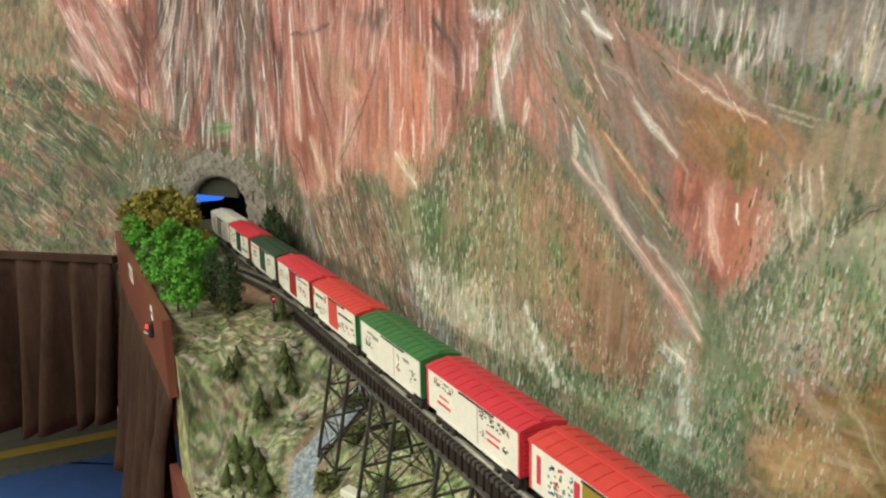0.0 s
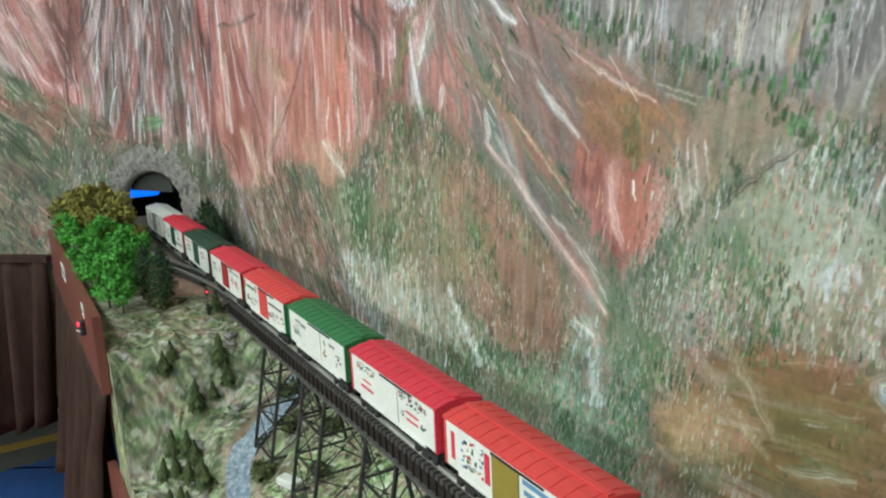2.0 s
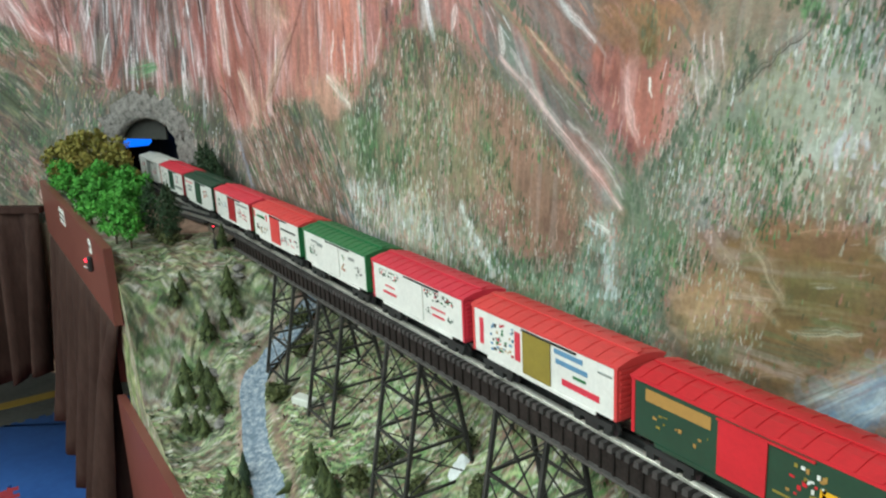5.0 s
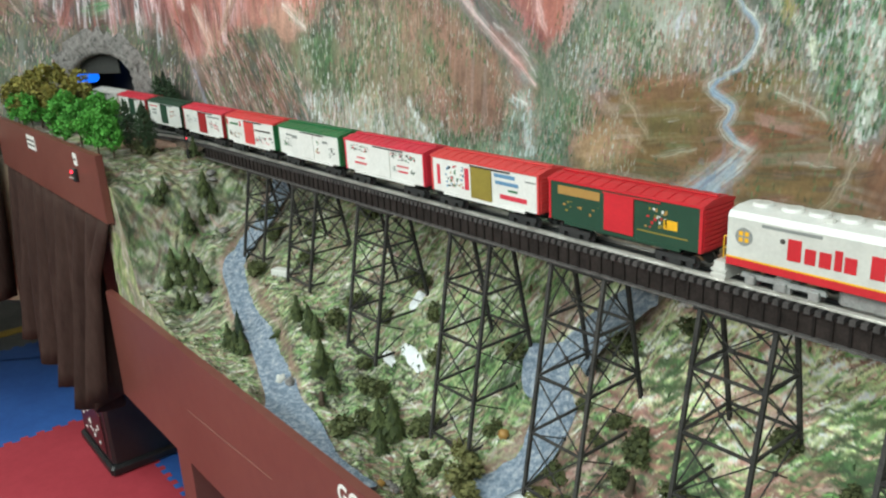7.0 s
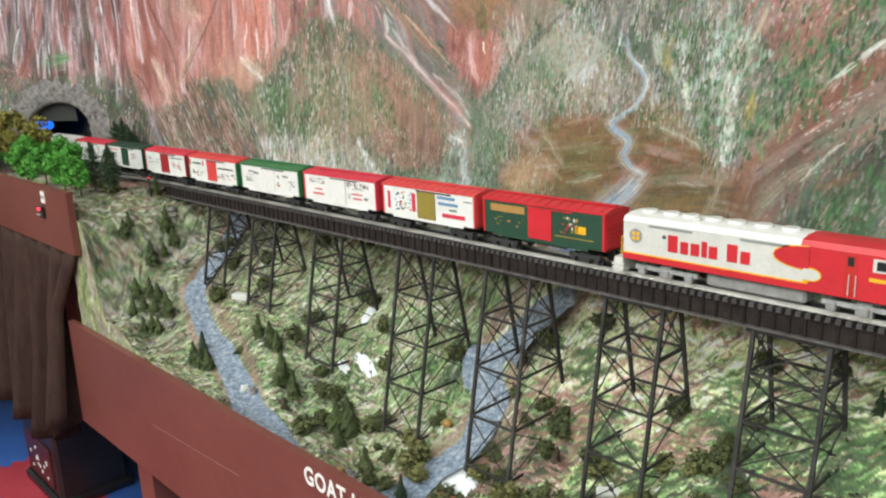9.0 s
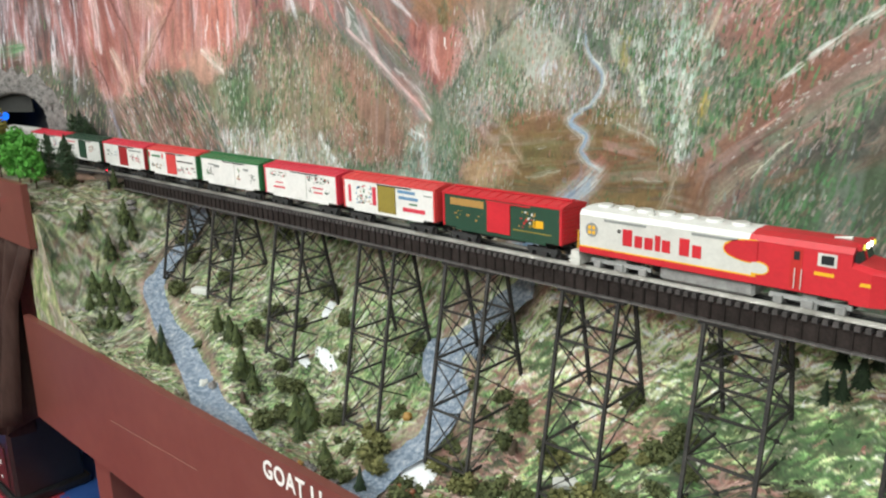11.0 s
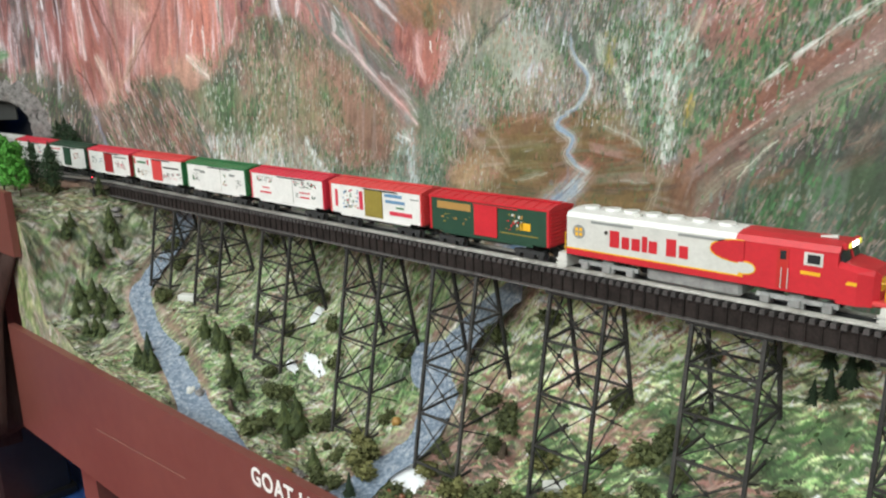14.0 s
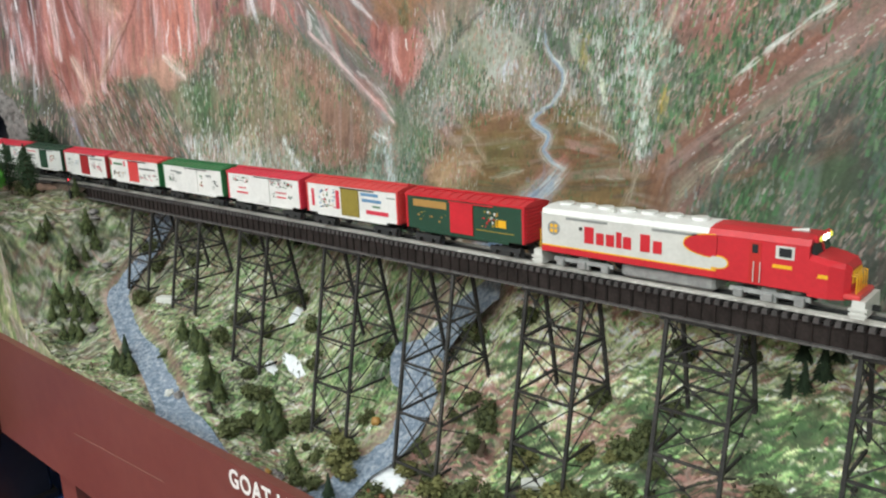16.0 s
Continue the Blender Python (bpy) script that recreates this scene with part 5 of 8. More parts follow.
def painting(across, up):
    rng = np.random.default_rng(11)
    img = ground_coat(rng, across, up)
    rng = np.random.default_rng(12)
    for form in WASHES:
        spread(img, *form, across, up)
    flat = []
    for j, a in enumerate(AREAS):
        xs, ys = [p[0] for p in a[1]], [p[1] for p in a[1]]
        x0, x1, y0, y1 = max(min(xs), -3.1), min(max(xs), 0.85), max(min(ys), 1.10), min(max(ys), 2.04)
        if x1 <= x0:
            continue
        for dense, paints, slope, length, width, cover in DABS.get(a[0], ()):
            n = int(dense * (x1 - x0) * (y1 - y0) * (8.0 if x0 > -0.7 else 5.0))
            s, z = rng.uniform(x0, x1, n), rng.uniform(y0, y1, n)
            keep = area_of(s, z, rng, 0.014) == j
            # dabs come in drifts of one paint, with bare stretches between
            pull = value_noise(s * 16, z * 16, int(dense) + 7 * j)
            keep &= pull > rng.uniform(0.32, 0.74, n)
            s, z = s[keep], z[keep]
            way = slope if slope is not None else a[3]
            deg = np.interp(s, [q[0] for q in way], [q[1] for q in way]) if isinstance(way, list) else np.full(len(s), float(way))
            near = np.interp(s, [-0.9, -0.2, 0.3], [0.9, 0.60, 0.68])
            pal = np.array(paints)
            pick = ((value_noise(s * 9, z * 9, 5 + j) * 1.6 + rng.normal(0, 0.25, len(s))) * len(pal)).astype(int) % len(pal)
            under = img[np.clip(np.searchsorted(up, z), 0, len(up) - 1), np.clip(np.searchsorted(across, s), 0, len(across) - 1)]
            calm = np.where(pal[pick].mean(axis=1) > under.mean(axis=1) * 1.5, np.interp(s, [-0.8, -0.3], [0.90, 0.60]), 1.0)
            for k in range(len(s)):
                flat.append((s[k], z[k], math.radians(deg[k]) + rng.normal(0, 0.12), near[k] * length * rng.uniform(0.5, 1.6), 0.75 * near[k] * width * rng.uniform(0.5, 1.7), under[k] + (pal[pick[k]] * rng.uniform(0.78, 1.2) - under[k]) * rng.uniform(0.65, 1.0) * calm[k], min(0.94, 1.85 * cover * rng.uniform(0.45, 1.15))))
    order = rng.permutation(len(flat))
    for k in order:
        lay(img, *flat[k], rng.normal(0, 0.04), rng.uniform(0, 6), across, up)
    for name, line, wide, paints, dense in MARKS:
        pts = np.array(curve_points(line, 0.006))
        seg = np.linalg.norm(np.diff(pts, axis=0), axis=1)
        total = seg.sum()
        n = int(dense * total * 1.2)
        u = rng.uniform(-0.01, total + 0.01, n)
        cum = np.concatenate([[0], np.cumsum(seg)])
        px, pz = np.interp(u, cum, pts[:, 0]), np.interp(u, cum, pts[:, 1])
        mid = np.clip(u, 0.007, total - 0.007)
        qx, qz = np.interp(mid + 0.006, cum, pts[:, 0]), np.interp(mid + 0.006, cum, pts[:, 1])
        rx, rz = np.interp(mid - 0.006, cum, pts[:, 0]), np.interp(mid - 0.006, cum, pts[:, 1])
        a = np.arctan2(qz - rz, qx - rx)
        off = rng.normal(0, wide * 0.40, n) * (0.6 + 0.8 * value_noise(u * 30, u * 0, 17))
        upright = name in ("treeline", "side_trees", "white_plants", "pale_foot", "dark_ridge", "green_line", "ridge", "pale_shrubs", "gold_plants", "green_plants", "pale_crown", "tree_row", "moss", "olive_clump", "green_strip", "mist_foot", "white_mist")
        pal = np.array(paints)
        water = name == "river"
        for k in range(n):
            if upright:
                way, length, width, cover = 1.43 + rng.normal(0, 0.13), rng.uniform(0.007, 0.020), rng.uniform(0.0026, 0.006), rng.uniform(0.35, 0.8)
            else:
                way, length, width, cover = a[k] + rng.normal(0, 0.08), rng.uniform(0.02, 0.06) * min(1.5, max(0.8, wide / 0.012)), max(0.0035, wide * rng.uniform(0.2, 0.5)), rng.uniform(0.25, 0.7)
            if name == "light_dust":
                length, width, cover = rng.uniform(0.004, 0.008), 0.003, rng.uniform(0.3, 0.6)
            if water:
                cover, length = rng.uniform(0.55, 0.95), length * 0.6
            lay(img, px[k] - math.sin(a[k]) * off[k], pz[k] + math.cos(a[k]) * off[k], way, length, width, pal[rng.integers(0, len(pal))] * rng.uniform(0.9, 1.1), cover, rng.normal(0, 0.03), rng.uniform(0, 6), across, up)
    for form in BANDS:
        spread(img, *form, across, up)
    img = deepen(img, 0.185 if across[0] < -1 else 0.195, 0.55 if across[0] < -1 else 0.45)
    nz, ns = len(up), len(across)
    p, nr = on_wall(across)
    p = p + nr * 0.0006
    co = np.empty((nz, ns, 3), np.float32)
    co[:, :, 0], co[:, :, 1], co[:, :, 2] = p[:, 0][None, :], p[:, 1][None, :], up[:, None]
    uu = np.abs((across - PORTAL_S) / (PORTAL_W + 0.003))
    top = np.where(uu < 1, PORTAL_SPRING + (PORTAL_TOP + 0.003 - PORTAL_SPRING) * np.sqrt(np.maximum(0, 1 - uu * uu)), 0)
    idx = np.arange(nz * ns).reshape(nz, ns)
    solid_cell = (up[:-1, None] > np.maximum(top[:-1], top[1:])[None, :]) | ((top[:-1] == 0) & (top[1:] == 0))[None, :]
    quads = np.stack([idx[:-1, :-1], idx[1:, :-1], idx[1:, 1:], idx[:-1, 1:]], -1)[solid_cell]
    me = bpy.data.meshes.new("painting")
    me.vertices.add(nz * ns)
    me.vertices.foreach_set("co", co.ravel())
    me.loops.add(quads.size)
    me.loops.foreach_set("vertex_index", quads.astype(np.int32).ravel())
    me.polygons.add(len(quads))
    me.polygons.foreach_set("loop_start", np.arange(0, quads.size, 4, dtype=np.int32))
    me.update()
    me.polygons.foreach_set("use_smooth", [True] * len(quads))
    me.materials.append(MURAL_PAINT)
    paint_attribute(me, np.clip(img * np.array((0.875, 0.975, 1.09)), 0.02, 0.85).reshape(-1, 3))
    return me


# the far half of the mural is painted coarser than the near half
for across, up in ((np.linspace(-3.10, SEAM, 925), np.arange(1.10, 2.04, 0.0026)), (np.linspace(SEAM, 0.82, 1217), np.arange(1.10, 1.97, 0.00125))):
    mural = new("painting", painting(across, up))
    mural.parent = backdrop
    tagged(mural, "soft layered brush strokes of red, green and cream paint")

# ---------- scenery ground ----------
GX = np.concatenate([np.arange(-2.70, -1.42, 0.016), np.arange(-1.42, 0.95, 0.0021), np.arange(0.95, 2.4, 0.03)])
GJ = 250


def terrain():
    """The ground as a grid of points, and the paint at each."""
    z = np.zeros((len(GX), GJ))
    ys = np.zeros((len(GX), GJ))
    for i, x in enumerate(GX):
        x = float(x)
        y1 = wall_y(x) + 0.004
        for j in range(GJ):
            y = -0.299 + (y1 + 0.299) * j / (GJ - 1)
            ys[i, j], z[i, j] = y, ground_z(x, y)
    return ys, z


GY, GZ = terrain()
MOSS = [(0.09, 0.12, 0.045), (0.17, 0.25, 0.08), (0.27, 0.37, 0.13), (0.22, 0.31, 0.12), (0.41, 0.45, 0.20), (0.56, 0.54, 0.35), (0.36, 0.43, 0.18), (0.19, 0.28, 0.10)]
CRAG = [(0.15, 0.13, 0.09), (0.28, 0.27, 0.18), (0.42, 0.40, 0.30), (0.21, 0.25, 0.13), (0.50, 0.45, 0.38), (0.34, 0.24, 0.18), (0.20, 0.27, 0.12), (0.56, 0.53, 0.47)]
RUST = [(0.26, 0.11, 0.08), (0.38, 0.19, 0.14), (0.22, 0.12, 0.09), (0.46, 0.31, 0.24), (0.33, 0.15, 0.11)]
PALE = [(0.58, 0.58, 0.38), (0.50, 0.52, 0.26), (0.66, 0.62, 0.50), (0.44, 0.49, 0.21)]
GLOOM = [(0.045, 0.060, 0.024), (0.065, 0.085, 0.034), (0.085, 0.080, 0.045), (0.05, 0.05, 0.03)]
DEEP = [(0.055, 0.115, 0.035), (0.075, 0.15, 0.045), (0.09, 0.12, 0.045), (0.045, 0.075, 0.03)]
SPRING = [(0.18, 0.37, 0.10), (0.27, 0.44, 0.15), (0.12, 0.26, 0.07), (0.40, 0.48, 0.20)]
GQ = np.linspace(0, 0.60, GJ)


def blend(pal, f):
    pal = np.array(pal)
    f = np.clip(f, 0, 0.999) * (len(pal) - 1)
    i = f.astype(int)
    u = (f - i)[:, None]
    return pal[i] * (1 - u) + pal[np.minimum(i + 1, len(pal) - 1)] * u


def near_stream(x, y):
    """Distance from the nearer stream's middle, in its half widths."""
    best = np.full(len(x), 9.0)
    for line, w, cut in STREAMS:
        for (ax, ay), (bx, by) in zip(line, line[1:]):
            ux, uy = bx - ax, by - ay
            t = np.clip(((x - ax) * ux + (y - ay) * uy) / (ux * ux + uy * uy), 0, 1)
            best = np.minimum(best, np.hypot(x - ax - ux * t, y - ay - uy * t) / w)
    return best


def ground_colours():
    """Paint of the whole ground: soft patches of green, rust and pale rock, then strokes and painted-in light over
    them.
    """
    rng = np.random.default_rng(77)
    x, q = (g.ravel() for g in np.meshgrid(GX, GQ))
    y = GY.T.ravel()
    tilt = np.where(x < -0.85, 1.35, np.where(x > 0.1, 0.42, 0.9))
    col = blend(MOSS, drifts(x, q, tilt, 13, 6, 201))
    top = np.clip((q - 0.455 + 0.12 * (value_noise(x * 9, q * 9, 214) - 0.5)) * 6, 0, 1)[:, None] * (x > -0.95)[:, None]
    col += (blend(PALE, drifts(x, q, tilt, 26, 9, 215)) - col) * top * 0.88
    crag = blend(CRAG, drifts(x, q, tilt, 24, 6, 202))
    w = np.clip((value_noise(x * 8, q * 8, 203) - 0.45) * 5 + np.where(x < -0.9, 0.9, 0) + np.where(q > 0.52, 0.3, 0), 0, 1)[:, None]
    col += (crag - col) * w * 0.85
    rust = blend(RUST, drifts(x, q, tilt, 30, 8, 204))
    w = np.clip((drifts(x + 0.03 * value_noise(x * 30, q * 30, 210), q, tilt, 11, 4.0, 205) - np.where(x > 0.05, 0.56, 0.74)) * 9, 0, 1)[:, None]
    col += (rust - col) * w * 0.9
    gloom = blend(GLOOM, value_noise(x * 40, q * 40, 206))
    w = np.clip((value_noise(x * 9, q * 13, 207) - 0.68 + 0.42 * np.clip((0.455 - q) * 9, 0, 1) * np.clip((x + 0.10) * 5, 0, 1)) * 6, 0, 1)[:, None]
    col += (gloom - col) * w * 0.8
    sand = blend([(0.38, 0.22, 0.14), (0.46, 0.29, 0.19), (0.31, 0.19, 0.12)], value_noise(x * 40, y * 40, 211))
    w = np.clip(((x < -1.22) & (x > -1.75)) * (0.115 + 0.05 * value_noise(x * 12, y * 12, 212) - np.abs(y - TRACK_Y + 0.02)) * 60, 0, 1)[:, None]
    col += (sand - col) * w
    col *= (0.78 + 0.36 * value_noise(x * 60, q * 70, 213))[:, None]
    img = col.reshape(GJ, len(GX), 3)
    lo, hi = np.searchsorted(GX, -1.42 + 1e-6), np.searchsorted(GX, 0.945)
    mid = np.ascontiguousarray(img[:, lo:hi])
    xs = GX[lo:hi]
    n = 70000
    s, z = rng.uniform(-1.40, 0.94, n), rng.uniform(0.0, 0.60, n)
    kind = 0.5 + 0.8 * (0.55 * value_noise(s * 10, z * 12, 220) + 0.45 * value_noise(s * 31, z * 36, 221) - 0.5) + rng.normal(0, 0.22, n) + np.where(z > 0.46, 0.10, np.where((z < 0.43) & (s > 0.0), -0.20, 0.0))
    for k in range(n):
        left = s[k] < -0.88
        if left:
            if rng.random() < 0.45:
                continue
            pal = (CRAG, CRAG, MOSS, SPRING, DEEP, DEEP, RUST, PALE)[int(rng.integers(0, 8))]
            lay(mid, s[k], z[k], 1.35 + rng.normal(0, 0.3), rng.uniform(0.018, 0.07), rng.uniform(0.003, 0.010), np.array(pal[int(rng.integers(0, len(pal)))]) * rng.uniform(0.75, 1.15), rng.uniform(0.3, 0.75), rng.normal(0, 0.12), rng.uniform(0, 6), xs, GQ)
            continue
        ang = (1.3 if left else (0.42 if s[k] > 0.1 else 0.9)) + rng.normal(0, 0.35)
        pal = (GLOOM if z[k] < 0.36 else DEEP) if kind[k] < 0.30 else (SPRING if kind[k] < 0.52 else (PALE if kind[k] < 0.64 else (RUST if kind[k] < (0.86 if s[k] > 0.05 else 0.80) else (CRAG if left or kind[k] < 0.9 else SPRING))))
        # extra pale strokes put the strong light on the upper right slope into the paint
        if z[k] > 0.445 and s[k] > -0.1:
            pal = (PALE, PALE, PALE, PALE, SPRING, SPRING, RUST, RUST, DEEP)[int(rng.integers(0, 9))]
        lay(mid, s[k], z[k], ang, rng.uniform(0.008, 0.036), rng.uniform(0.0016, 0.0050), np.array(pal[int(rng.integers(0, len(pal)))]) * rng.uniform(0.75, 1.25), rng.uniform(0.45, 0.97), rng.normal(0, 0.08), rng.uniform(0, 6), xs, GQ)
    # long rusty and dark green drags over the slopes under the bridge
    for k in range(2600):
        x0, q0 = rng.uniform(0.0, 0.94), rng.uniform(0.05, 0.50)
        f = float(value_noise(np.array([x0 * 13]), np.array([q0 * 13 + x0 * 5]), 225)[0])
        if 0.40 < f < 0.58:
            continue
        pal = RUST if f > 0.58 else DEEP
        lay(mid, x0, q0, 0.30 + rng.normal(0, 0.25), rng.uniform(0.02, 0.07), rng.uniform(0.003, 0.009), np.array(pal[int(rng.integers(0, len(pal)))]) * rng.uniform(0.7, 1.1), rng.uniform(0.4, 0.85), rng.normal(0, 0.1), rng.uniform(0, 6), xs, GQ)
    # low ground along the front edge is brown and olive
    for k in range(2600):
        x0, q0 = rng.uniform(-0.35, 0.94), abs(rng.normal(0, 0.11))
        pal = (GLOOM, DEEP, CRAG, RUST)[int(rng.integers(0, 4))]
        lay(mid, x0, q0, rng.uniform(0, 3.1), rng.uniform(0.006, 0.022), rng.uniform(0.003, 0.008), np.array(pal[int(rng.integers(0, len(pal)))]) * rng.uniform(0.6, 1.0), rng.uniform(0.4, 0.9), 0.0, 0.0, xs, GQ)
    img[:, lo:hi] = mid
    col = img.reshape(-1, 3)
    d = near_stream(x, y) + 0.35 * (value_noise(x * 40, y * 40, 208) - 0.5)
    w = np.clip(1 - np.abs(d - 1.15) / 0.45, 0, 1)[:, None]
    col += (blend(RUST, value_noise(x * 25, y * 25, 209)) - col) * w * 0.75
    # light put into the paint: dimmer on the left, brighter on the right
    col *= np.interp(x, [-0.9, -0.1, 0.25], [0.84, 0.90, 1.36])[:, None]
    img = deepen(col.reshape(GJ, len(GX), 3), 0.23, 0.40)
    return np.clip(img * np.array((0.90, 0.91, 1.02)), 0.015, 0.8)


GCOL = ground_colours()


def colour_at(x, y):
    i = np.clip(np.searchsorted(GX, x), 0, len(GX) - 1)
    j = np.clip(((y + 0.299) / (GY[i, -1] + 0.299) * (GJ - 1)).astype(int), 0, GJ - 1)
    return GCOL[j, i]


def ground_mesh():
    sh = Shape()
    sh.grid([[(float(x), float(GY[i, j]), float(GZ[i, j])) for j in range(GJ)] for i, x in enumerate(GX)])
    sh.f = [f[::-1] for f in sh.f]
    me = sh.mesh("ground", GROUND_PAINT, True)
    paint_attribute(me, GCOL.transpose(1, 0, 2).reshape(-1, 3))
    return me


GROUND_PAINT = painted("ground_paint", (0.2, 0.22, 0.1))
ground = tagged(new("ground", ground_mesh()), "sculpted green and tan model canyon scenery", "ground", kind="structure")


def fast_z(x, y):
    """The ground's height at many points at once, from its grid."""
    i = np.clip(np.searchsorted(GX, x) - 1, 0, len(GX) - 2)
    u = np.clip((x - GX[i]) / (GX[i + 1] - GX[i]), 0, 1)
    out = 0
    for k, w in ((i, 1 - u), (i + 1, u)):
        f = np.clip((y + 0.299) / (GY[k, -1] + 0.299), 0, 0.9999) * (GJ - 1)
        j = f.astype(int)
        r = f - j
        out = out + w * (GZ[k, j] * (1 - r) + GZ[k, np.minimum(j + 1, GJ - 1)] * r)
    return out


def quads_mesh(name, corners, colours, mat):
    """One mesh of many loose four-sided flecks; corners: n x 4 x 3."""
    n = len(corners)
    me = bpy.data.meshes.new(name)
    me.vertices.add(n * 4)
    me.vertices.foreach_set("co", corners.astype(np.float32).ravel())
    me.loops.add(n * 4)
    me.loops.foreach_set("vertex_index", np.arange(n * 4, dtype=np.int32))
    me.polygons.add(n)
    me.polygons.foreach_set("loop_start", np.arange(0, n * 4, 4, dtype=np.int32))
    me.update()
    me.validate()
    me.materials.append(mat)
    paint_attribute(me, np.repeat(colours, 4, axis=0))
    return me


def in_stream(x, y, wide=1.15):
    hit = np.zeros(len(x), bool)
    for line, w, cut in STREAMS:
        for (ax, ay), (bx, by) in zip(line, line[1:]):
            ux, uy = bx - ax, by - ay
            t = np.clip(((x - ax) * ux + (y - ay) * uy) / (ux * ux + uy * uy), 0, 1)
            hit |= np.hypot(x - ax - ux * t, y - ay - uy * t) < w * wide
    return hit


def ground_strokes(count, long, wide, low, high, seed):
    """Dabs of paint and turf that lie on the slopes, mostly running downhill."""
    rng = np.random.default_rng(seed)
    x = np.where(rng.random(count) < 0.93, rng.uniform(-1.36, 1.0, count), rng.uniform(-2.3, -1.3, count))
    top = np.interp(x, GX, GY[:, -1])
    y = -0.297 + (top + 0.290) * rng.random(count)
    ok = ~in_stream(x, y, 1.05) & ((x > -0.88) | (rng.random(count) < 0.25)) & ~((x < -1.24) & (np.abs(y - TRACK_Y) < 0.06))
    x, y, top = x[ok], y[ok], top[ok]
    n = len(x)
    e = 0.006
    gx, gy = (fast_z(x + e, y) - fast_z(x - e, y)) / (2 * e), (fast_z(x, y + e) - fast_z(x, y - e)) / (2 * e)
    a = np.arctan2(gy, gx) + rng.normal(0, 0.5, n)
    ln, wd = long * rng.uniform(0.4, 1.5, n), wide * rng.uniform(0.4, 1.4, n)
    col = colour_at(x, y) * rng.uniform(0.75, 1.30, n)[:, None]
    dx, dy = np.cos(a), np.sin(a)
    corners = []
    for u, v in ((-0.5, -0.35), (-0.5, 0.35), (0.5, 0.25), (0.5, -0.25)):
        px, py = x + dx * ln * u - dy * wd * v, y + dy * ln * u + dx * wd * v
        py = np.minimum(np.maximum(py, -0.2985), top - 0.001)
        corners.append(np.stack([px, py, fast_z(px, py) + rng.uniform(low, high, n)], 1))
    return quads_mesh("ground_dabs", np.stack(corners, 1), col, GROUND_PAINT)


dabs = new("ground_scatter", ground_strokes(11000, 0.0050, 0.0018, 0.0005, 0.0016, 22))
dabs.parent = ground
tagged(dabs, "fine scatter of green, tan and red turf", kind="stuff")


def cliff_face():
    """The steep left end of the scenery, below the edge of its top, down behind the low fascia."""
    rng = np.random.default_rng(41)
    xs, n = np.arange(-1.315, 1.2, 0.006), 60
    rows, cols = [], []
    for x in xs:
        x = float(x)
        top, bottom = ground_z(x, -0.296) + 0.001, 0.80
        row = []
        for k in range(n):
            z = top + (bottom - top) * k / (n - 1)
            y = -0.2965 + 0.006 * noise.noise((x * 24, z * 20, 3)) * min(1, k / 6) - 0.002
            row.append((x, min(max(y, -0.2995), -0.2970), z))
        rows.append(row)
    sh = Shape().grid(rows)
    sh.f = [f[::-1] for f in sh.f]
    me = sh.mesh("cliff_face", GROUND_PAINT, True)
    q = np.array([p[2] for r in rows for p in r])
    x = np.repeat(xs, n)
    col = blend(CRAG, drifts(x, q, np.full(len(x), 1.35), 60, 22, 301))
    moss = blend(MOSS, drifts(x, q, np.full(len(x), 1.1), 50, 24, 302))
    col += (moss - col) * np.clip((value_noise(x * 30, q * 26, 303) - 0.40) * 5, 0, 1)[:, None] * 0.9
    col *= (0.55 + 0.45 * value_noise(x * 80, q * 50, 304))[:, None]
    paint_attribute(me, np.clip(col, 0.015, 0.8))
    return me


face = new("cliff_face", cliff_face())
face.parent = ground
tagged(face, "steep mossy grey cliff end")


def turf(count):
    """Upright tufts of coarse turf."""
    rng = np.random.default_rng(5)
    x = rng.uniform(-1.3, 1.0, count)
    top = np.interp(x, GX, GY[:, -1])
    y = -0.296 + (top + 0.285) * rng.random(count)
    mask = np.sin(x * 27 + 2 * np.sin(y * 33)) + np.sin(y * 47 - x * 9) + rng.normal(0, 0.5, count)
    ok = ~in_stream(x, y, 1.2) & (mask > 0.35)
    x, y = x[ok], y[ok]
    n = len(x)
    z = fast_z(x, y)
    a = rng.uniform(0, math.pi, n)
    h, w = rng.uniform(0.003, 0.009, n), rng.uniform(0.003, 0.008, n)
    lean = rng.normal(0, 0.003, (n, 2))
    dx, dy = np.cos(a) * w / 2, np.sin(a) * w / 2
    c = np.stack([np.stack([x - dx, y - dy, z - 0.001], 1), np.stack([x + dx, y + dy, z - 0.001], 1), np.stack([x + dx * 0.6 + lean[:, 0], y + dy * 0.6 + lean[:, 1], z + h], 1), np.stack([x - dx * 0.6 + lean[:, 0], y - dy * 0.6 + lean[:, 1], z + h * 0.8], 1)], 1)
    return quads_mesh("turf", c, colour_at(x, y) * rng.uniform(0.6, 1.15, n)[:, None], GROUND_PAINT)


tufts = new("turf", turf(7000))
tufts.parent = ground
tagged(tufts, "coarse dark green turf", kind="stuff")


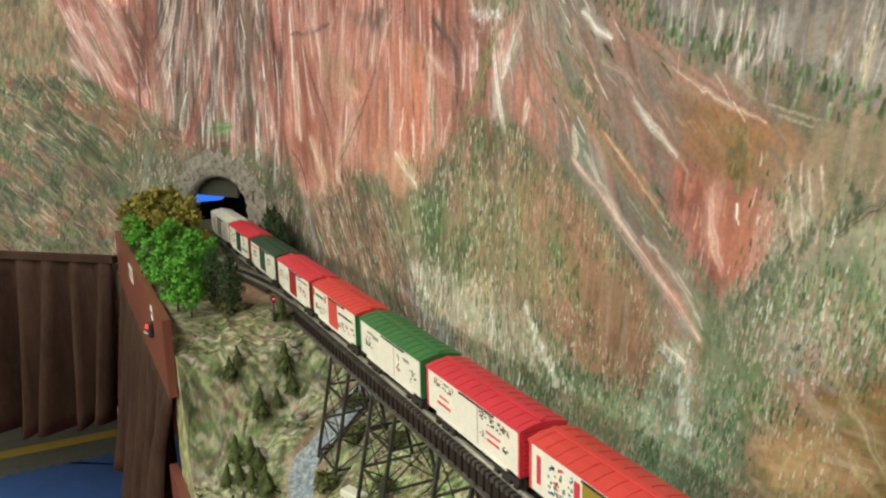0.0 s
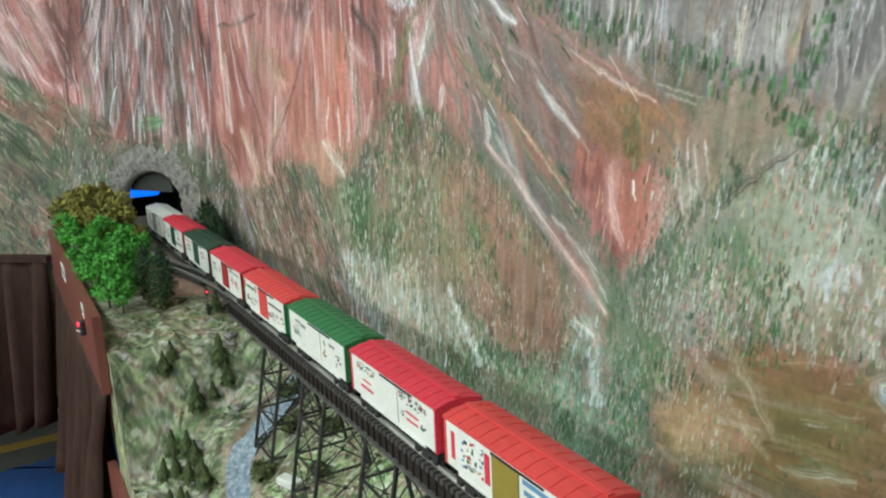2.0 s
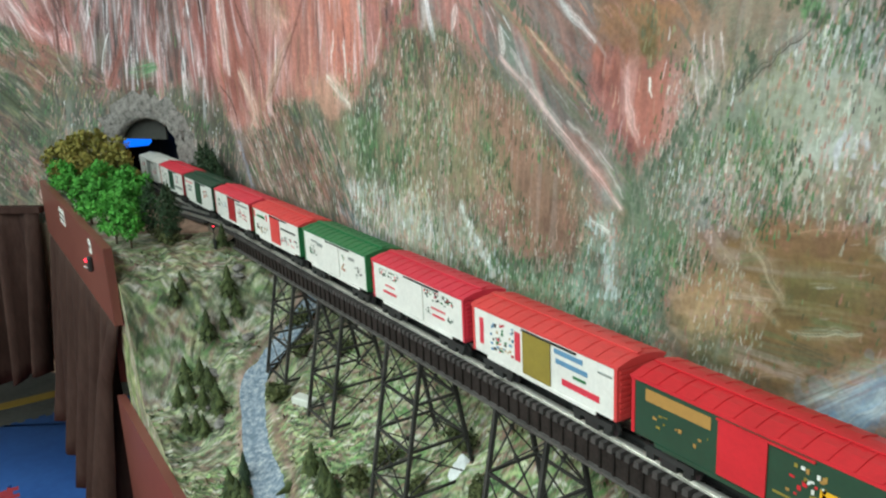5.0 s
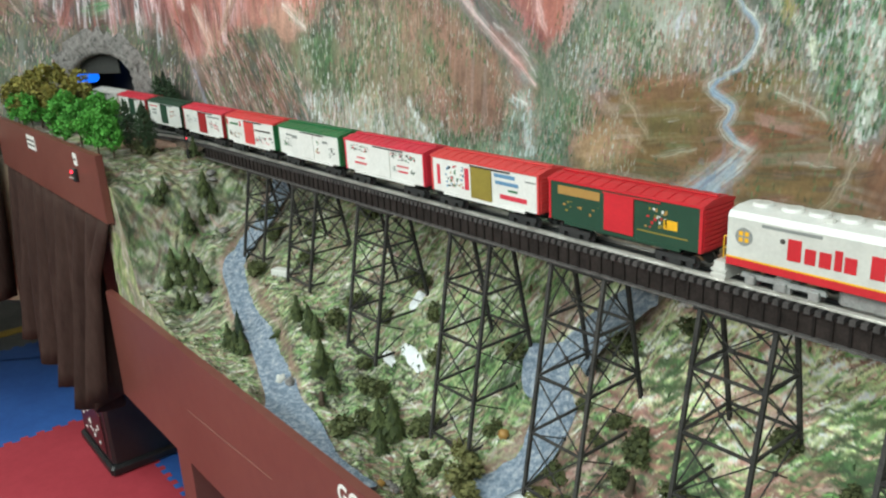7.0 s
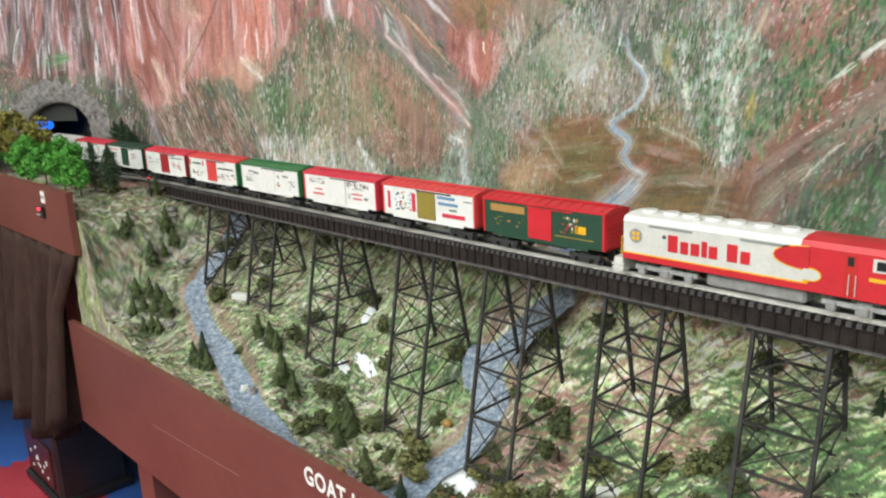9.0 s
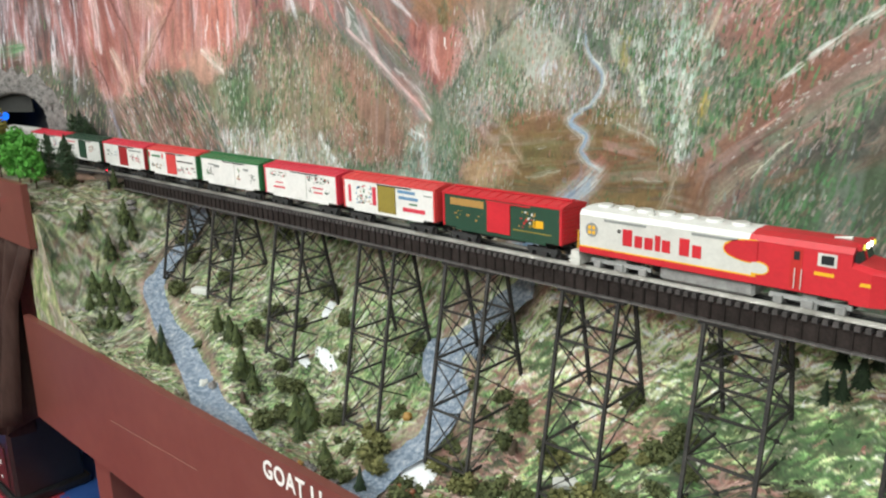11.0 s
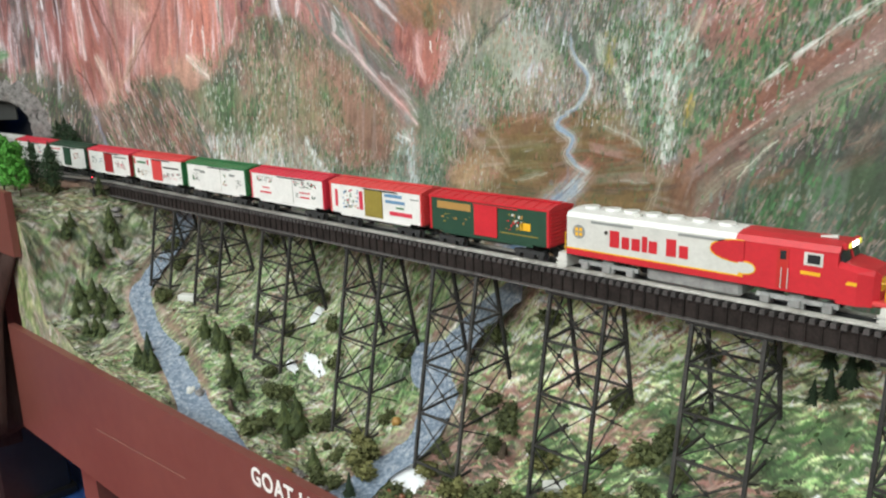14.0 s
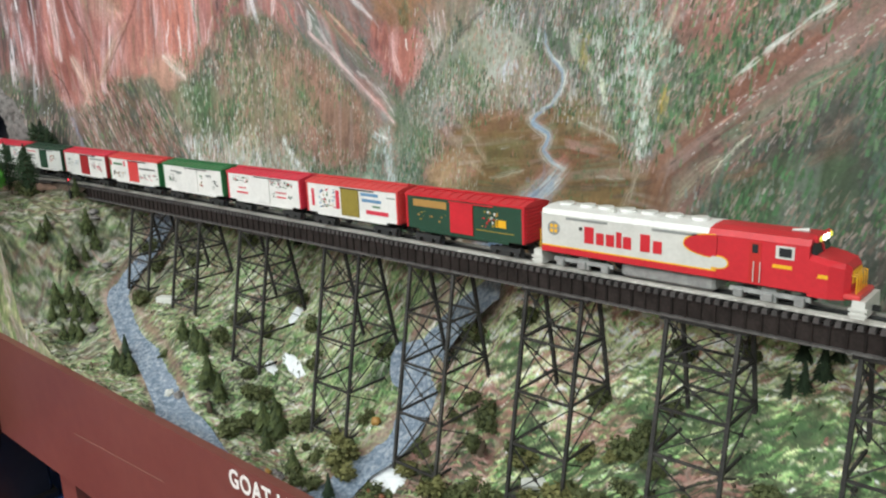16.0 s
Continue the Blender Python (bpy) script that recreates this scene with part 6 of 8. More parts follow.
def stream(line, w, dz):
    pts = curve_points(line, 0.010)
    rows = []
    for i, (x, y) in enumerate(pts):
        a, b = pts[max(0, i - 1)], pts[min(len(pts) - 1, i + 1)]
        d = Vector((b[0] - a[0], b[1] - a[1], 0)).normalized()
        nrm = Vector((-d.y, d.x, 0))
        row = []
        ww = w * (1 + 0.30 * noise.noise((x * 8, y * 8, 9))) * (1 + (1.3 * max(0.0, min(1.0, (y - 0.01) / 0.06)) if x > -0.5 else 0)) * (1 + 0.5 * max(0.0, min(1.0, (-0.16 - y) / 0.1)))
        for u in (-1, -0.75, -0.5, -0.25, 0, 0.25, 0.5, 0.75, 1):
            p = Vector((x, y, 0)) + nrm * ww * u
            py = min(max(p.y, -0.299), wall_y(p.x) - 0.001)
            zc = ground_z(x, y, False) * 0.6 + ground_z(p.x, py, False) * 0.4
            row.append((p.x, py, zc + dz + 0.003 * noise.noise((p.x * 55, p.y * 55, 2))))
        rows.append(row)
    sh = Shape().grid(rows)
    sh.f = [f[::-1] for f in sh.f]
    return sh


for line, w, cut in STREAMS:
    solid("water", stream(line, w, 0.010), WATER, "blue-grey resin stream with white ripples and painted-in sparkle", "stream", kind="structure", smooth=True)

# ---------- fascia, curtains ----------
fascia = thing("fascia_panel", "reddish-brown painted low fascia board with white lettering", "fascia")
SCRATCH = varied("bare_scratch", (0.17, 0.068, 0.052), (0.23, 0.105, 0.082), 60, 0.7, 0.1)
part("board", Shape().prism([(-1.378, 0.565), (2.4, 0.575), (2.4, 0.884), (-0.30, 0.874), (-1.366, 0.874)], -0.318, -0.300), FASCIA, fascia)
part("scratch", Shape().beam((-0.86, -0.3183, 0.720), (-0.45, -0.3183, 0.742), 0.0012, 0.0024), SCRATCH, fascia, "thin pale scratch in the paint")
upper = thing("fascia_panel", "reddish-brown painted high fascia board beside the trees", "fascia")
part("board", Shape().box(-2.40, -1.232, -0.318, -0.300, 1.085, 1.250), FASCIA, upper)
part("top_edge", Shape().box(-2.40, -1.232, -0.3175, -0.3005, 1.250, 1.254), FASCIA, upper)
part("end_edge", Shape().box(-1.232, -1.226, -0.3175, -0.3005, 1.085, 1.254), FASCIA, upper)
solid("support_post", Shape().box(-1.06, -0.97, -0.296, -0.215, 0.0, 0.56), FASCIA, "reddish-brown square wooden table leg", "table leg")
solid("bench_top", Shape().box(-1.46, 2.4, -0.299, 0.15, 0.60, 0.62), FASCIA, "brown wooden bench under the scenery", "bench")


def pleats(p0, p1, z0, z1, folds, depth, seed, slant=0.0):
    """A pleated cloth hung from p0 to p1."""
    rng = random.Random(seed)
    d = Vector((p1[0] - p0[0], p1[1] - p0[1], 0))
    nrm = Vector((-d.y, d.x, 0)).normalized()
    n = folds * 10
    phase = [0.0]
    for i in range(n):
        phase.append(phase[-1] + 2 * math.pi * folds / n * rng.uniform(0.5, 1.5))
    rows = []
    for j in range(13):
        v = j / 12
        row = []
        for i in range(n + 1):
            u = i / n
            a = 0.034 * v + depth * (0.15 + 0.85 * v) * (math.sin(phase[i] + 0.6 * v * math.sin(i * 0.13)) + 0.35 * math.sin(phase[i] * 0.47 + 1.3 * v))
            p = Vector((p0[0], p0[1], 0)) + d * u + nrm * a + d.normalized() * slant * min(1.0, v * 2.8) * max(0.0, 1 - u * 3)
            hem = z0 + 0.02 * math.sin(phase[i] * 0.5) + 0.09 * max(0.0, 1 - u * 5)
            row.append((p.x, p.y, z1 + (hem - z1) * v))
        rows.append(row)
    sh = Shape().grid(rows)
    return sh


def cloth(name, sh, label):
    ob = solid(name, sh, CURTAIN, label, "curtain", smooth=True)
    th = ob.modifiers.new("thickness", "SOLIDIFY")
    th.thickness = 0.003
    return ob


cloth("curtain", pleats((-1.245, -0.309), (-2.42, -0.309), 0.47, 1.084, 10, 0.056, 4, 0.13), "dark brown pleated cloth skirt under the layout edge")
cloth("curtain", pleats((-2.41, -0.335), (-3.5, -1.55), 0.52, 1.150, 16, 0.080, 7), "dark brown pleated cloth skirt on the side bench")
solid("curtain_rail", Shape().beam((-2.40, -0.325, 1.158), (-3.5, -1.55, 1.158), 0.03, 0.022), CURTAIN, "dark brown wooden rail above the cloth skirt", "rail")

# ---------- trestle bridge ----------
TOWERS = [(-1.005, 1.0), (-0.785, 0.99), (-0.523, 0.912), (-0.238, 0.84), (-0.004, 0.842), (0.248, 0.866), (0.483, 0.94), (0.727, 0.97), (0.985, 0.99), (1.24, 1.0)]
BATTER, TOP_HALF, LEG = 0.19, 0.022, 0.0055
bridge = thing("trestle_bridge", "long black steel trestle railway bridge on lattice towers", "bridge")
part("girder", Shape().box(-1.26, 1.9, -0.034, -0.030, GIRDER_Z + 0.003, GIRDER_TOP), GIRDER, bridge)
part("girder", Shape().box(-1.26, 1.9, 0.010, 0.014, GIRDER_Z + 0.003, GIRDER_TOP), GIRDER, bridge)
part("flange", Shape().box(-1.26, 1.9, -0.040, -0.024, GIRDER_Z, GIRDER_Z + 0.003), varied("pale_flange", (0.04, 0.036, 0.034), (0.13, 0.12, 0.115), 50, 0.6, 0.1), bridge, "pale lower edge strip")
part("flange", Shape().box(-1.26, 1.9, 0.004, 0.020, GIRDER_Z, GIRDER_Z + 0.003), STEEL, bridge)
part("deck", Shape().box(-1.26, 1.9, -0.029, 0.009, GIRDER_TOP - 0.006, GIRDER_TOP - 0.001), GIRDER, bridge)
stiff = Shape().box(-0.0016, 0.0016, -0.0362, -0.0341, GIRDER_Z + 0.003, GIRDER_TOP - 0.001).mesh("stiffener", GIRDER)
for i in range(156):
    o = part("stiffener", stiff, GIRDER, bridge)
    o.location.x = -1.25 + 0.0200 * i


def tower(x0, zb):
    h = GIRDER_Z - zb
    hub = part("tower", Shape().box(x0 - 0.010, x0 + 0.110, -0.034, 0.014, GIRDER_Z - 0.007, GIRDER_Z - 0.0005), STEEL, bridge)

    def foot(i, j, z):
        """Leg i along the track, j across it, at height z."""
        y = TRACK_Y + (-1, 1)[j] * (TOP_HALF + BATTER * (GIRDER_Z - z))
        return (x0 + 0.1 * i, y, z)

    for i in (0, 1):
        for j in (0, 1):
            part("leg", Shape().beam(foot(i, j, zb - 0.01), foot(i, j, GIRDER_Z - 0.004), LEG), STEEL, hub)
    tiers = 2 if h < 0.16 else (3 if h < 0.26 else 4)
    zs = [GIRDER_Z - 0.006] + [GIRDER_Z - h * (k + 1) / tiers for k in range(tiers)]
    for k in range(1, tiers + 1):
        z = zs[k] + 0.004
        for a, b in (((0, 0), (1, 0)), ((0, 1), (1, 1)), ((0, 0), (0, 1)), ((1, 0), (1, 1))):
            part("brace", Shape().beam(foot(*a, z), foot(*b, z), 0.0036), STEEL, hub)
    for k in range(tiers):
        for a, b in (((0, 0), (1, 0)), ((0, 1), (1, 1)), ((0, 0), (0, 1)), ((1, 0), (1, 1))):
            for c, d in ((a, b), (b, a)):
                part("brace", Shape().beam(foot(*c, zs[k]), foot(*d, zs[k + 1] + 0.004), 0.0018), STEEL, hub)
            p, q = Vector(foot(*a, zs[k])), Vector(foot(*b, zs[k + 1] + 0.004))
            r, w = Vector(foot(*b, zs[k])), Vector(foot(*a, zs[k + 1] + 0.004))
            top, low = (p - r).length, (q - w).length
            c = p + (q - p) * (top / (top + low))
            part("gusset", Shape().rbox(c.x - 0.0035, c.x + 0.0035, c.y - 0.0022, c.y + 0.0022, c.z - 0.0035, c.z + 0.0035, 0.001), STEEL, hub)


for x0, zb in TOWERS:
    tower(x0, zb)


def track(owner, x0, x1, step):
    tie = Shape().box(-0.0036, 0.0036, TRACK_Y - 0.029, TRACK_Y + 0.029, RAIL_TOP - 0.0125, RAIL_TOP - 0.0060, 0.0005).mesh("tie", TIE)
    n = int((x1 - x0) / step)
    for i in range(n):
        o = part("tie", tie, TIE, owner)
        o.location.x = x0 + step * i
    for dy, mat, lab in ((-0.016, RAIL, "bright worn outer rail"), (0.016, RAIL, "bright worn outer rail"), (0.0, DARKRAIL, "blackened centre rail")):
        y = TRACK_Y + dy
        sh = Shape().box(x0 - 0.005, x1, y - 0.0034, y + 0.0034, RAIL_TOP - 0.006, RAIL_TOP - 0.0048)
        sh.box(x0 - 0.005, x1, y - 0.0009, y + 0.0009, RAIL_TOP - 0.0048, RAIL_TOP - 0.002)
        sh.box(x0 - 0.005, x1, y - 0.0022, y + 0.0022, RAIL_TOP - 0.002, RAIL_TOP, 0.0004)
        part("rail", sh, mat, owner, lab)


deck_track = thing("railway_track", "three-rail model track with dark ties and bright outer rails", "track")
track(deck_track, -1.24, 1.85, 0.0122)
land_track = thing("railway_track", "three-rail model track on brown ballast near the tunnel", "track")
track(land_track, -2.30, -1.25, 0.0122)

# ---------- train ----------


def colour(name, rgb, rough=0.4):
    return varied(name, tuple(c * 0.88 for c in rgb), tuple(min(1, c * 1.06) for c in rgb), 25, rough, 0.03)


RED = colour("warm_red_paint", (0.56, 0.022, 0.032), 0.35)
PINKRED = colour("bright_red_plastic", (0.62, 0.040, 0.070), 0.4)
ORANGERED = colour("orange_red_plastic", (0.64, 0.062, 0.062), 0.4)
DARKRED = colour("dark_red_plastic", (0.33, 0.020, 0.025), 0.4)
GREEN = colour("green_plastic", (0.030, 0.165, 0.060), 0.4)
DARKGREEN = colour("dark_green_plastic", (0.018, 0.060, 0.035), 0.4)
OLIVE = colour("olive_plastic", (0.26, 0.20, 0.035), 0.5)
CARWHITE = colour("white_plastic", (0.74, 0.73, 0.70), 0.4)
SILVER = colour("silver_paint", (0.60, 0.59, 0.55), 0.35)
YELLOWP = colour("yellow_paint", (0.80, 0.42, 0.02), 0.4)
GREYP = colour("grey_paint", (0.25, 0.26, 0.25), 0.5)
INK = colour("dark_print", (0.06, 0.055, 0.05), 0.5)
TAN = colour("tan_print", (0.40, 0.22, 0.06), 0.5)
BLUEP = colour("blue_print", (0.12, 0.26, 0.42), 0.5)
WHEEL = varied("wheel_metal", (0.05, 0.05, 0.05), (0.12, 0.12, 0.12), 40, 0.4, 0.05, metal=0.6)
# a darker copy of the loco red, with shade painted into the cab door
SHADEDRED = colour("shaded_red_paint", (0.48, 0.024, 0.020), 0.35)
GLASSY = material("tinted_glass", (0.02, 0.022, 0.025), 0.06)


def glow(name, rgb, strength):
    m = material(name, rgb, 0.3)
    b = m.node_tree.nodes["Principled BSDF"]
    b.inputs["Emission Color"].default_value = (*rgb, 1)
    b.inputs["Emission Strength"].default_value = strength
    return m


LAMP_W = glow("white_lamp", (1.0, 0.97, 0.9), 6.0)
LAMP_Y = glow("yellow_lamp", (0.85, 0.80, 0.12), 0.6)
RED_LED = glow("red_led", (1.0, 0.03, 0.06), 3.5)
BLUE_GLOW = glow("blue_lamp_cover", (0.01, 0.16, 0.95), 1.5)
FRAME = varied("black_frame", (0.010, 0.010, 0.010), (0.022, 0.022, 0.022), 30, 0.6, 0.05)

CAR_LEN, CAR_HALF, CAR_Z0, CAR_Z1 = 0.250, 0.0315, 1.2690, 1.3285


def truck(owner, xc, mat, half=0.030, wheels=2):
    sh = Shape()
    for side in (-1, 1):
        y0, y1 = sorted((TRACK_Y + side * 0.021, TRACK_Y + side * 0.0265))
        # a side frame that arches over the wheels, with boxes at the axles and a spring nest
        sh.box(xc - half, xc + half, y0, y1, RAIL_TOP + 0.011, RAIL_TOP + 0.017, 0.001)
        sh.box(xc - 0.010, xc + 0.010, y0, y1 + 0.001, RAIL_TOP + 0.0035, RAIL_TOP + 0.019, 0.001)
        for k in range(wheels):
            x = xc + (k - (wheels - 1) / 2) * (1.5 * half / max(1, wheels - 1))
            sh.box(x - 0.005, x + 0.005, y0 - 0.0005, y1 + 0.0005, RAIL_TOP + 0.0045, RAIL_TOP + 0.0125, 0.0008)
    sh.box(xc - 0.009, xc + 0.009, TRACK_Y - 0.0225, TRACK_Y + 0.0225, RAIL_TOP + 0.010, RAIL_TOP + 0.020)
    t = part("truck", sh, mat, owner)
    for k in range(wheels):
        x = xc + (k - (wheels - 1) / 2) * (1.5 * half / max(1, wheels - 1))
        for y in (TRACK_Y - 0.016, TRACK_Y + 0.016):
            part("wheel", Shape().tube((x, y - 0.0018, RAIL_TOP + 0.0085), (x, y + 0.0018, RAIL_TOP + 0.0085), 0.0085, n=14), WHEEL, t)
    return t


def scatter_marks(x0, u0, u1, v0, v1, mats, n, seed):
    """A small printed picture as n little flecks of its colours."""
    rng = random.Random(seed)
    out = []
    for k in range(int(n * 1.6)):
        u, v = rng.uniform(u0, u1), rng.uniform(v0, v1)
        out.append((u, min(u1, u + rng.uniform(0.006, 0.020)), v, min(v1, v + rng.uniform(0.02, 0.07)), mats[k % len(mats)]))
    return out


def side_panel(owner, name, x0, x1, z0, z1, mat, side=-1, lift=0.0006, label=""):
    y = TRACK_Y + side * (CAR_HALF + lift)
    return part(name, Shape().box(x0, x1, min(y, y - side * 0.0014), max(y, y - side * 0.0014), z0, z1), mat, owner, label)


def boxcar(xl, side_mat, end_mat, roof_mat, door_mat, label, prints):
    """A forty-foot boxcar whose left end is at xl."""
    car = thing("boxcar", label, "boxcar", "boxcars of the train", at=(0, 0, 0))
    x0, x1 = xl, xl + CAR_LEN
    part("body", Shape().box(x0 + 0.002, x1 - 0.002, TRACK_Y - CAR_HALF, TRACK_Y + CAR_HALF, CAR_Z0, CAR_Z1 - 0.004), side_mat, car)
    for xe, sg in ((x0, 1), (x1, -1)):
        sh = Shape().box(min(xe, xe + sg * 0.004), max(xe, xe + sg * 0.004), TRACK_Y - CAR_HALF - 0.0008, TRACK_Y + CAR_HALF + 0.0008, CAR_Z0, CAR_Z1 - 0.003)
        for r in range(9):
            z = CAR_Z0 + 0.004 + r * 0.0058
            part("rib", Shape().box(min(xe - sg * 0.0016, xe), max(xe - sg * 0.0016, xe), TRACK_Y - CAR_HALF + 0.003, TRACK_Y + CAR_HALF - 0.003, z, z + 0.0032), end_mat, car)
        part("end_panel", sh, end_mat, car, "ribbed end")
    sh = Shape()
    w = CAR_HALF + 0.0012
    prof = [(-w, 0), (-w, 0.003), (-w * 0.5, 0.0075), (0, 0.009), (w * 0.5, 0.0075), (w, 0.003), (w, 0)]
    rows = [[(x, TRACK_Y + a, CAR_Z1 - 0.004 + b) for a, b in prof] for x in (x0 - 0.0015, x1 + 0.0015)]
    sh.grid(rows)
    k = len(prof)
    sh.f += [tuple(range(k)), tuple(range(2 * k - 1, k - 1, -1))]
    for r in range(12):
        x = x0 + 0.010 + r * (CAR_LEN - 0.02) / 11
        lower, upper = [(TRACK_Y + a * 0.98, CAR_Z1 - 0.0036 + b - 0.001) for a, b in prof[1:-1]], [(TRACK_Y + a * 0.98, CAR_Z1 - 0.0036 + b + 0.0006) for a, b in prof[1:-1]]
        rib = [[(x - 0.0012, *p) for p in lower], [(x - 0.0009, *p) for p in upper], [(x + 0.0009, *p) for p in upper], [(x + 0.0012, *p) for p in lower]]
        part("roof_rib", Shape().grid(rib), roof_mat, car)
    part("roof", sh, roof_mat, car, "ribbed roof")
    part("roof_walk", Shape().box(x0 + 0.001, x1 - 0.001, TRACK_Y - 0.004, TRACK_Y + 0.004, CAR_Z1 + 0.0055, CAR_Z1 + 0.0072), roof_mat, car)
    for side in (-1, 1):
        mid = (x0 + x1) / 2
        side_panel(car, "door", mid - 0.024, mid + 0.024, CAR_Z0 + 0.002, CAR_Z1 - 0.007, door_mat, side, 0.0018, "sliding door")
        y = TRACK_Y + side * (CAR_HALF + 0.0022)
        part("door_track", Shape().box(mid - 0.026, mid + 0.065, min(y, y - side * 0.002), max(y, y - side * 0.002), CAR_Z1 - 0.0075, CAR_Z1 - 0.0058), FRAME if side_mat is CARWHITE else end_mat, car)
        part("sill", Shape().box(x0 + 0.03, x1 - 0.03, TRACK_Y + side * CAR_HALF - 0.001, TRACK_Y + side * CAR_HALF + 0.001, CAR_Z0 - 0.004, CAR_Z0), side_mat, car)
    for side in (-1, 1):
        for u0, u1, v0, v1, mat in prints:
            side_panel(car, "printed_mark", x0 + u0 * CAR_LEN, x0 + u1 * CAR_LEN, CAR_Z0 + v0 * 0.06, CAR_Z0 + v1 * 0.06, mat, side)
    part("underframe", Shape().box(x0 + 0.004, x1 - 0.004, TRACK_Y - 0.020, TRACK_Y + 0.020, CAR_Z0 - 0.005, CAR_Z0).box(x0 + 0.08, x0 + 0.17, TRACK_Y - 0.024, TRACK_Y + 0.024, CAR_Z0 - 0.009, CAR_Z0 - 0.005).tube((x0 + 0.10, TRACK_Y - 0.012, CAR_Z0 - 0.008), (x0 + 0.14, TRACK_Y - 0.012, CAR_Z0 - 0.008), 0.005), FRAME, car)
    truck(car, x0 + 0.042, FRAME)
    truck(car, x1 - 0.042, FRAME)
    for xe, sg in ((x0, -1), (x1, 1)):
        part("coupler", Shape().box(min(xe, xe + sg * 0.012), max(xe, xe + sg * 0.012), TRACK_Y - 0.003, TRACK_Y + 0.003, RAIL_TOP + 0.008, RAIL_TOP + 0.013), FRAME, car)
    return car


DULL = varied("dull_silver", (0.24, 0.24, 0.235), (0.42, 0.42, 0.41), 60, 0.38, 0.05, metal=0.35)
LOCO_X = 0.285
PITCH = 0.27
first = LOCO_X - PITCH - 0.014
G_, R_, K_, T_, B_ = GREEN, PINKRED, INK, TAN, BLUEP
M = scatter_marks
CARS = []
CARS.append((DARKGREEN, RED, RED, RED, "dark green boxcar with a red door and red roof", [(0.07, 0.37, 0.64, 0.84, TAN), *M(0, 0.10, 0.36, 0.25, 0.5, [OLIVE, TAN], 7, 1), *M(0, 0.66, 0.80, 0.3, 0.75, [OLIVE, TAN, CARWHITE, RED], 16, 2), (0.78, 0.86, 0.35, 0.55, YELLOWP), (0.62, 0.92, 0.20, 0.23, OLIVE)]))
CARS.append((CARWHITE, ORANGERED, ORANGERED, OLIVE, "white boxcar with an olive door and orange-red roof", [(0.06, 0.09, 0.2, 0.75, R_), *M(0, 0.13, 0.20, 0.15, 0.75, [BLUEP, K_], 9, 3), *M(0, 0.19, 0.33, 0.15, 0.8, [G_, R_, T_, K_, B_], 22, 4), (0.34, 0.38, 0.2, 0.78, R_), (0.62, 0.80, 0.72, 0.81, B_), (0.63, 0.83, 0.54, 0.63, B_), (0.74, 0.82, 0.40, 0.45, G_), (0.67, 0.90, 0.18, 0.30, R_), (0.89, 0.97, 0.72, 0.76, GREYP)]))
CARS.append((CARWHITE, PINKRED, PINKRED, CARWHITE, "white boxcar with bright red ends and red roof", [*M(0, 0.09, 0.32, 0.62, 0.82, [G_, R_, K_, DARKGREEN], 20, 5), *M(0, 0.61, 0.90, 0.60, 0.82, [G_, R_, K_, DARKGREEN], 22, 6), (0.16, 0.27, 0.42, 0.46, R_), (0.13, 0.29, 0.24, 0.30, R_), (0.68, 0.82, 0.42, 0.46, R_), (0.69, 0.81, 0.26, 0.31, R_), *M(0, 0.62, 0.67, 0.25, 0.4, [DARKGREEN], 4, 7), *M(0, 0.84, 0.90, 0.25, 0.4, [DARKGREEN], 4, 8)]))
CARS.append((CARWHITE, GREEN, GREEN, CARWHITE, "white boxcar with green ends and green roof", [*M(0, 0.10, 0.22, 0.28, 0.6, [K_, G_, GREYP], 12, 9), (0.14, 0.24, 0.68, 0.74, GREYP), (0.24, 0.33, 0.62, 0.72, GREYP), *M(0, 0.62, 0.68, 0.22, 0.7, [DARKRED, T_, G_], 9, 10), (0.74, 0.82, 0.64, 0.72, GREYP), *M(0, 0.82, 0.92, 0.2, 0.55, [DARKGREEN, K_], 9, 11)]))
CARS.append((CARWHITE, GREEN, ORANGERED, ORANGERED, "white boxcar with an orange-red door and roof", [(0.09, 0.27, 0.66, 0.74, G_), *M(0, 0.07, 0.32, 0.14, 0.4, [K_, INK, T_], 18, 12), (0.62, 0.92, 0.58, 0.64, K_), *M(0, 0.60, 0.95, 0.12, 0.42, [K_, GREYP, R_], 18, 13), (0.30, 0.33, 0.62, 0.84, R_), (0.02, 0.05, 0.62, 0.84, R_)]))
CARS.append((CARWHITE, DARKRED, PINKRED, DARKRED, "white boxcar with a dark red door and ends", [*M(0, 0.09, 0.18, 0.3, 0.7, [DARKGREEN, K_], 9, 14), *M(0, 0.2, 0.34, 0.4, 0.6, [B_, K_], 8, 15), (0.64, 0.92, 0.72, 0.79, GREYP), *M(0, 0.66, 0.84, 0.3, 0.6, [K_, R_], 12, 16), *M(0, 0.78, 0.88, 0.2, 0.45, [R_, DARKRED], 7, 17)]))
CARS.append((CARWHITE, DARKGREEN, DARKGREEN, DARKGREEN, "white boxcar with a dark green door and roof", [(0.06, 0.30, 0.74, 0.79, R_), (0.12, 0.26, 0.54, 0.63, GREYP), (0.12, 0.26, 0.38, 0.47, GREYP), *M(0, 0.66, 0.84, 0.3, 0.7, [K_, T_, R_], 14, 18)]))
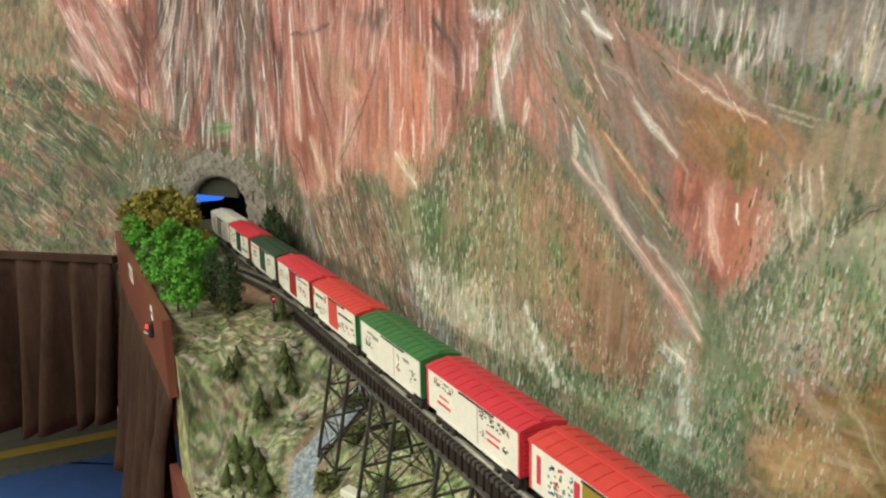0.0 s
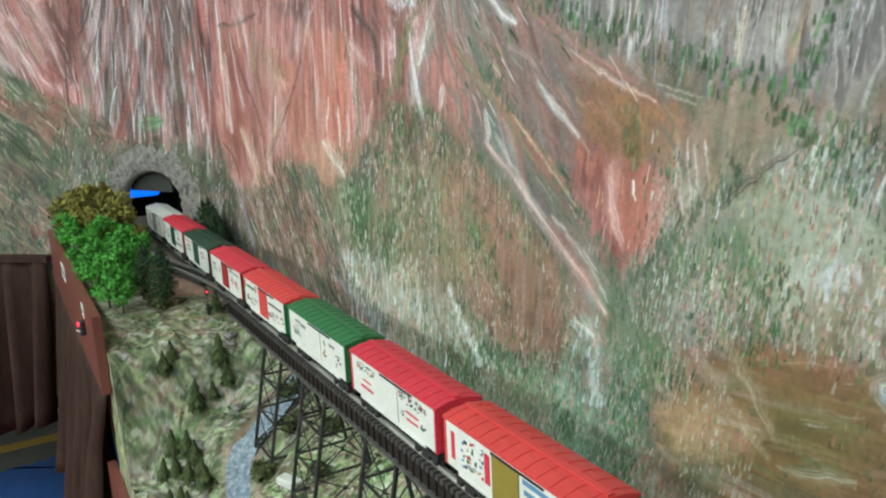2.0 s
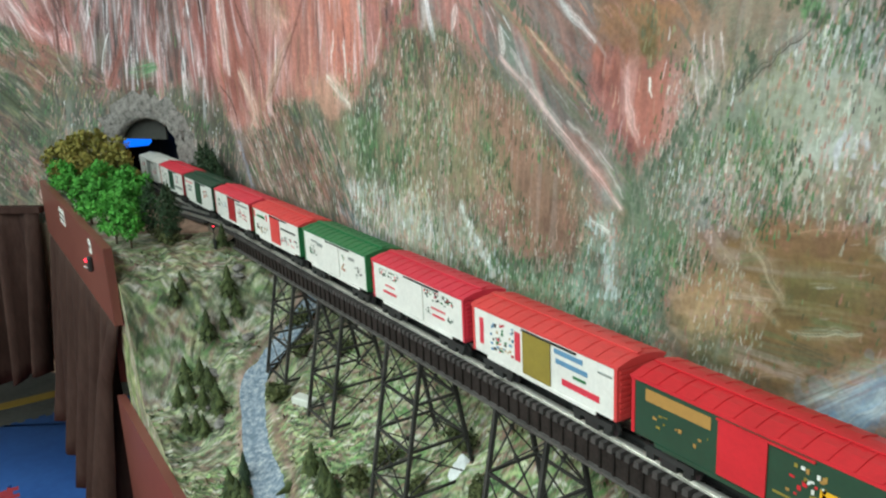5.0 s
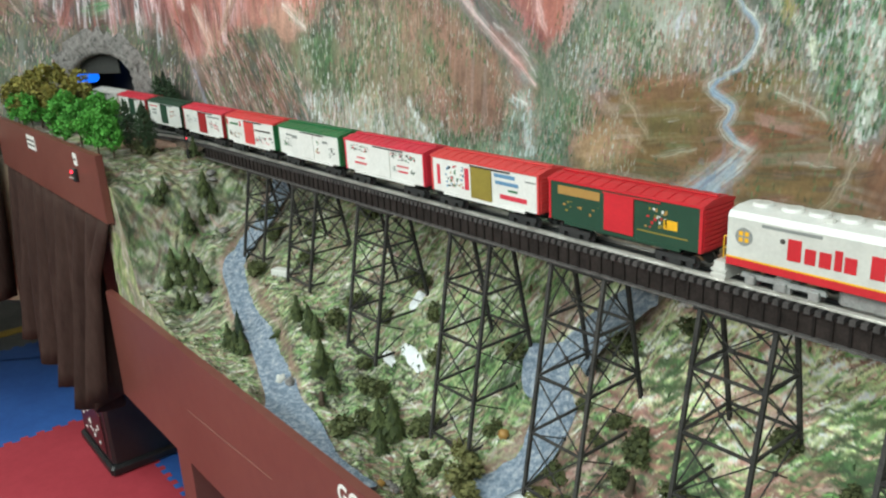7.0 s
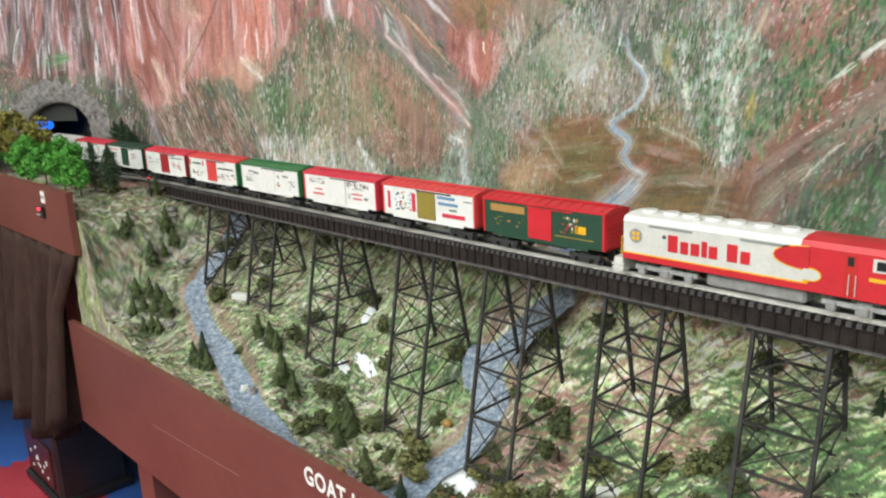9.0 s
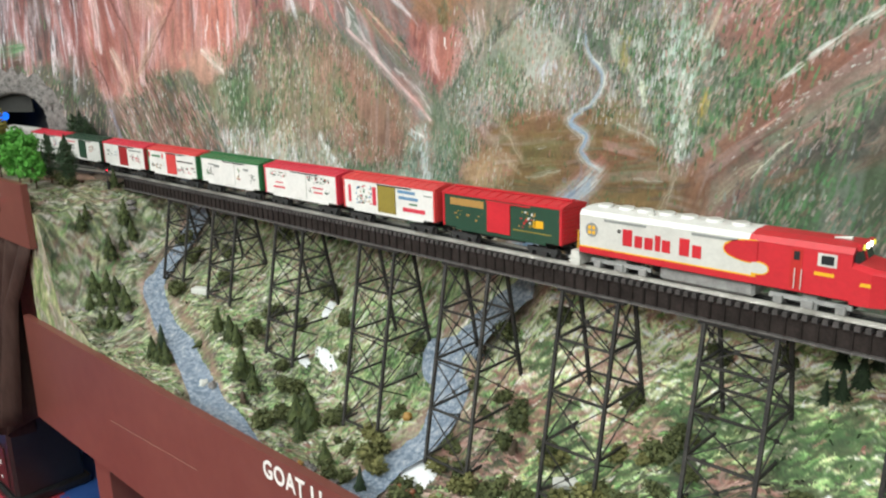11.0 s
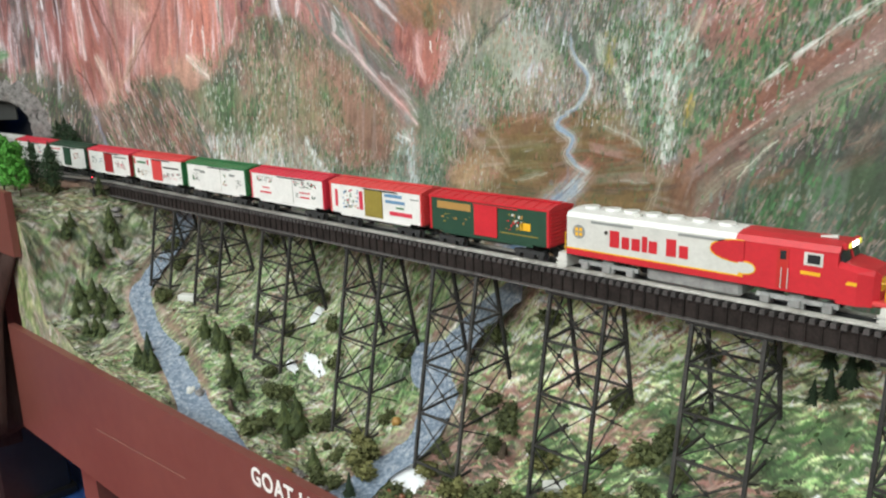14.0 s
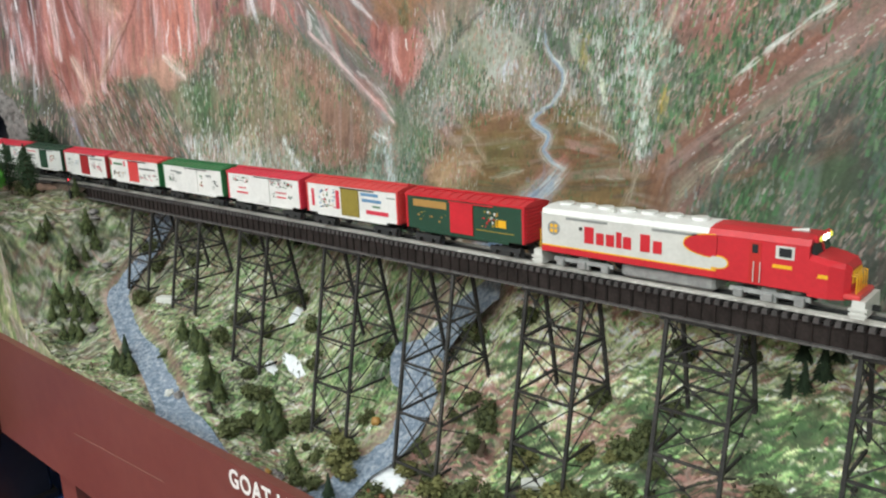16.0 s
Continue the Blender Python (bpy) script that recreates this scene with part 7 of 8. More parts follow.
CARS.append((CARWHITE, DARKRED, PINKRED, DARKGREEN, "white boxcar with a green door and red roof", [*M(0, 0.08, 0.16, 0.25, 0.8, [K_, GREYP], 9, 19), *M(0, 0.2, 0.31, 0.2, 0.8, [DARKGREEN], 14, 20), *M(0, 0.70, 0.80, 0.4, 0.8, [R_, B_, K_], 10, 21), (0.63, 0.92, 0.2, 0.3, GREYP)]))
CARS.append((CARWHITE, CARWHITE, CARWHITE, GREYP, "white boxcar with a grey sliding door", [*M(0, 0.08, 0.30, 0.2, 0.8, [K_, R_, GREYP], 16, 22), *M(0, 0.70, 0.85, 0.3, 0.7, [K_, R_], 8, 23)]))
for i, (a, b, c, d, lab, pr) in enumerate(CARS):
    boxcar(first - PITCH * i, a, b, c, d, lab, pr)


def locomotive(xr):
    """A six-axle cowl diesel whose rear end is at xr; its nose points to +x."""
    loco = thing("locomotive", "red and silver model diesel locomotive with yellow nose stripes", "locomotive")
    H, z0, z1 = 0.0335, 1.2665, 1.3295
    K = 1.045
    L = 0.405 * K
    y0, y1 = TRACK_Y - H, TRACK_Y + H
    xm = xr + K * 0.315

    def hull(xa, xb, roof):
        sh = Shape()
        prof = [(-H, z0), (-H, z1 - 0.006), (-H + 0.0045, z1), (-0.012, z1 + 0.003), (0.012, z1 + 0.003), (H - 0.0045, z1), (H, z1 - 0.006), (H, z0)]
        if roof:
            prof = [(-H - 0.0004, z1 - 0.0065), (-H + 0.0045, z1 + 0.0006), (-0.012, z1 + 0.0036), (0.012, z1 + 0.0036), (H - 0.0045, z1 + 0.0006), (H + 0.0004, z1 - 0.0065)]
        sh.grid([[(x, TRACK_Y + a, z) for a, z in prof] for x in (xa, xb)])
        k = len(prof)
        sh.f += [tuple(range(k)), tuple(range(2 * k - 1, k - 1, -1))]
        return sh

    part("hood", hull(xr, xr + K * 0.252, False), SILVER, loco, "silver hood side")
    part("roof", hull(xr - 0.0005, xr + K * 0.245, True), CARWHITE, loco, "white-silver hood roof")
    part("cab_body", hull(xr + K * 0.252, xm + 0.050, False), RED, loco, "red cab section")
    part("cab_roof", hull(xr + K * 0.245, xm + 0.051, True), RED, loco)
    # nose: lower than the cab, with bevelled front corners
    sh = Shape()
    xa, xb = xm + 0.050, xr + L
    rows = []
    for x, h, zt in ((xa, H, z1 - 0.017), (xb - 0.022, H, z1 - 0.021), (xb - 0.006, H * 0.80, z1 - 0.024), (xb, H * 0.62, z1 - 0.030)):
        rows.append([(x, TRACK_Y - h, z0 - 0.004), (x, TRACK_Y - h, zt - 0.006), (x, TRACK_Y - h * 0.82, zt), (x, TRACK_Y + h * 0.82, zt), (x, TRACK_Y + h, zt - 0.006), (x, TRACK_Y + h, z0 - 0.004)])
    sh.grid(rows)
    sh.f += [tuple(range(18, 24))]
    part("nose", sh, RED, loco, "red bevelled nose")
    # sloped windscreen
    ws = Shape()
    ws.v = [(xm + 0.0515, y0 + 0.006, z1 - 0.004), (xm + 0.0515, y1 - 0.006, z1 - 0.004), (xm + 0.056, y1 - 0.006, z1 - 0.0185), (xm + 0.056, y0 + 0.006, z1 - 0.0185), (xm + 0.049, y0 + 0.006, z1 - 0.004), (xm + 0.049, y1 - 0.006, z1 - 0.004), (xm + 0.049, y1 - 0.006, z1 - 0.0185), (xm + 0.049, y0 + 0.006, z1 - 0.0185)]
    ws.f = [(3, 2, 1, 0), (0, 1, 5, 4), (2, 3, 7, 6), (1, 2, 6, 5), (3, 0, 4, 7)]
    part("windscreen", ws, GLASSY, loco, "dark sloped windscreen")
    part("window_post", Shape().beam((xm + 0.0523, TRACK_Y, z1 - 0.004), (xm + 0.0567, TRACK_Y, z1 - 0.0185), 0.002), RED, loco)
    part("light_bar", Shape().rbox(xm + 0.050, xm + 0.0565, y0 + 0.008, y1 - 0.008, z1 - 0.004, z1 + 0.0045, 0.0014), RED, loco)
    for y, mat in ((-0.018, LAMP_Y), (-0.006, LAMP_W), (0.006, LAMP_W), (0.018, LAMP_Y)):
        part("headlight", Shape().tube((xm + 0.056, TRACK_Y + y, z1 + 0.0002), (xm + 0.0582, TRACK_Y + y, z1 + 0.0002), 0.0034, n=12), mat, loco, "lit lamp")
    # side stripes and the painted sweep
    for side in (-1, 1):
        def plate(name, outline, mat, lift, label=""):
            y = TRACK_Y + side * (H + lift)
            return part(name, Shape().prism(outline, min(y, y - side * 0.0012), max(y, y - side * 0.0012)), mat, loco, label)
        plate("red_stripe", [(xr, z0), (xr + K * 0.256, z0), (xr + K * 0.256, z0 + 0.009), (xr, z0 + 0.009)], RED, 0.0005)
        plate("yellow_stripe", [(xr, z0 + 0.009), (xr + K * 0.256, z0 + 0.009), (xr + K * 0.256, z0 + 0.0108), (xr, z0 + 0.0108)], YELLOWP, 0.0007)
        arc = [(xr + K * 0.256 + 0.013 * math.cos(a), z0 + 0.0215 + 0.0087 * math.sin(a)) for a in [math.pi / 2 - math.pi * i / 10 for i in range(11)]]
        plate("sweep_edge", [(xr + K * 0.250, z0 + 0.0302), *[(x + 0.003, z) for x, z in arc], (xr + K * 0.250, z0 + 0.0108)], YELLOWP, 0.0008)
        arc2 = [(xr + K * 0.256 + 0.0115 * math.cos(a), z0 + 0.0215 + 0.0070 * math.sin(a)) for a in [math.pi / 2 - math.pi * i / 10 for i in range(11)]]
        plate("sweep", [(xr + K * 0.250, z0 + 0.0285), *[(x + 0.003, z) for x, z in arc2], (xr + K * 0.250, z0 + 0.0145)], SILVER, 0.0011)
        nub = [(xr + K * 0.254 - 0.042 * math.sin(a), z0 + 0.0415 + 0.0145 * math.cos(a)) for a in [math.pi * i / 10 for i in range(11)]]
        plate("red_nub_edge", [(xr + K * 0.256, z0 + 0.0562), *[(x - 0.0015, z + (0.0012 if i < 5 else -0.0012)) for i, (x, z) in enumerate(nub)], (xr + K * 0.256, z0 + 0.028)], YELLOWP, 0.0006)
        plate("red_nub", [(xr + K * 0.256, z0 + 0.056), *nub, (xr + K * 0.256, z0 + 0.029)], RED, 0.0010)
        for x0, x1 in ((0.040, 0.105), (0.170, 0.232)):
            plate("grille", [(xr + K * x0, z0 + 0.0510), (xr + K * x1, z0 + 0.0510), (xr + K * x1, z0 + 0.0545), (xr + K * x0, z0 + 0.0545)], GREYP, 0.0006)
        # railway lettering as plain red bars of its size
        spans = [(0.070, 0.0190, 0.024), (0.0885, 0.0150, 0.017), (0.1035, 0.0160, 0.017), (0.1190, 0.0100, 0.022), (0.1290, 0.0155, 0.017), (0.1540, 0.0180, 0.024), (0.1720, 0.0160, 0.017)]
        for x0, wd, ht in spans:
            plate("lettering_bar", [(xr + K * x0, z0 + 0.0205), (xr + K * x0 + wd * 0.8, z0 + 0.0205), (xr + K * x0 + wd * 0.8, z0 + 0.0205 + ht), (xr + K * x0, z0 + 0.0205 + ht)], RED, 0.0007)
        ring = [(xr + K * 0.020 + 0.0105 * math.cos(2 * math.pi * i / 20), z0 + 0.036 + 0.0105 * math.sin(2 * math.pi * i / 20)) for i in range(20)]
        plate("emblem", ring, GREYP, 0.0006, "round dark emblem")
        for q in range(4):
            cx, cz = xr + K * 0.020 + (-1, 1)[q % 2] * 0.0036, z0 + 0.036 + (-1, 1)[q // 2] * 0.0036
            plate("emblem_quarter", [(cx - 0.0026, cz - 0.0026), (cx + 0.0026, cz - 0.0026), (cx + 0.0026, cz + 0.0026), (cx - 0.0026, cz + 0.0026)], YELLOWP, 0.0008)
        plate("porthole", [(xr + K * 0.064 + 0.003 * math.cos(k), z0 + 0.040 + 0.003 * math.sin(k)) for k in [i * math.pi / 5 for i in range(10)]], INK, 0.0006)
        plate("cab_door", [(xr + K * 0.296, z0 + 0.004), (xr + K * 0.309, z0 + 0.004), (xr + K * 0.309, z0 + 0.054), (xr + K * 0.296, z0 + 0.054)], SHADEDRED, 0.0006, "cab door")
        plate("door_window", [(xr + K * 0.299, z0 + 0.040), (xr + K * 0.306, z0 + 0.040), (xr + K * 0.306, z0 + 0.051), (xr + K * 0.299, z0 + 0.051)], GLASSY, 0.0009)
        plate("cab_window_frame", [(xr + K * 0.326, z0 + 0.037), (xr + K * 0.347, z0 + 0.037), (xr + K * 0.347, z0 + 0.053), (xr + K * 0.326, z0 + 0.053)], SILVER, 0.0006)
        plate("cab_window", [(xr + K * 0.330, z0 + 0.0395), (xr + K * 0.344, z0 + 0.0395), (xr + K * 0.344, z0 + 0.0505), (xr + K * 0.330, z0 + 0.0505)], GLASSY, 0.0010)
        plate("number_bar", [(xr + K * 0.323, z0 + 0.025), (xr + K * 0.345, z0 + 0.025), (xr + K * 0.345, z0 + 0.0295), (xr + K * 0.323, z0 + 0.0295)], YELLOWP, 0.0006)
        plate("nose_stripe", [(xr + K * 0.372, z0 + 0.020), (xr + K * 0.384, z0 + 0.020), (xr + K * 0.384, z0 + 0.0245), (xr + K * 0.374, z0 + 0.0245)], YELLOWP, 0.0006)
        for x0 in (0.300,):
            part("handrail", Shape().tube((xr + K * x0 + 0.002, TRACK_Y + side * (H + 0.0025), z0 + 0.004), (xr + K * x0 + 0.002, TRACK_Y + side * (H + 0.0025), z0 + 0.030), 0.0006, n=6).tube((xr + K * x0 + 0.010, TRACK_Y + side * (H + 0.0025), z0 + 0.004), (xr + K * x0 + 0.010, TRACK_Y + side * (H + 0.0025), z0 + 0.030), 0.0006, n=6), SILVER, loco)
    # front face: yellow herald and rails
    part("nose_herald", Shape().rbox(xr + L - 0.002, xr + L + 0.0012, TRACK_Y - 0.017, TRACK_Y + 0.017, z0 + 0.014, z0 + 0.030, 0.001), YELLOWP, loco, "yellow nose emblem")
    for k in range(5):
        y = TRACK_Y - 0.020 + k * 0.010
        part("grab_rail", Shape().tube((xr + L + 0.006, y, z0 + 0.003), (xr + L + 0.006, y, z0 + 0.025), 0.0008, n=6).tube((xr + L - 0.001, y, z0 + 0.025), (xr + L + 0.006, y, z0 + 0.025), 0.0008, n=6), YELLOWP, loco)
    part("platform", Shape().rbox(xr + L - 0.006, xr + L + 0.013, y0 + 0.004, y1 - 0.004, z0 - 0.002, z0 + 0.004, 0.0015), ORANGERED, loco)
    for x, s in ((xr - 0.010, -1), (xr + L + 0.012, 1)):
        part("pilot", Shape().box(x - 0.008, x + 0.008, y0 + 0.002, y1 - 0.002, RAIL_TOP + 0.0025, z0 - 0.001, 0.001).box(x - 0.010, x + 0.010, y0 + 0.001, y0 + 0.006, RAIL_TOP + 0.006, RAIL_TOP + 0.009).box(x - 0.010, x + 0.010, y0 + 0.001, y0 + 0.006, RAIL_TOP + 0.012, RAIL_TOP + 0.015), SILVER, loco, "silver pilot with steps")
        part("coupler", Shape().box(x - 0.004 + s * 0.012, x + 0.004 + s * 0.012, TRACK_Y - 0.003, TRACK_Y + 0.003, RAIL_TOP + 0.007, RAIL_TOP + 0.013), FRAME, loco)
    for y in (-0.020, 0.020):
        part("rear_rail", Shape().tube((xr - 0.012, TRACK_Y + y, z0), (xr - 0.012, TRACK_Y + y, z0 + 0.028), 0.0009, n=6).tube((xr - 0.012, TRACK_Y + y, z0 + 0.028), (xr, TRACK_Y + y, z0 + 0.028), 0.0009, n=6).tube((xr - 0.012, TRACK_Y + y, z0 + 0.014), (xr, TRACK_Y + y, z0 + 0.014), 0.0009, n=6), YELLOWP, loco)
    part("underframe", Shape().box(xr - 0.004, xr + L, TRACK_Y - 0.018, TRACK_Y + 0.018, z0 - 0.006, z0), FRAME, loco)
    part("fuel_tank", Shape().rbox(xr + K * 0.122, xr + K * 0.252, TRACK_Y - 0.026, TRACK_Y + 0.026, RAIL_TOP + 0.003, z0 - 0.002, 0.004), DULL, loco, "silver fuel tank")
    for xc in (xr + K * 0.063, xr + K * 0.318):
        t = truck(loco, xc, DULL, 0.050, 3)
        for k in range(3):
            for side in (-1, 1):
                y = TRACK_Y + side * 0.0275
                part("axle_box", Shape().rbox(xc - 0.0375 + k * 0.0375 - 0.006, xc - 0.0375 + k * 0.0375 + 0.006, y - 0.0025, y + 0.0025, RAIL_TOP + 0.004, RAIL_TOP + 0.0150, 0.001), DULL, t)
    for i, x in enumerate((0.022, 0.056, 0.085, 0.118, 0.150, 0.185, 0.220)):
        fan = part("roof_fan", Shape().tube((xr + K * x, TRACK_Y, z1 + 0.003), (xr + K * x, TRACK_Y, z1 + 0.0068), 0.0125, 0.0110, n=16), CARWHITE, loco, "round roof fan housing")
        part("fan_grille", Shape().tube((xr + K * x, TRACK_Y, z1 + 0.0068), (xr + K * x, TRACK_Y, z1 + 0.0074), 0.0085, 0.0070, n=16), SILVER, fan)
    part("exhaust", Shape().rbox(xr + K * 0.098, xr + K * 0.108, TRACK_Y - 0.020, TRACK_Y - 0.012, z1 + 0.002, z1 + 0.007, 0.001), SILVER, loco)
    part("horn", Shape().tube((xm + 0.020, TRACK_Y - 0.006, z1 + 0.005), (xm + 0.040, TRACK_Y - 0.006, z1 + 0.0065), 0.0012, 0.0028, n=8), SILVER, loco)
    return loco


locomotive(LOCO_X)

# ---------- second track beside the trees ----------
branch = thing("railway_track", "three-rail model track curving behind the trees", "track")
bpts = curve_points([(-1.26, -0.012), (-1.42, -0.022), (-1.58, -0.048), (-1.76, -0.085), (-1.98, -0.13)], 0.0122)
for i, (x, y) in enumerate(bpts[:-1]):
    if i % 1 == 0 and i > 14:
        a = math.atan2(bpts[i + 1][1] - y, bpts[i + 1][0] - x)
        o = part("tie", Shape().box(-0.0036, 0.0036, -0.029, 0.029, -0.0105, -0.0040, 0.0005), TIE, branch)
        o.matrix_local = pose(x, y, RAIL_TOP - 0.003, 0, 0, math.degrees(a))
for d in (-0.016, 0.0, 0.016):
    rows = []
    for i, (x, y) in enumerate(bpts):
        p, q = bpts[max(0, i - 1)], bpts[min(len(bpts) - 1, i + 1)]
        t = Vector((q[0] - p[0], q[1] - p[1], 0)).normalized()
        nx, ny = -t.y, t.x
        c = (x + nx * d, y + ny * d)
        rows.append([(c[0] - nx * 0.0022, c[1] - ny * 0.0022, RAIL_TOP - 0.007), (c[0] - nx * 0.0022, c[1] - ny * 0.0022, RAIL_TOP - 0.001), (c[0] + nx * 0.0022, c[1] + ny * 0.0022, RAIL_TOP - 0.001), (c[0] + nx * 0.0022, c[1] + ny * 0.0022, RAIL_TOP - 0.007)])
    part("rail", Shape().grid(rows), DARKRAIL if d == 0 else RAIL, branch)
BALLAST = varied("brown_ballast", (0.075, 0.055, 0.042), (0.19, 0.14, 0.10), 60, 0.95, 0.6, fine=5, extra=(0.12, 0.085, 0.06), depth=0.003)
sh = Shape()
rows = []
for i in range(70):
    x = -1.255 - i * 0.0155
    rows.append([(x, TRACK_Y + u * (0.040 + 0.006 * noise.noise((x * 30, u, 3))), 1.2285 - 0.012 * abs(u) ** 3 + 0.0012 * noise.noise((x * 90, u * 4, 8))) for u in (-1.25, -1, -0.6, 0, 0.6, 1, 1.25)])
solid("ballast", sh.grid(rows), BALLAST, "dark brown ballast bed under the track", "ballast", kind="structure")

# ---------- tunnel portal ----------
STONE = varied("portal_stone", (0.060, 0.054, 0.052), (0.30, 0.27, 0.262), 62, 0.9, 0.6, fine=4, extra=(0.20, 0.185, 0.175), depth=0.003)


def portal_ring():
    out = [(PORTAL_S + PORTAL_W, 1.20 + 0.02 * i) for i in range(8)] + [(PORTAL_S + PORTAL_W * math.cos(math.pi * i / 28), PORTAL_SPRING + (PORTAL_TOP - PORTAL_SPRING) * math.sin(math.pi * i / 28)) for i in range(29)] + [(PORTAL_S - PORTAL_W, 1.34 - 0.02 * i) for i in range(8)]
    rows = []
    for i, (s, z) in enumerate(out):
        ds, dz = s - PORTAL_S, max(0.0, z - PORTAL_SPRING + 0.01)
        u = Vector((ds / PORTAL_W, dz / 0.09, 0)).normalized()
        row = []
        for k, (r, h) in enumerate(((0.0, -0.012), (0.0, 0.008), (0.010, 0.016), (0.021, 0.011), (0.034, 0.015), (0.048, 0.009), (0.062, 0.007), (0.080, 0.0004))):
            w = 1 + 0.45 * noise.noise((i * 0.55, k * 0.9, 1.0)) + 0.25 * noise.noise((i * 1.9, k * 2.1, 3.0))
            s2, z2 = s + u.x * r * w, z + u.y * r * w
            p, n = wall_at(s2)
            q = p + n * h * (1 + 1.1 * noise.noise((i * 1.3, k * 1.7, 5.0)) if k > 1 else 1)
            row.append((q.x, q.y, z2))
        rows.append(row)
    return Shape().grid(rows)


solid("tunnel_portal", portal_ring(), STONE, "rough pale grey cast stone arch round the tunnel mouth", "portal", smooth=True)
DARKIN = varied("tunnel_black", (0.006, 0.006, 0.006), (0.012, 0.012, 0.012), 10, 0.9, 0.1)
GREYIN = varied("tunnel_grey", (0.030, 0.030, 0.028), (0.045, 0.045, 0.042), 10, 0.9, 0.1)
outline = [(PORTAL_S + PORTAL_W * 1.04, 1.19), (PORTAL_S + PORTAL_W * 1.04, PORTAL_SPRING)] + [(PORTAL_S + PORTAL_W * 1.04 * math.cos(math.pi * i / 12), PORTAL_SPRING + (PORTAL_TOP + 0.006 - PORTAL_SPRING) * math.sin(math.pi * i / 12)) for i in range(1, 12)] + [(PORTAL_S - PORTAL_W * 1.04, PORTAL_SPRING), (PORTAL_S - PORTAL_W * 1.04, 1.19)]
rows = []
for back in (0.012, 0.9):
    row = []
    for s, z in outline:
        p, n = wall_at(s)
        q = p - n * 0.013
        row.append((q.x - (back if back > 0.1 else 0), q.y + (0.12 if back > 0.1 else 0), z))
    rows.append(row)
solid("tunnel_lining", Shape().grid(rows), DARKIN, "black-painted inside of the tunnel", "tunnel", kind="structure")
end = rows[1]
solid("tunnel_end", Shape().box(-3.12, -3.10, -0.12, 0.32, 1.15, 1.50), DARKIN, "black end board of the tunnel", "tunnel", kind="structure")
p0, p1 = wall_at(PORTAL_S + 0.045)[0], wall_at(PORTAL_S - PORTAL_W * 1.03)[0]
sh = Shape()
sh.v = [(p0.x - 0.014, p0.y + 0.020, 1.382), (p1.x - 0.014, p1.y + 0.020, 1.382), (p1.x - 0.014, p1.y + 0.020, 1.46), (p0.x - 0.014, p0.y + 0.020, 1.46), (p0.x - 0.018, p0.y + 0.026, 1.382), (p1.x - 0.018, p1.y + 0.026, 1.382), (p1.x - 0.018, p1.y + 0.026, 1.46), (p0.x - 0.018, p0.y + 0.026, 1.46)]
sh.f = [(0, 1, 2, 3), (7, 6, 5, 4), (0, 4, 5, 1), (1, 5, 6, 2), (2, 6, 7, 3), (3, 7, 4, 0)]
solid("tunnel_baffle", sh, GREYIN, "dark grey baffle board inside the tunnel", "tunnel", kind="structure")
blue = thing("work_lamp", "small blue lit lamp hood inside the tunnel", "lamp")
part("hood", Shape().rbox(-2.36, -2.31, -0.165, 0.035, 1.338, 1.372, 0.010), BLUE_GLOW, blue, "glowing blue cover")
part("bracket", Shape().box(-2.38, -2.36, -0.10, -0.08, 1.350, 1.44), DARKIN, blue)

# ---------- plants ----------


def leafy(name, dark, light, rough=0.85):
    """Foliage whose clumps differ a little from one another."""
    m = material(name, dark, rough)
    b = m.node_tree.nodes["Principled BSDF"]
    g = node(m, "ShaderNodeNewGeometry")
    info = node(m, "ShaderNodeObjectInfo")
    add = node(m, "ShaderNodeMath")
    add.operation = "MULTIPLY_ADD"
    add.inputs[1].default_value = 0.35
    link(m, info, "Random", add, 0)
    link(m, g, "Random Per Island", add, 2)
    ramp = node(m, "ShaderNodeValToRGB")
    ramp.color_ramp.elements[0].color = (*dark, 1)
    ramp.color_ramp.elements[1].color = (*light, 1)
    link(m, add, "Value", ramp, "Fac")
    link(m, ramp, "Color", b, "Base Color")
    return m


BRIGHT = leafy("bright_leaves", (0.025, 0.13, 0.012), (0.085, 0.33, 0.04))
OLIVELEAF = leafy("olive_leaves", (0.085, 0.085, 0.014), (0.27, 0.24, 0.05))
PINE = leafy("pine_needles", (0.017, 0.029, 0.009), (0.066, 0.086, 0.024))
DARKPINE = leafy("dark_pine_needles", (0.008, 0.020, 0.009), (0.028, 0.050, 0.022))
BUSH = leafy("bush_foam", (0.030, 0.040, 0.014), (0.11, 0.125, 0.045))
OLIVEBUSH = leafy("olive_bush_foam", (0.07, 0.075, 0.022), (0.19, 0.185, 0.065))
BARK = varied("twig_bark", (0.045, 0.030, 0.020), (0.10, 0.070, 0.045), 60, 0.9, 0.3)


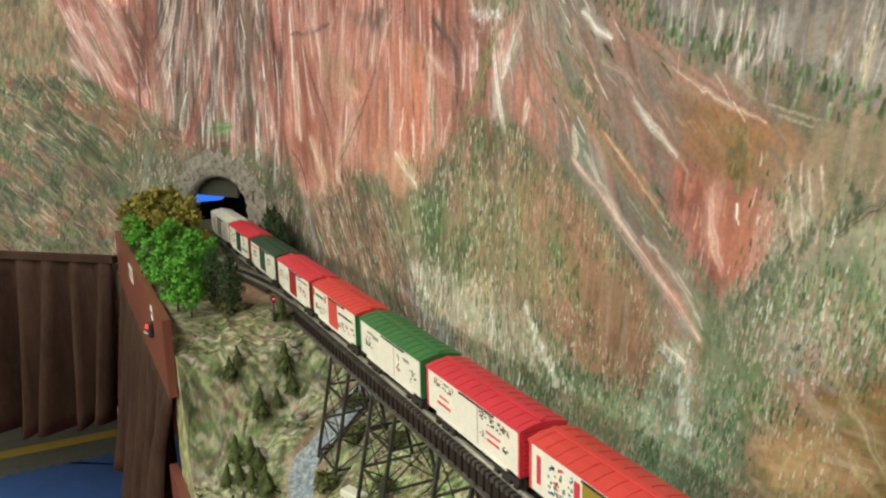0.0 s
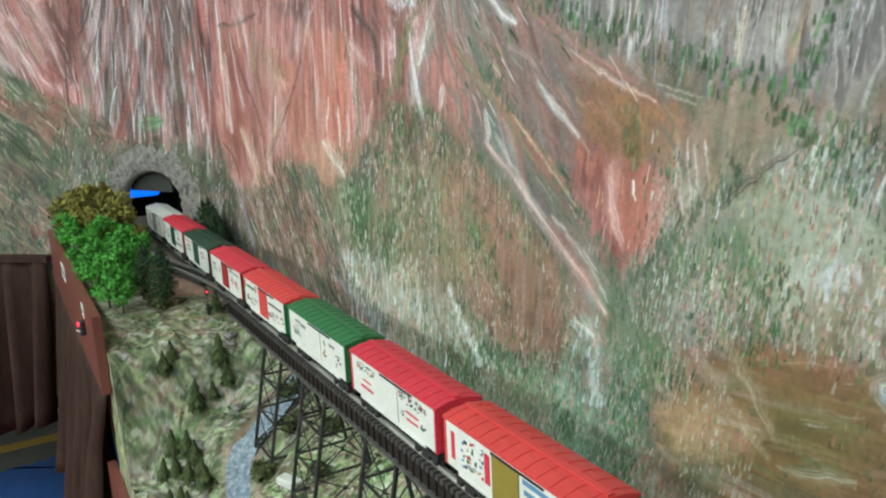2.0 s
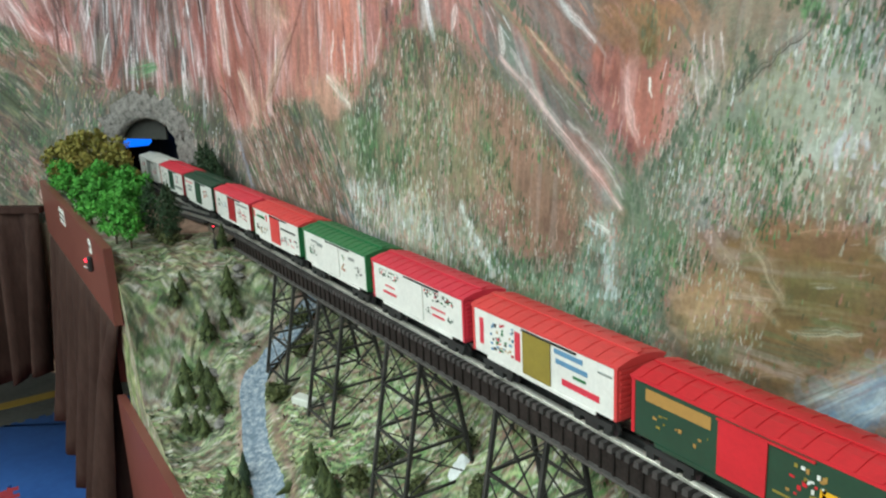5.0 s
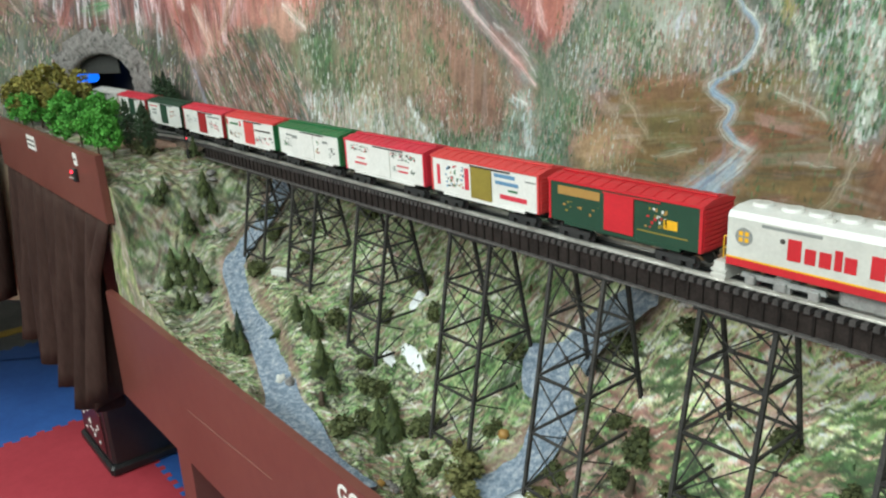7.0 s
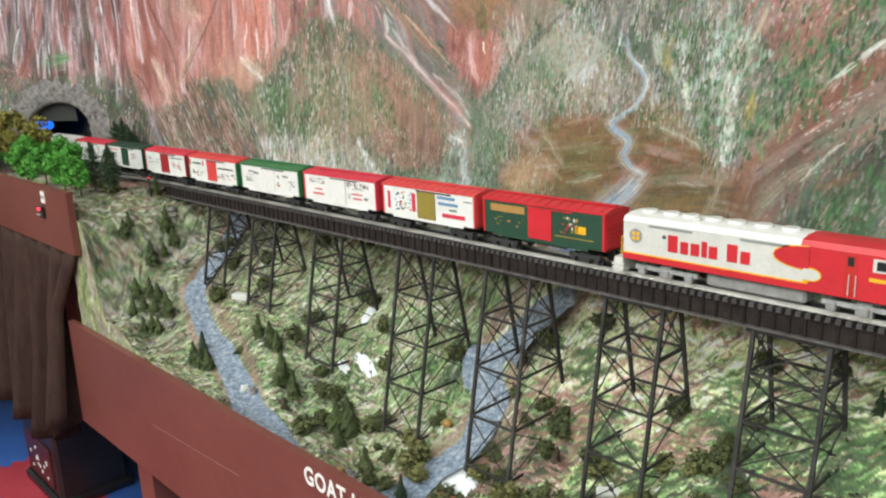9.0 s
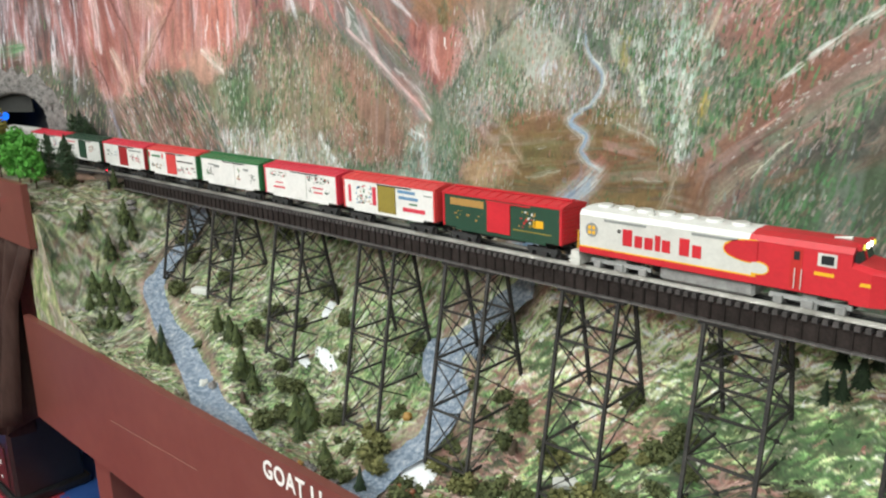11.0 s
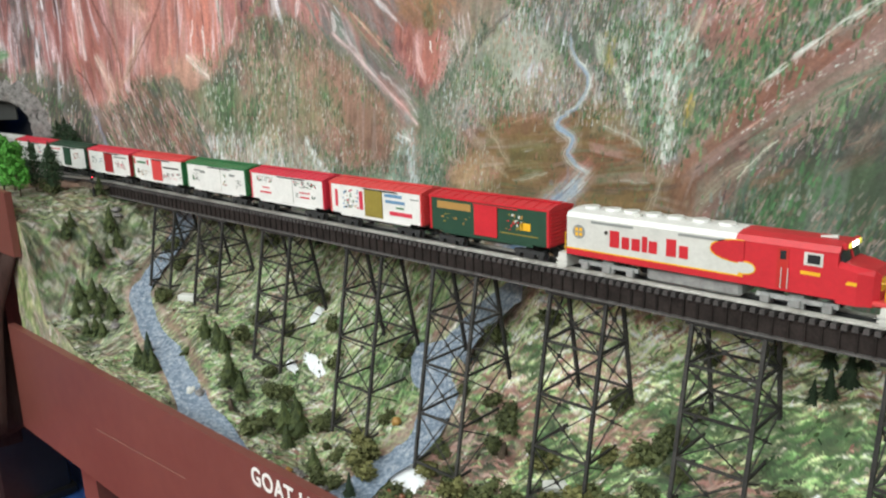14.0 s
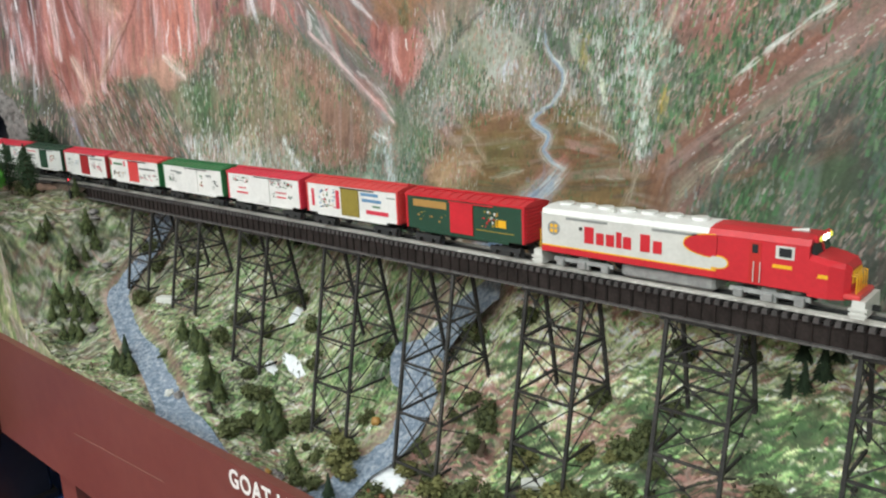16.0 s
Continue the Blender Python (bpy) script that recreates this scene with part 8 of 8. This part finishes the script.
def leaf_cloud(rng, blobs, per, size):
    """Small folded leaves thrown over the outer half of some ellipsoids."""
    sh = Shape()
    for cx, cy, cz, rx, ry, rz in blobs:
        for _ in range(per):
            d = Vector((rng.gauss(0, 1), rng.gauss(0, 1), rng.gauss(0, 1))).normalized()
            r = rng.uniform(0.45, 1.06)
            p = Vector((cx + d.x * rx * r, cy + d.y * ry * r, cz + d.z * rz * r))
            a = Vector((rng.gauss(0, 1), rng.gauss(0, 1), rng.gauss(0, 1))).normalized()
            b = a.cross(d + Vector((0.01, 0.02, 0.03))).normalized()
            q = size * rng.uniform(0.6, 1.5)
            k = len(sh.v)
            sh.v += [tuple(p - a * q - b * q * 0.6), tuple(p + a * q - b * q * 0.6), tuple(p + a * q * 0.7 + b * q * 0.6 + d * q * 0.5), tuple(p - a * q * 0.7 + b * q * 0.6 + d * q * 0.5)]
            sh.f.append((k, k + 1, k + 2, k + 3))
    return sh


def broadleaf(seed, h, mat, label):
    rng = random.Random(seed)
    t = thing("broadleaf_tree", label, "tree", "model trees by the tunnel")
    trunk = Shape().tube((0, 0, -0.006), (0.002, 0.001, h * 0.42), h * 0.022, h * 0.016, n=7)
    blobs = []
    for i in range(11):
        a = i * 2.4 + rng.uniform(-0.4, 0.4)
        r = h * rng.uniform(0.10, 0.30) * (1 if i < 8 else 0.5)
        z = h * (0.30 + 0.50 * (i / 10)) + rng.uniform(-0.04, 0.04) * h
        x, y = r * math.cos(a), r * math.sin(a)
        trunk.tube((0.001, 0.0, h * 0.30), (x, y, z), h * 0.010, h * 0.004, n=5)
        q = h * rng.uniform(0.10, 0.17)
        blobs.append((x, y, z, q, q, q * 0.8))
    part("trunk", trunk, BARK, t)
    part("crown", leaf_cloud(rng, blobs, 120, h * 0.024), mat, t)
    return t


def conifer(seed, mat, label):
    """A bottle-brush conifer one metre tall, to be scaled."""
    rng = random.Random(seed)
    t = thing("conifer", label, "tree", "small model conifers")
    part("trunk", Shape().tube((0, 0, -0.10), (0, 0, 0.85), 0.035, 0.010, n=6), BARK, t)
    sh = Shape()
    for k in range(9):
        z = 0.06 + 0.095 * k
        r = (0.30 - 0.028 * k) * rng.uniform(0.85, 1.15)
        n = 13
        for i in range(n):
            a = 2 * math.pi * (i + rng.uniform(-0.3, 0.3)) / n
            q = r * rng.uniform(0.65, 1.15)
            w = 0.55 * r
            ca, sa = math.cos(a), math.sin(a)
            j = len(sh.v)
            sh.v += [(0.015 * ca, 0.015 * sa, z + 0.16), (q * 0.6 * ca - w * 0.45 * sa, q * 0.6 * sa + w * 0.45 * ca, z + 0.035 + rng.uniform(-0.02, 0.02)), (q * ca, q * sa, z - 0.05 + rng.uniform(-0.03, 0.03)), (q * 0.6 * ca + w * 0.45 * sa, q * 0.6 * sa - w * 0.45 * ca, z + 0.035 + rng.uniform(-0.02, 0.02))]
            sh.f.append((j, j + 1, j + 2, j + 3))
    j = len(sh.v)
    sh.tube((0, 0, 0.80), (0, 0, 1.0), 0.06, 0.004, n=6)
    part("crown", sh, mat, t)
    return t


def bush(seed, mat, label):
    rng = random.Random(seed)
    t = thing("bush", label, "bush", "model bushes")
    blobs = [(rng.uniform(-0.3, 0.3), rng.uniform(-0.25, 0.25), rng.uniform(0.2, 0.55), rng.uniform(0.25, 0.4), rng.uniform(0.22, 0.36), rng.uniform(0.22, 0.38)) for _ in range(5)]
    part("stem", Shape().tube((0, 0, -0.25), (0, 0, 0.4), 0.05, 0.03, n=6), BARK, t)
    part("foliage", leaf_cloud(rng, blobs, 110, 0.06), mat, t)
    return t


def plant(model, x, y, size, wide=1.0, turn=0.0, tilt=0.0, z=None):
    zz = float(fast_z(np.array([x]), np.array([y]))[0]) if z is None else z
    model.scale = (1, 1, 1)
    ob = copy_thing(model, pose(x, y, zz, tilt, 0, turn))
    ob.scale = (size * wide, size * wide, size)
    return ob


def discard(model):
    for o in (*model.children_recursive, model):
        bpy.data.objects.remove(o)


rng = random.Random(17)
pines = [conifer(40 + i, PINE, "small olive-green model conifer on the slope") for i in range(3)]
darks = [conifer(50 + i, DARKPINE, "dark green model conifer") for i in range(2)]
CLIFF = [(-1.265, -0.061, 0.043), (-1.166, -0.088, 0.056), (-1.144, -0.081, 0.043), (-1.141, -0.113, 0.036), (-1.141, -0.150, 0.055), (-1.184, -0.199, 0.043), (-1.189, -0.179, 0.036), (-1.12, -0.209, 0.049), (-1.096, -0.189, 0.047), (-1.066, -0.176, 0.043), (-1.092, -0.239, 0.040), (-1.021, -0.176, 0.055), (-1.023, -0.223, 0.042), (-1.029, -0.243, 0.036), (-1.004, -0.213, 0.040), (-1.075, -0.215, 0.038), (-1.05, -0.20, 0.043)]
VALLEY = [(-0.773, -0.233, 0.046), (-0.733, -0.219, 0.045), (-0.755, -0.228, 0.04), (-0.607, -0.122, 0.052), (-0.657, -0.126, 0.045), (-0.587, -0.121, 0.043), (-0.531, -0.148, 0.063), (-0.474, -0.158, 0.051), (-0.336, -0.144, 0.060), (-0.31, -0.133, 0.060), (-0.299, -0.169, 0.040), (-0.198, -0.182, 0.044), (-0.345, -0.11, 0.04)]
for i, (x, y, h) in enumerate(CLIFF + VALLEY):
    plant(pines[i % 3], x, y, h * 1.25, 1.3, rng.uniform(0, 360), rng.uniform(-5, 5))
DARKSPOTS = [(-0.783, -0.205, 0.066), (-0.083, -0.194, 0.052), (-1.248, 0.071, 0.070), (-1.207, 0.090, 0.058), (-0.53, 0.123, 0.050), (-0.345, 0.141, 0.050), (0.621, 0.105, 0.056), (0.654, 0.085, 0.056), (0.616, 0.061, 0.036), (0.636, 0.067, 0.046), (0.665, 0.11, 0.05)]
for i, (x, y, h) in enumerate(DARKSPOTS):
    plant(darks[i % 2], x, y, h * 1.08, 0.95, rng.uniform(0, 360), rng.uniform(-4, 4))
# a fallen conifer by the stream
plant(pines[1], -0.70, -0.140, 0.055, 0.9, 30, 82, z=0.905)
for m in pines + darks:
    discard(m)

bushes = [bush(60 + i, BUSH, "dark olive foam bush") for i in range(3)]
pale_bush = bush(70, OLIVEBUSH, "pale olive foam bush")
SPOTS = [(-1.332, -0.164, 0.05), (-0.91, -0.094, 0.055), (-1.047, 0.021, 0.05), (-0.943, -0.009, 0.05), (-0.669, 0.088, 0.045), (-0.573, -0.076, 0.05), (-0.569, -0.029, 0.045), (-0.374, -0.208, 0.052), (-0.388, -0.102, 0.045), (-0.151, -0.208, 0.04), (-0.122, -0.198, 0.038), (-0.138, -0.048, 0.03), (0.134, 0.003, 0.05), (0.125, -0.034, 0.045), (0.016, -0.051, 0.035), (0.449, 0.098, 0.04), (-1.002, 0.119, 0.028), (-0.888, 0.115, 0.042), (-1.62, 0.060, 0.055), (-0.85, 0.03, 0.05), (-0.78, -0.02, 0.04), (-0.45, 0.05, 0.045), (0.33, 0.04, 0.05), (0.22, -0.10, 0.045), (0.42, -0.02, 0.045), (-0.42, -0.12, 0.045), (0.05, 0.08, 0.045), (0.55, 0.10, 0.035), (0.15, 0.11, 0.045), (0.36, -0.12, 0.05), (0.18, -0.15, 0.05)]
for i, (x, y, h) in enumerate(SPOTS):
    plant(bushes[i % 3], x, y, h, rng.uniform(0.9, 1.2), rng.uniform(0, 360))
for i in range(34):
    x, y = rng.uniform(-0.55, 0.75), rng.uniform(-0.17, 0.05)
    if not in_stream(np.array([x]), np.array([y]), 1.5)[0]:
        plant(bushes[i % 3], x, y, rng.uniform(0.022, 0.042), rng.uniform(0.9, 1.5), rng.uniform(0, 360))
for i in range(110):
    x, y = rng.uniform(-0.02, 0.85), rng.uniform(-0.28, -0.02) if i % 3 else rng.uniform(-0.28, -0.14)
    if not in_stream(np.array([x]), np.array([y]), 1.5)[0]:
        plant(bushes[i % 3] if i % 4 else pale_bush, x, y, rng.uniform(0.016, 0.034), rng.uniform(1.3, 2.2), rng.uniform(0, 360))
plant(bushes[0], -0.753, 0.135, 0.082, 0.5, 20)
for x, y, h in ((-0.123, -0.125, 0.055), (-0.10, -0.145, 0.045), (0.30, -0.11, 0.05), (0.10, -0.12, 0.045), (-0.15, -0.10, 0.04)):
    plant(pale_bush, x, y, h, 1.1, rng.uniform(0, 360))
for m in bushes + [pale_bush]:
    discard(m)



def juniper(seed, h, label):
    """A dense dark upright evergreen on a short bare stem."""
    rng = random.Random(seed)
    t = thing("juniper", label, "tree", "dark evergreens by the track")
    part("trunk", Shape().tube((0, 0, -0.006), (0, 0, h * 0.8), h * 0.018, h * 0.006, n=6), BARK, t)
    blobs = []
    for i in range(16):
        f = i / 15
        r = h * 0.17 * math.sin(math.pi * (0.18 + 0.80 * f)) ** 0.8
        a = i * 2.4
        blobs.append((r * 0.6 * math.cos(a), r * 0.6 * math.sin(a), h * (0.16 + 0.74 * f), r * 0.75, r * 0.75, h * 0.11))
    part("crown", leaf_cloud(rng, blobs, 110, h * 0.014), JUNIPER, t)
    return t


JUNIPER = leafy("juniper_needles", (0.008, 0.024, 0.010), (0.035, 0.070, 0.028))
for i, (x, y, h) in enumerate(((-1.76, 0.045, 0.165), (-1.715, 0.052, 0.175), (-1.675, 0.055, 0.150), (-1.64, 0.060, 0.120), (-1.318, -0.160, 0.140), (-1.355, -0.145, 0.135), (-1.39, -0.180, 0.140))):
    t = juniper(140 + i, h, "dark green model juniper beside the track")
    t.matrix_basis = pose(x, y, float(fast_z(np.array([x]), np.array([y]))[0]), 0, 0, 50 * i)

TREES = [(-1.325, -0.245, 0.105), (-1.385, -0.265, 0.110), (-1.45, -0.215, 0.125), (-1.53, -0.265, 0.125), (-1.66, -0.275, 0.125), (-1.62, -0.19, 0.135), (-1.86, -0.215, 0.13), (-2.05, -0.270, 0.115), (-2.22, -0.275, 0.11), (-1.60, -0.155, 0.12)]
for i, (x, y, h) in enumerate(TREES):
    t = broadleaf(80 + i, h * 1.18, BRIGHT, "bright green model broadleaf tree")
    t.matrix_basis = pose(x, y, float(fast_z(np.array([x]), np.array([y]))[0]), 0, 0, 37 * i)
for i, (x, y, h) in enumerate([(-2.02, -0.185, 0.185), (-2.13, -0.225, 0.165), (-1.93, -0.155, 0.155), (-2.25, -0.255, 0.15)]):
    t = broadleaf(95 + i, h * 1.28, OLIVELEAF, "olive-brown autumn model tree")
    t.matrix_basis = pose(x, y, float(fast_z(np.array([x]), np.array([y]))[0]), 0, 0, 61 * i)

# ---------- snow, slabs, stones, logs ----------
SLAB = varied("pale_plaster_slab", (0.50, 0.50, 0.46), (0.66, 0.66, 0.62), 40, 0.85, 0.3)


def ground_at(x, y):
    return float(fast_z(np.array([x]), np.array([y]))[0])


def lump(name, x, y, rx, ry, rz, mat, label, category, seed, lift=0.3):
    r = random.Random(seed)
    sh = Shape()
    n, rings = 16, 6
    for k in range(rings + 1):
        f = math.pi * k / rings
        for i in range(n):
            a = 2 * math.pi * i / n
            d = Vector((math.sin(f) * math.cos(a), math.sin(f) * math.sin(a), math.cos(f)))
            w = 1 + 0.55 * noise.noise(d * 2.1 + Vector((seed, 0, 0)))
            sh.v.append((d.x * rx * w, d.y * ry * w, d.z * rz * w))
    for k in range(rings):
        for i in range(n):
            sh.f.append((k * n + i, k * n + n + i, k * n + n + (i + 1) % n, k * n + (i + 1) % n))
    ob = solid(name, sh, mat, label, category, smooth=True)
    ob.matrix_basis = pose(x, y, ground_at(x, y) + rz * lift, 0, 0, r.uniform(0, 360))
    return ob




def snow(x, y, rx, ry, label, seed):
    """A thin ragged sheet of snow that follows the ground."""
    sh = Shape()
    n = 26
    rows = []
    for k in range(6):
        f = k / 5
        row = []
        for i in range(n):
            a = 2 * math.pi * i / n
            w = 1 + 0.32 * noise.noise((1.6 * math.cos(a) + seed, 1.6 * math.sin(a), 0.5)) + 0.14 * noise.noise((6 * math.cos(a), 6 * math.sin(a), seed))
            px, py = x + rx * f * w * math.cos(a), y + ry * f * w * math.sin(a)
            row.append((px, py, ground_at(px, py) + 0.004 * (1 - f ** 3) + (0.0012 * noise.noise((px * 90, py * 90, 2)) if f < 1 else -0.001)))
        rows.append(row + row[:1])
    sh.grid(rows)
    sh.f = [f[::-1] for f in sh.f]
    return solid("snow_patch", sh, SNOW, label, "snow", smooth=True)


snow(-0.024, -0.105, 0.047, 0.038, "bright white ragged snow patch beside the stream", 3)
snow(-0.380, -0.030, 0.034, 0.011, "small white snow patch", 4)
snow(-0.425, -0.055, 0.018, 0.010, "small white snow patch", 5)
snow(-0.435, 0.030, 0.015, 0.020, "small white snow patch", 6)
lump("stone", -0.597, -0.205, 0.016, 0.010, 0.009, SLAB, "pale tan stone at the water", "stone", 7)
lump("stone", -0.222, -0.225, 0.009, 0.008, 0.007, TAN, "orange-brown stone by the water", "stone", 8)
lump("stone", -0.575, -0.198, 0.014, 0.011, 0.008, STONE, "dark grey stone at the water", "stone", 9)
lump("stone", -0.112, -0.042, 0.010, 0.009, 0.009, TAN, "ochre stone by the stream", "stone", 12)
for i in range(34):
    x, y = rng.uniform(-0.36, 0.02), rng.uniform(-0.285, -0.20)
    q = rng.uniform(0.004, 0.010)
    lump("stone", x, y, q * 1.3, q, q * 0.8, STONE, "small grey stone in the river bank", "stone", 20 + i)
for i in range(9):
    x, y = rng.uniform(-1.20, -0.98), rng.uniform(-0.28, 0.0)
    q = rng.uniform(0.008, 0.016)
    lump("rock", x, y, q * 1.6, q, q * 0.5, STONE, "grey rock bedded in the slope", "rock", 60 + i, -0.2)


def slab(x, y, lx, ly, h, turn, tilt, label):
    ob = solid("concrete_slab", Shape().rbox(-lx / 2, lx / 2, -ly / 2, ly / 2, -h, 0, 0.002), SLAB, label, "slab")
    ob.matrix_basis = pose(x, y, ground_at(x, y) + h * 0.75, tilt, 0, turn)


slab(-0.835, -0.060, 0.050, 0.024, 0.016, 22, 0, "pale grey concrete footing beside the tower")
slab(0.285, -0.055, 0.060, 0.020, 0.012, 40, 8, "pale grey concrete footing under the bridge")
slab(0.46, -0.115, 0.10, 0.022, 0.012, 8, 0, "pale grey concrete footing under the tower")


def log(x, y, ln, r, turn, label):
    ob = solid("log", Shape().tube((-ln / 2, 0, r * 0.6), (ln / 2, 0, r * 0.8), r, r * 0.75, n=9).tube((0, 0, r), (ln * 0.1, r * 2.4, r * 2.2), r * 0.4, r * 0.2, n=6), BARK, label, "log", smooth=False)
    ob.matrix_basis = pose(x, y, ground_at(x, y), 0, 0, turn)


log(-0.474, -0.185, 0.045, 0.006, 150, "dark brown fallen log at the water")
log(-1.361, -0.112, 0.030, 0.005, 140, "dark brown fallen log beside the track")
log(0.14, -0.02, 0.07, 0.006, 120, "dark brown fallen log under the bridge")

# a small brown animal figure kept as a plain shape
fig = Shape().rbox(-0.014, 0.014, -0.005, 0.005, 0.012, 0.022, 0.003)
for lx in (-0.011, 0.010):
    for ly in (-0.003, 0.003):
        fig.tube((lx, ly, -0.002), (lx, ly, 0.014), 0.0014, n=6)
fig.tube((0.012, 0, 0.019), (0.019, 0, 0.027), 0.003, 0.0025, n=7)
fo = solid("figurine", fig, colour("brown_figure", (0.22, 0.075, 0.035), 0.5), "small plain red-brown figure beside the snow", "figurine")
fo.matrix_basis = pose(0.0, -0.150, ground_at(0.0, -0.150), 0, 0, 200)

# ---------- signals, signs, lettering ----------
sig = thing("block_signal", "small track signal with a lit red lamp", "signal")
part("mast", Shape().tube((-1.262, -0.078, 1.20), (-1.262, -0.078, 1.258), 0.0014, n=8), FRAME, sig)
part("head", Shape().rbox(-1.266, -1.258, -0.0815, -0.0745, 1.250, 1.264, 0.0015), FRAME, sig)
part("lamp", Shape().tube((-1.258, -0.078, 1.258), (-1.2560, -0.0790, 1.258), 0.0018, n=10), RED_LED, sig, "lit red lamp")
part("base", Shape().rbox(-1.2655, -1.2585, -0.0815, -0.0745, 1.205, 1.228, 0.0015), FRAME, sig)
lens = thing("panel_signal", "black signal toggle with a lit red lamp on the fascia", "signal")
part("housing", Shape().rbox(-1.425, -1.408, -0.330, -0.318, 1.165, 1.200, 0.003), FRAME, lens)
part("lamp", Shape().tube((-1.417, -0.330, 1.192), (-1.417, -0.334, 1.192), 0.0045, n=10), RED_LED, lens, "lit red lamp")
part("switch", Shape().tube((-1.416, -0.330, 1.175), (-1.416, -0.338, 1.180), 0.002, n=6), WHITE, lens)
SIGNPAPER = varied("sign_paper", (0.62, 0.62, 0.58), (0.72, 0.72, 0.68), 20, 0.7, 0.05)
for x0, x1, z0, z1, lines in ((-1.935, -1.835, 1.195, 1.237, 2), (-1.425, -1.395, 1.208, 1.240, 1)):
    sg = thing("sign", "small white paper sign on the brown fascia", "sign")
    part("sheet", Shape().box(x0, x1, -0.3196, -0.3182, z0, z1), SIGNPAPER, sg)
    for k in range(lines):
        zc = z1 - (z1 - z0) * (k + 1) / (lines + 1)
        part("text_bar", Shape().box(x0 + 0.006, x1 - 0.006, -0.3202, -0.3197, zc - 0.003, zc + 0.003), INK, sg)


def lettering(text, x, z, size, owner, mat):
    """Raised letters on the front of the fascia."""
    cu = bpy.data.curves.new("lettering", "FONT")
    cu.body, cu.size, cu.extrude, cu.offset, cu.space_character = text, size, 0.0005, 0.0011, 1.12
    tmp = bpy.data.objects.new("lettering", cu)
    scene.collection.objects.link(tmp)
    me = bpy.data.meshes.new_from_object(tmp.evaluated_get(bpy.context.evaluated_depsgraph_get()))
    bpy.data.objects.remove(tmp)
    me.materials.clear()
    me.materials.append(mat)
    ob = part("lettering", me, mat, owner, "white raised letters")
    ob.matrix_local = pose(x, -0.3188, z, 90, 0, 0)
    ob.scale = (0.84, 1, 1)
    return ob


lettering("GOAT LI", -0.1990, 0.8280, 0.0490, fascia, WHITE)

# ---------- floor things ----------


TOOTH, REACH = 1 / 34, 0.011


def wave(a, b, fixed, along_x):
    """A toothed border line from a to b; the teeth sit at fixed places, so that neighbours fit."""
    out, step = [], 1 if b > a else -1
    ks = range(math.ceil(min(a, b) / TOOTH + 0.01), math.floor(max(a, b) / TOOTH - 0.01) + 1)
    for k in (ks if step > 0 else reversed(ks)):
        before, after = (REACH if (k - (1 if step > 0 else 0)) % 2 else -REACH), (REACH if (k - (0 if step > 0 else 1)) % 2 else -REACH)
        for off in (before, after):
            out.append((k * TOOTH, fixed + off) if along_x else (fixed + off, k * TOOTH))
    return out


def foam_mat(x0, x1, y0, y1, mat, label):
    """An interlocking mat with a toothed edge all round."""
    line = wave(x0, x1, y0, True) + wave(y0, y1, x1, False) + wave(x1, x0, y1, True) + wave(y1, y0, x0, False)
    sh = Shape()
    n = len(line)
    sh.v = [(x, y, 0.002) for x, y in line] + [(x, y, 0.020) for x, y in line]
    sh.f = [tuple(range(n, 2 * n))] + [(i, (i + 1) % n, n + (i + 1) % n, n + i) for i in range(n)]
    return solid("foam_mat", sh, mat, label, "floor mat", "interlocking floor mats")


for x0, x1, y0, y1, red in ((-3.43, -2.43, -0.56, 0.44, False), (-3.43, -2.80, -1.56, -0.56, False), (-2.80, -1.80, -1.56, -0.56, True), (-2.43, -1.43, -0.56, -0.13, True), (-2.43, -1.43, -0.13, 0.87, False), (-1.43, -0.43, -0.56, 0.44, False), (-1.80, -0.80, -1.56, -0.56, True), (-0.80, 0.20, -1.56, -0.56, True), (-2.80, -1.80, -2.56, -1.56, False), (-1.80, -0.80, -2.56, -1.56, True)):
    foam_mat(x0, x1, y0, y1, RED_MAT if red else BLUE_MAT, ("red" if red else "blue") + " interlocking foam floor mat with toothed edges")
solid("yellow_line", Shape().box(-3.76, -3.68, -3.0, 1.5, 0.0, 0.004), YELLOW, "worn yellow line painted on the concrete floor", "floor marking", kind="structure")
box = thing("storage_box", "black plastic box with a speckled dark red front panel", "box")
part("case", Shape().rbox(-2.26, -1.905, -0.27, -0.03, 0.045, 0.34, 0.012), BLACK, box)
part("base", Shape().rbox(-2.275, -1.89, -0.285, -0.015, 0.02, 0.06, 0.010), BLACK, box)
part("front_panel", Shape().rbox(-2.23, -1.96, -0.276, -0.268, 0.08, 0.24, 0.004), colour("dark_red_panel", (0.06, 0.012, 0.016), 0.4), box, "dark red panel")
for i in range(14):
    fx, fz = -2.20 + rng.uniform(0, 0.2), 0.10 + rng.uniform(0, 0.11)
    part("panel_stud", Shape().box(fx, fx + 0.012, -0.2785, -0.2758, fz, fz + 0.008), WHITE, box)
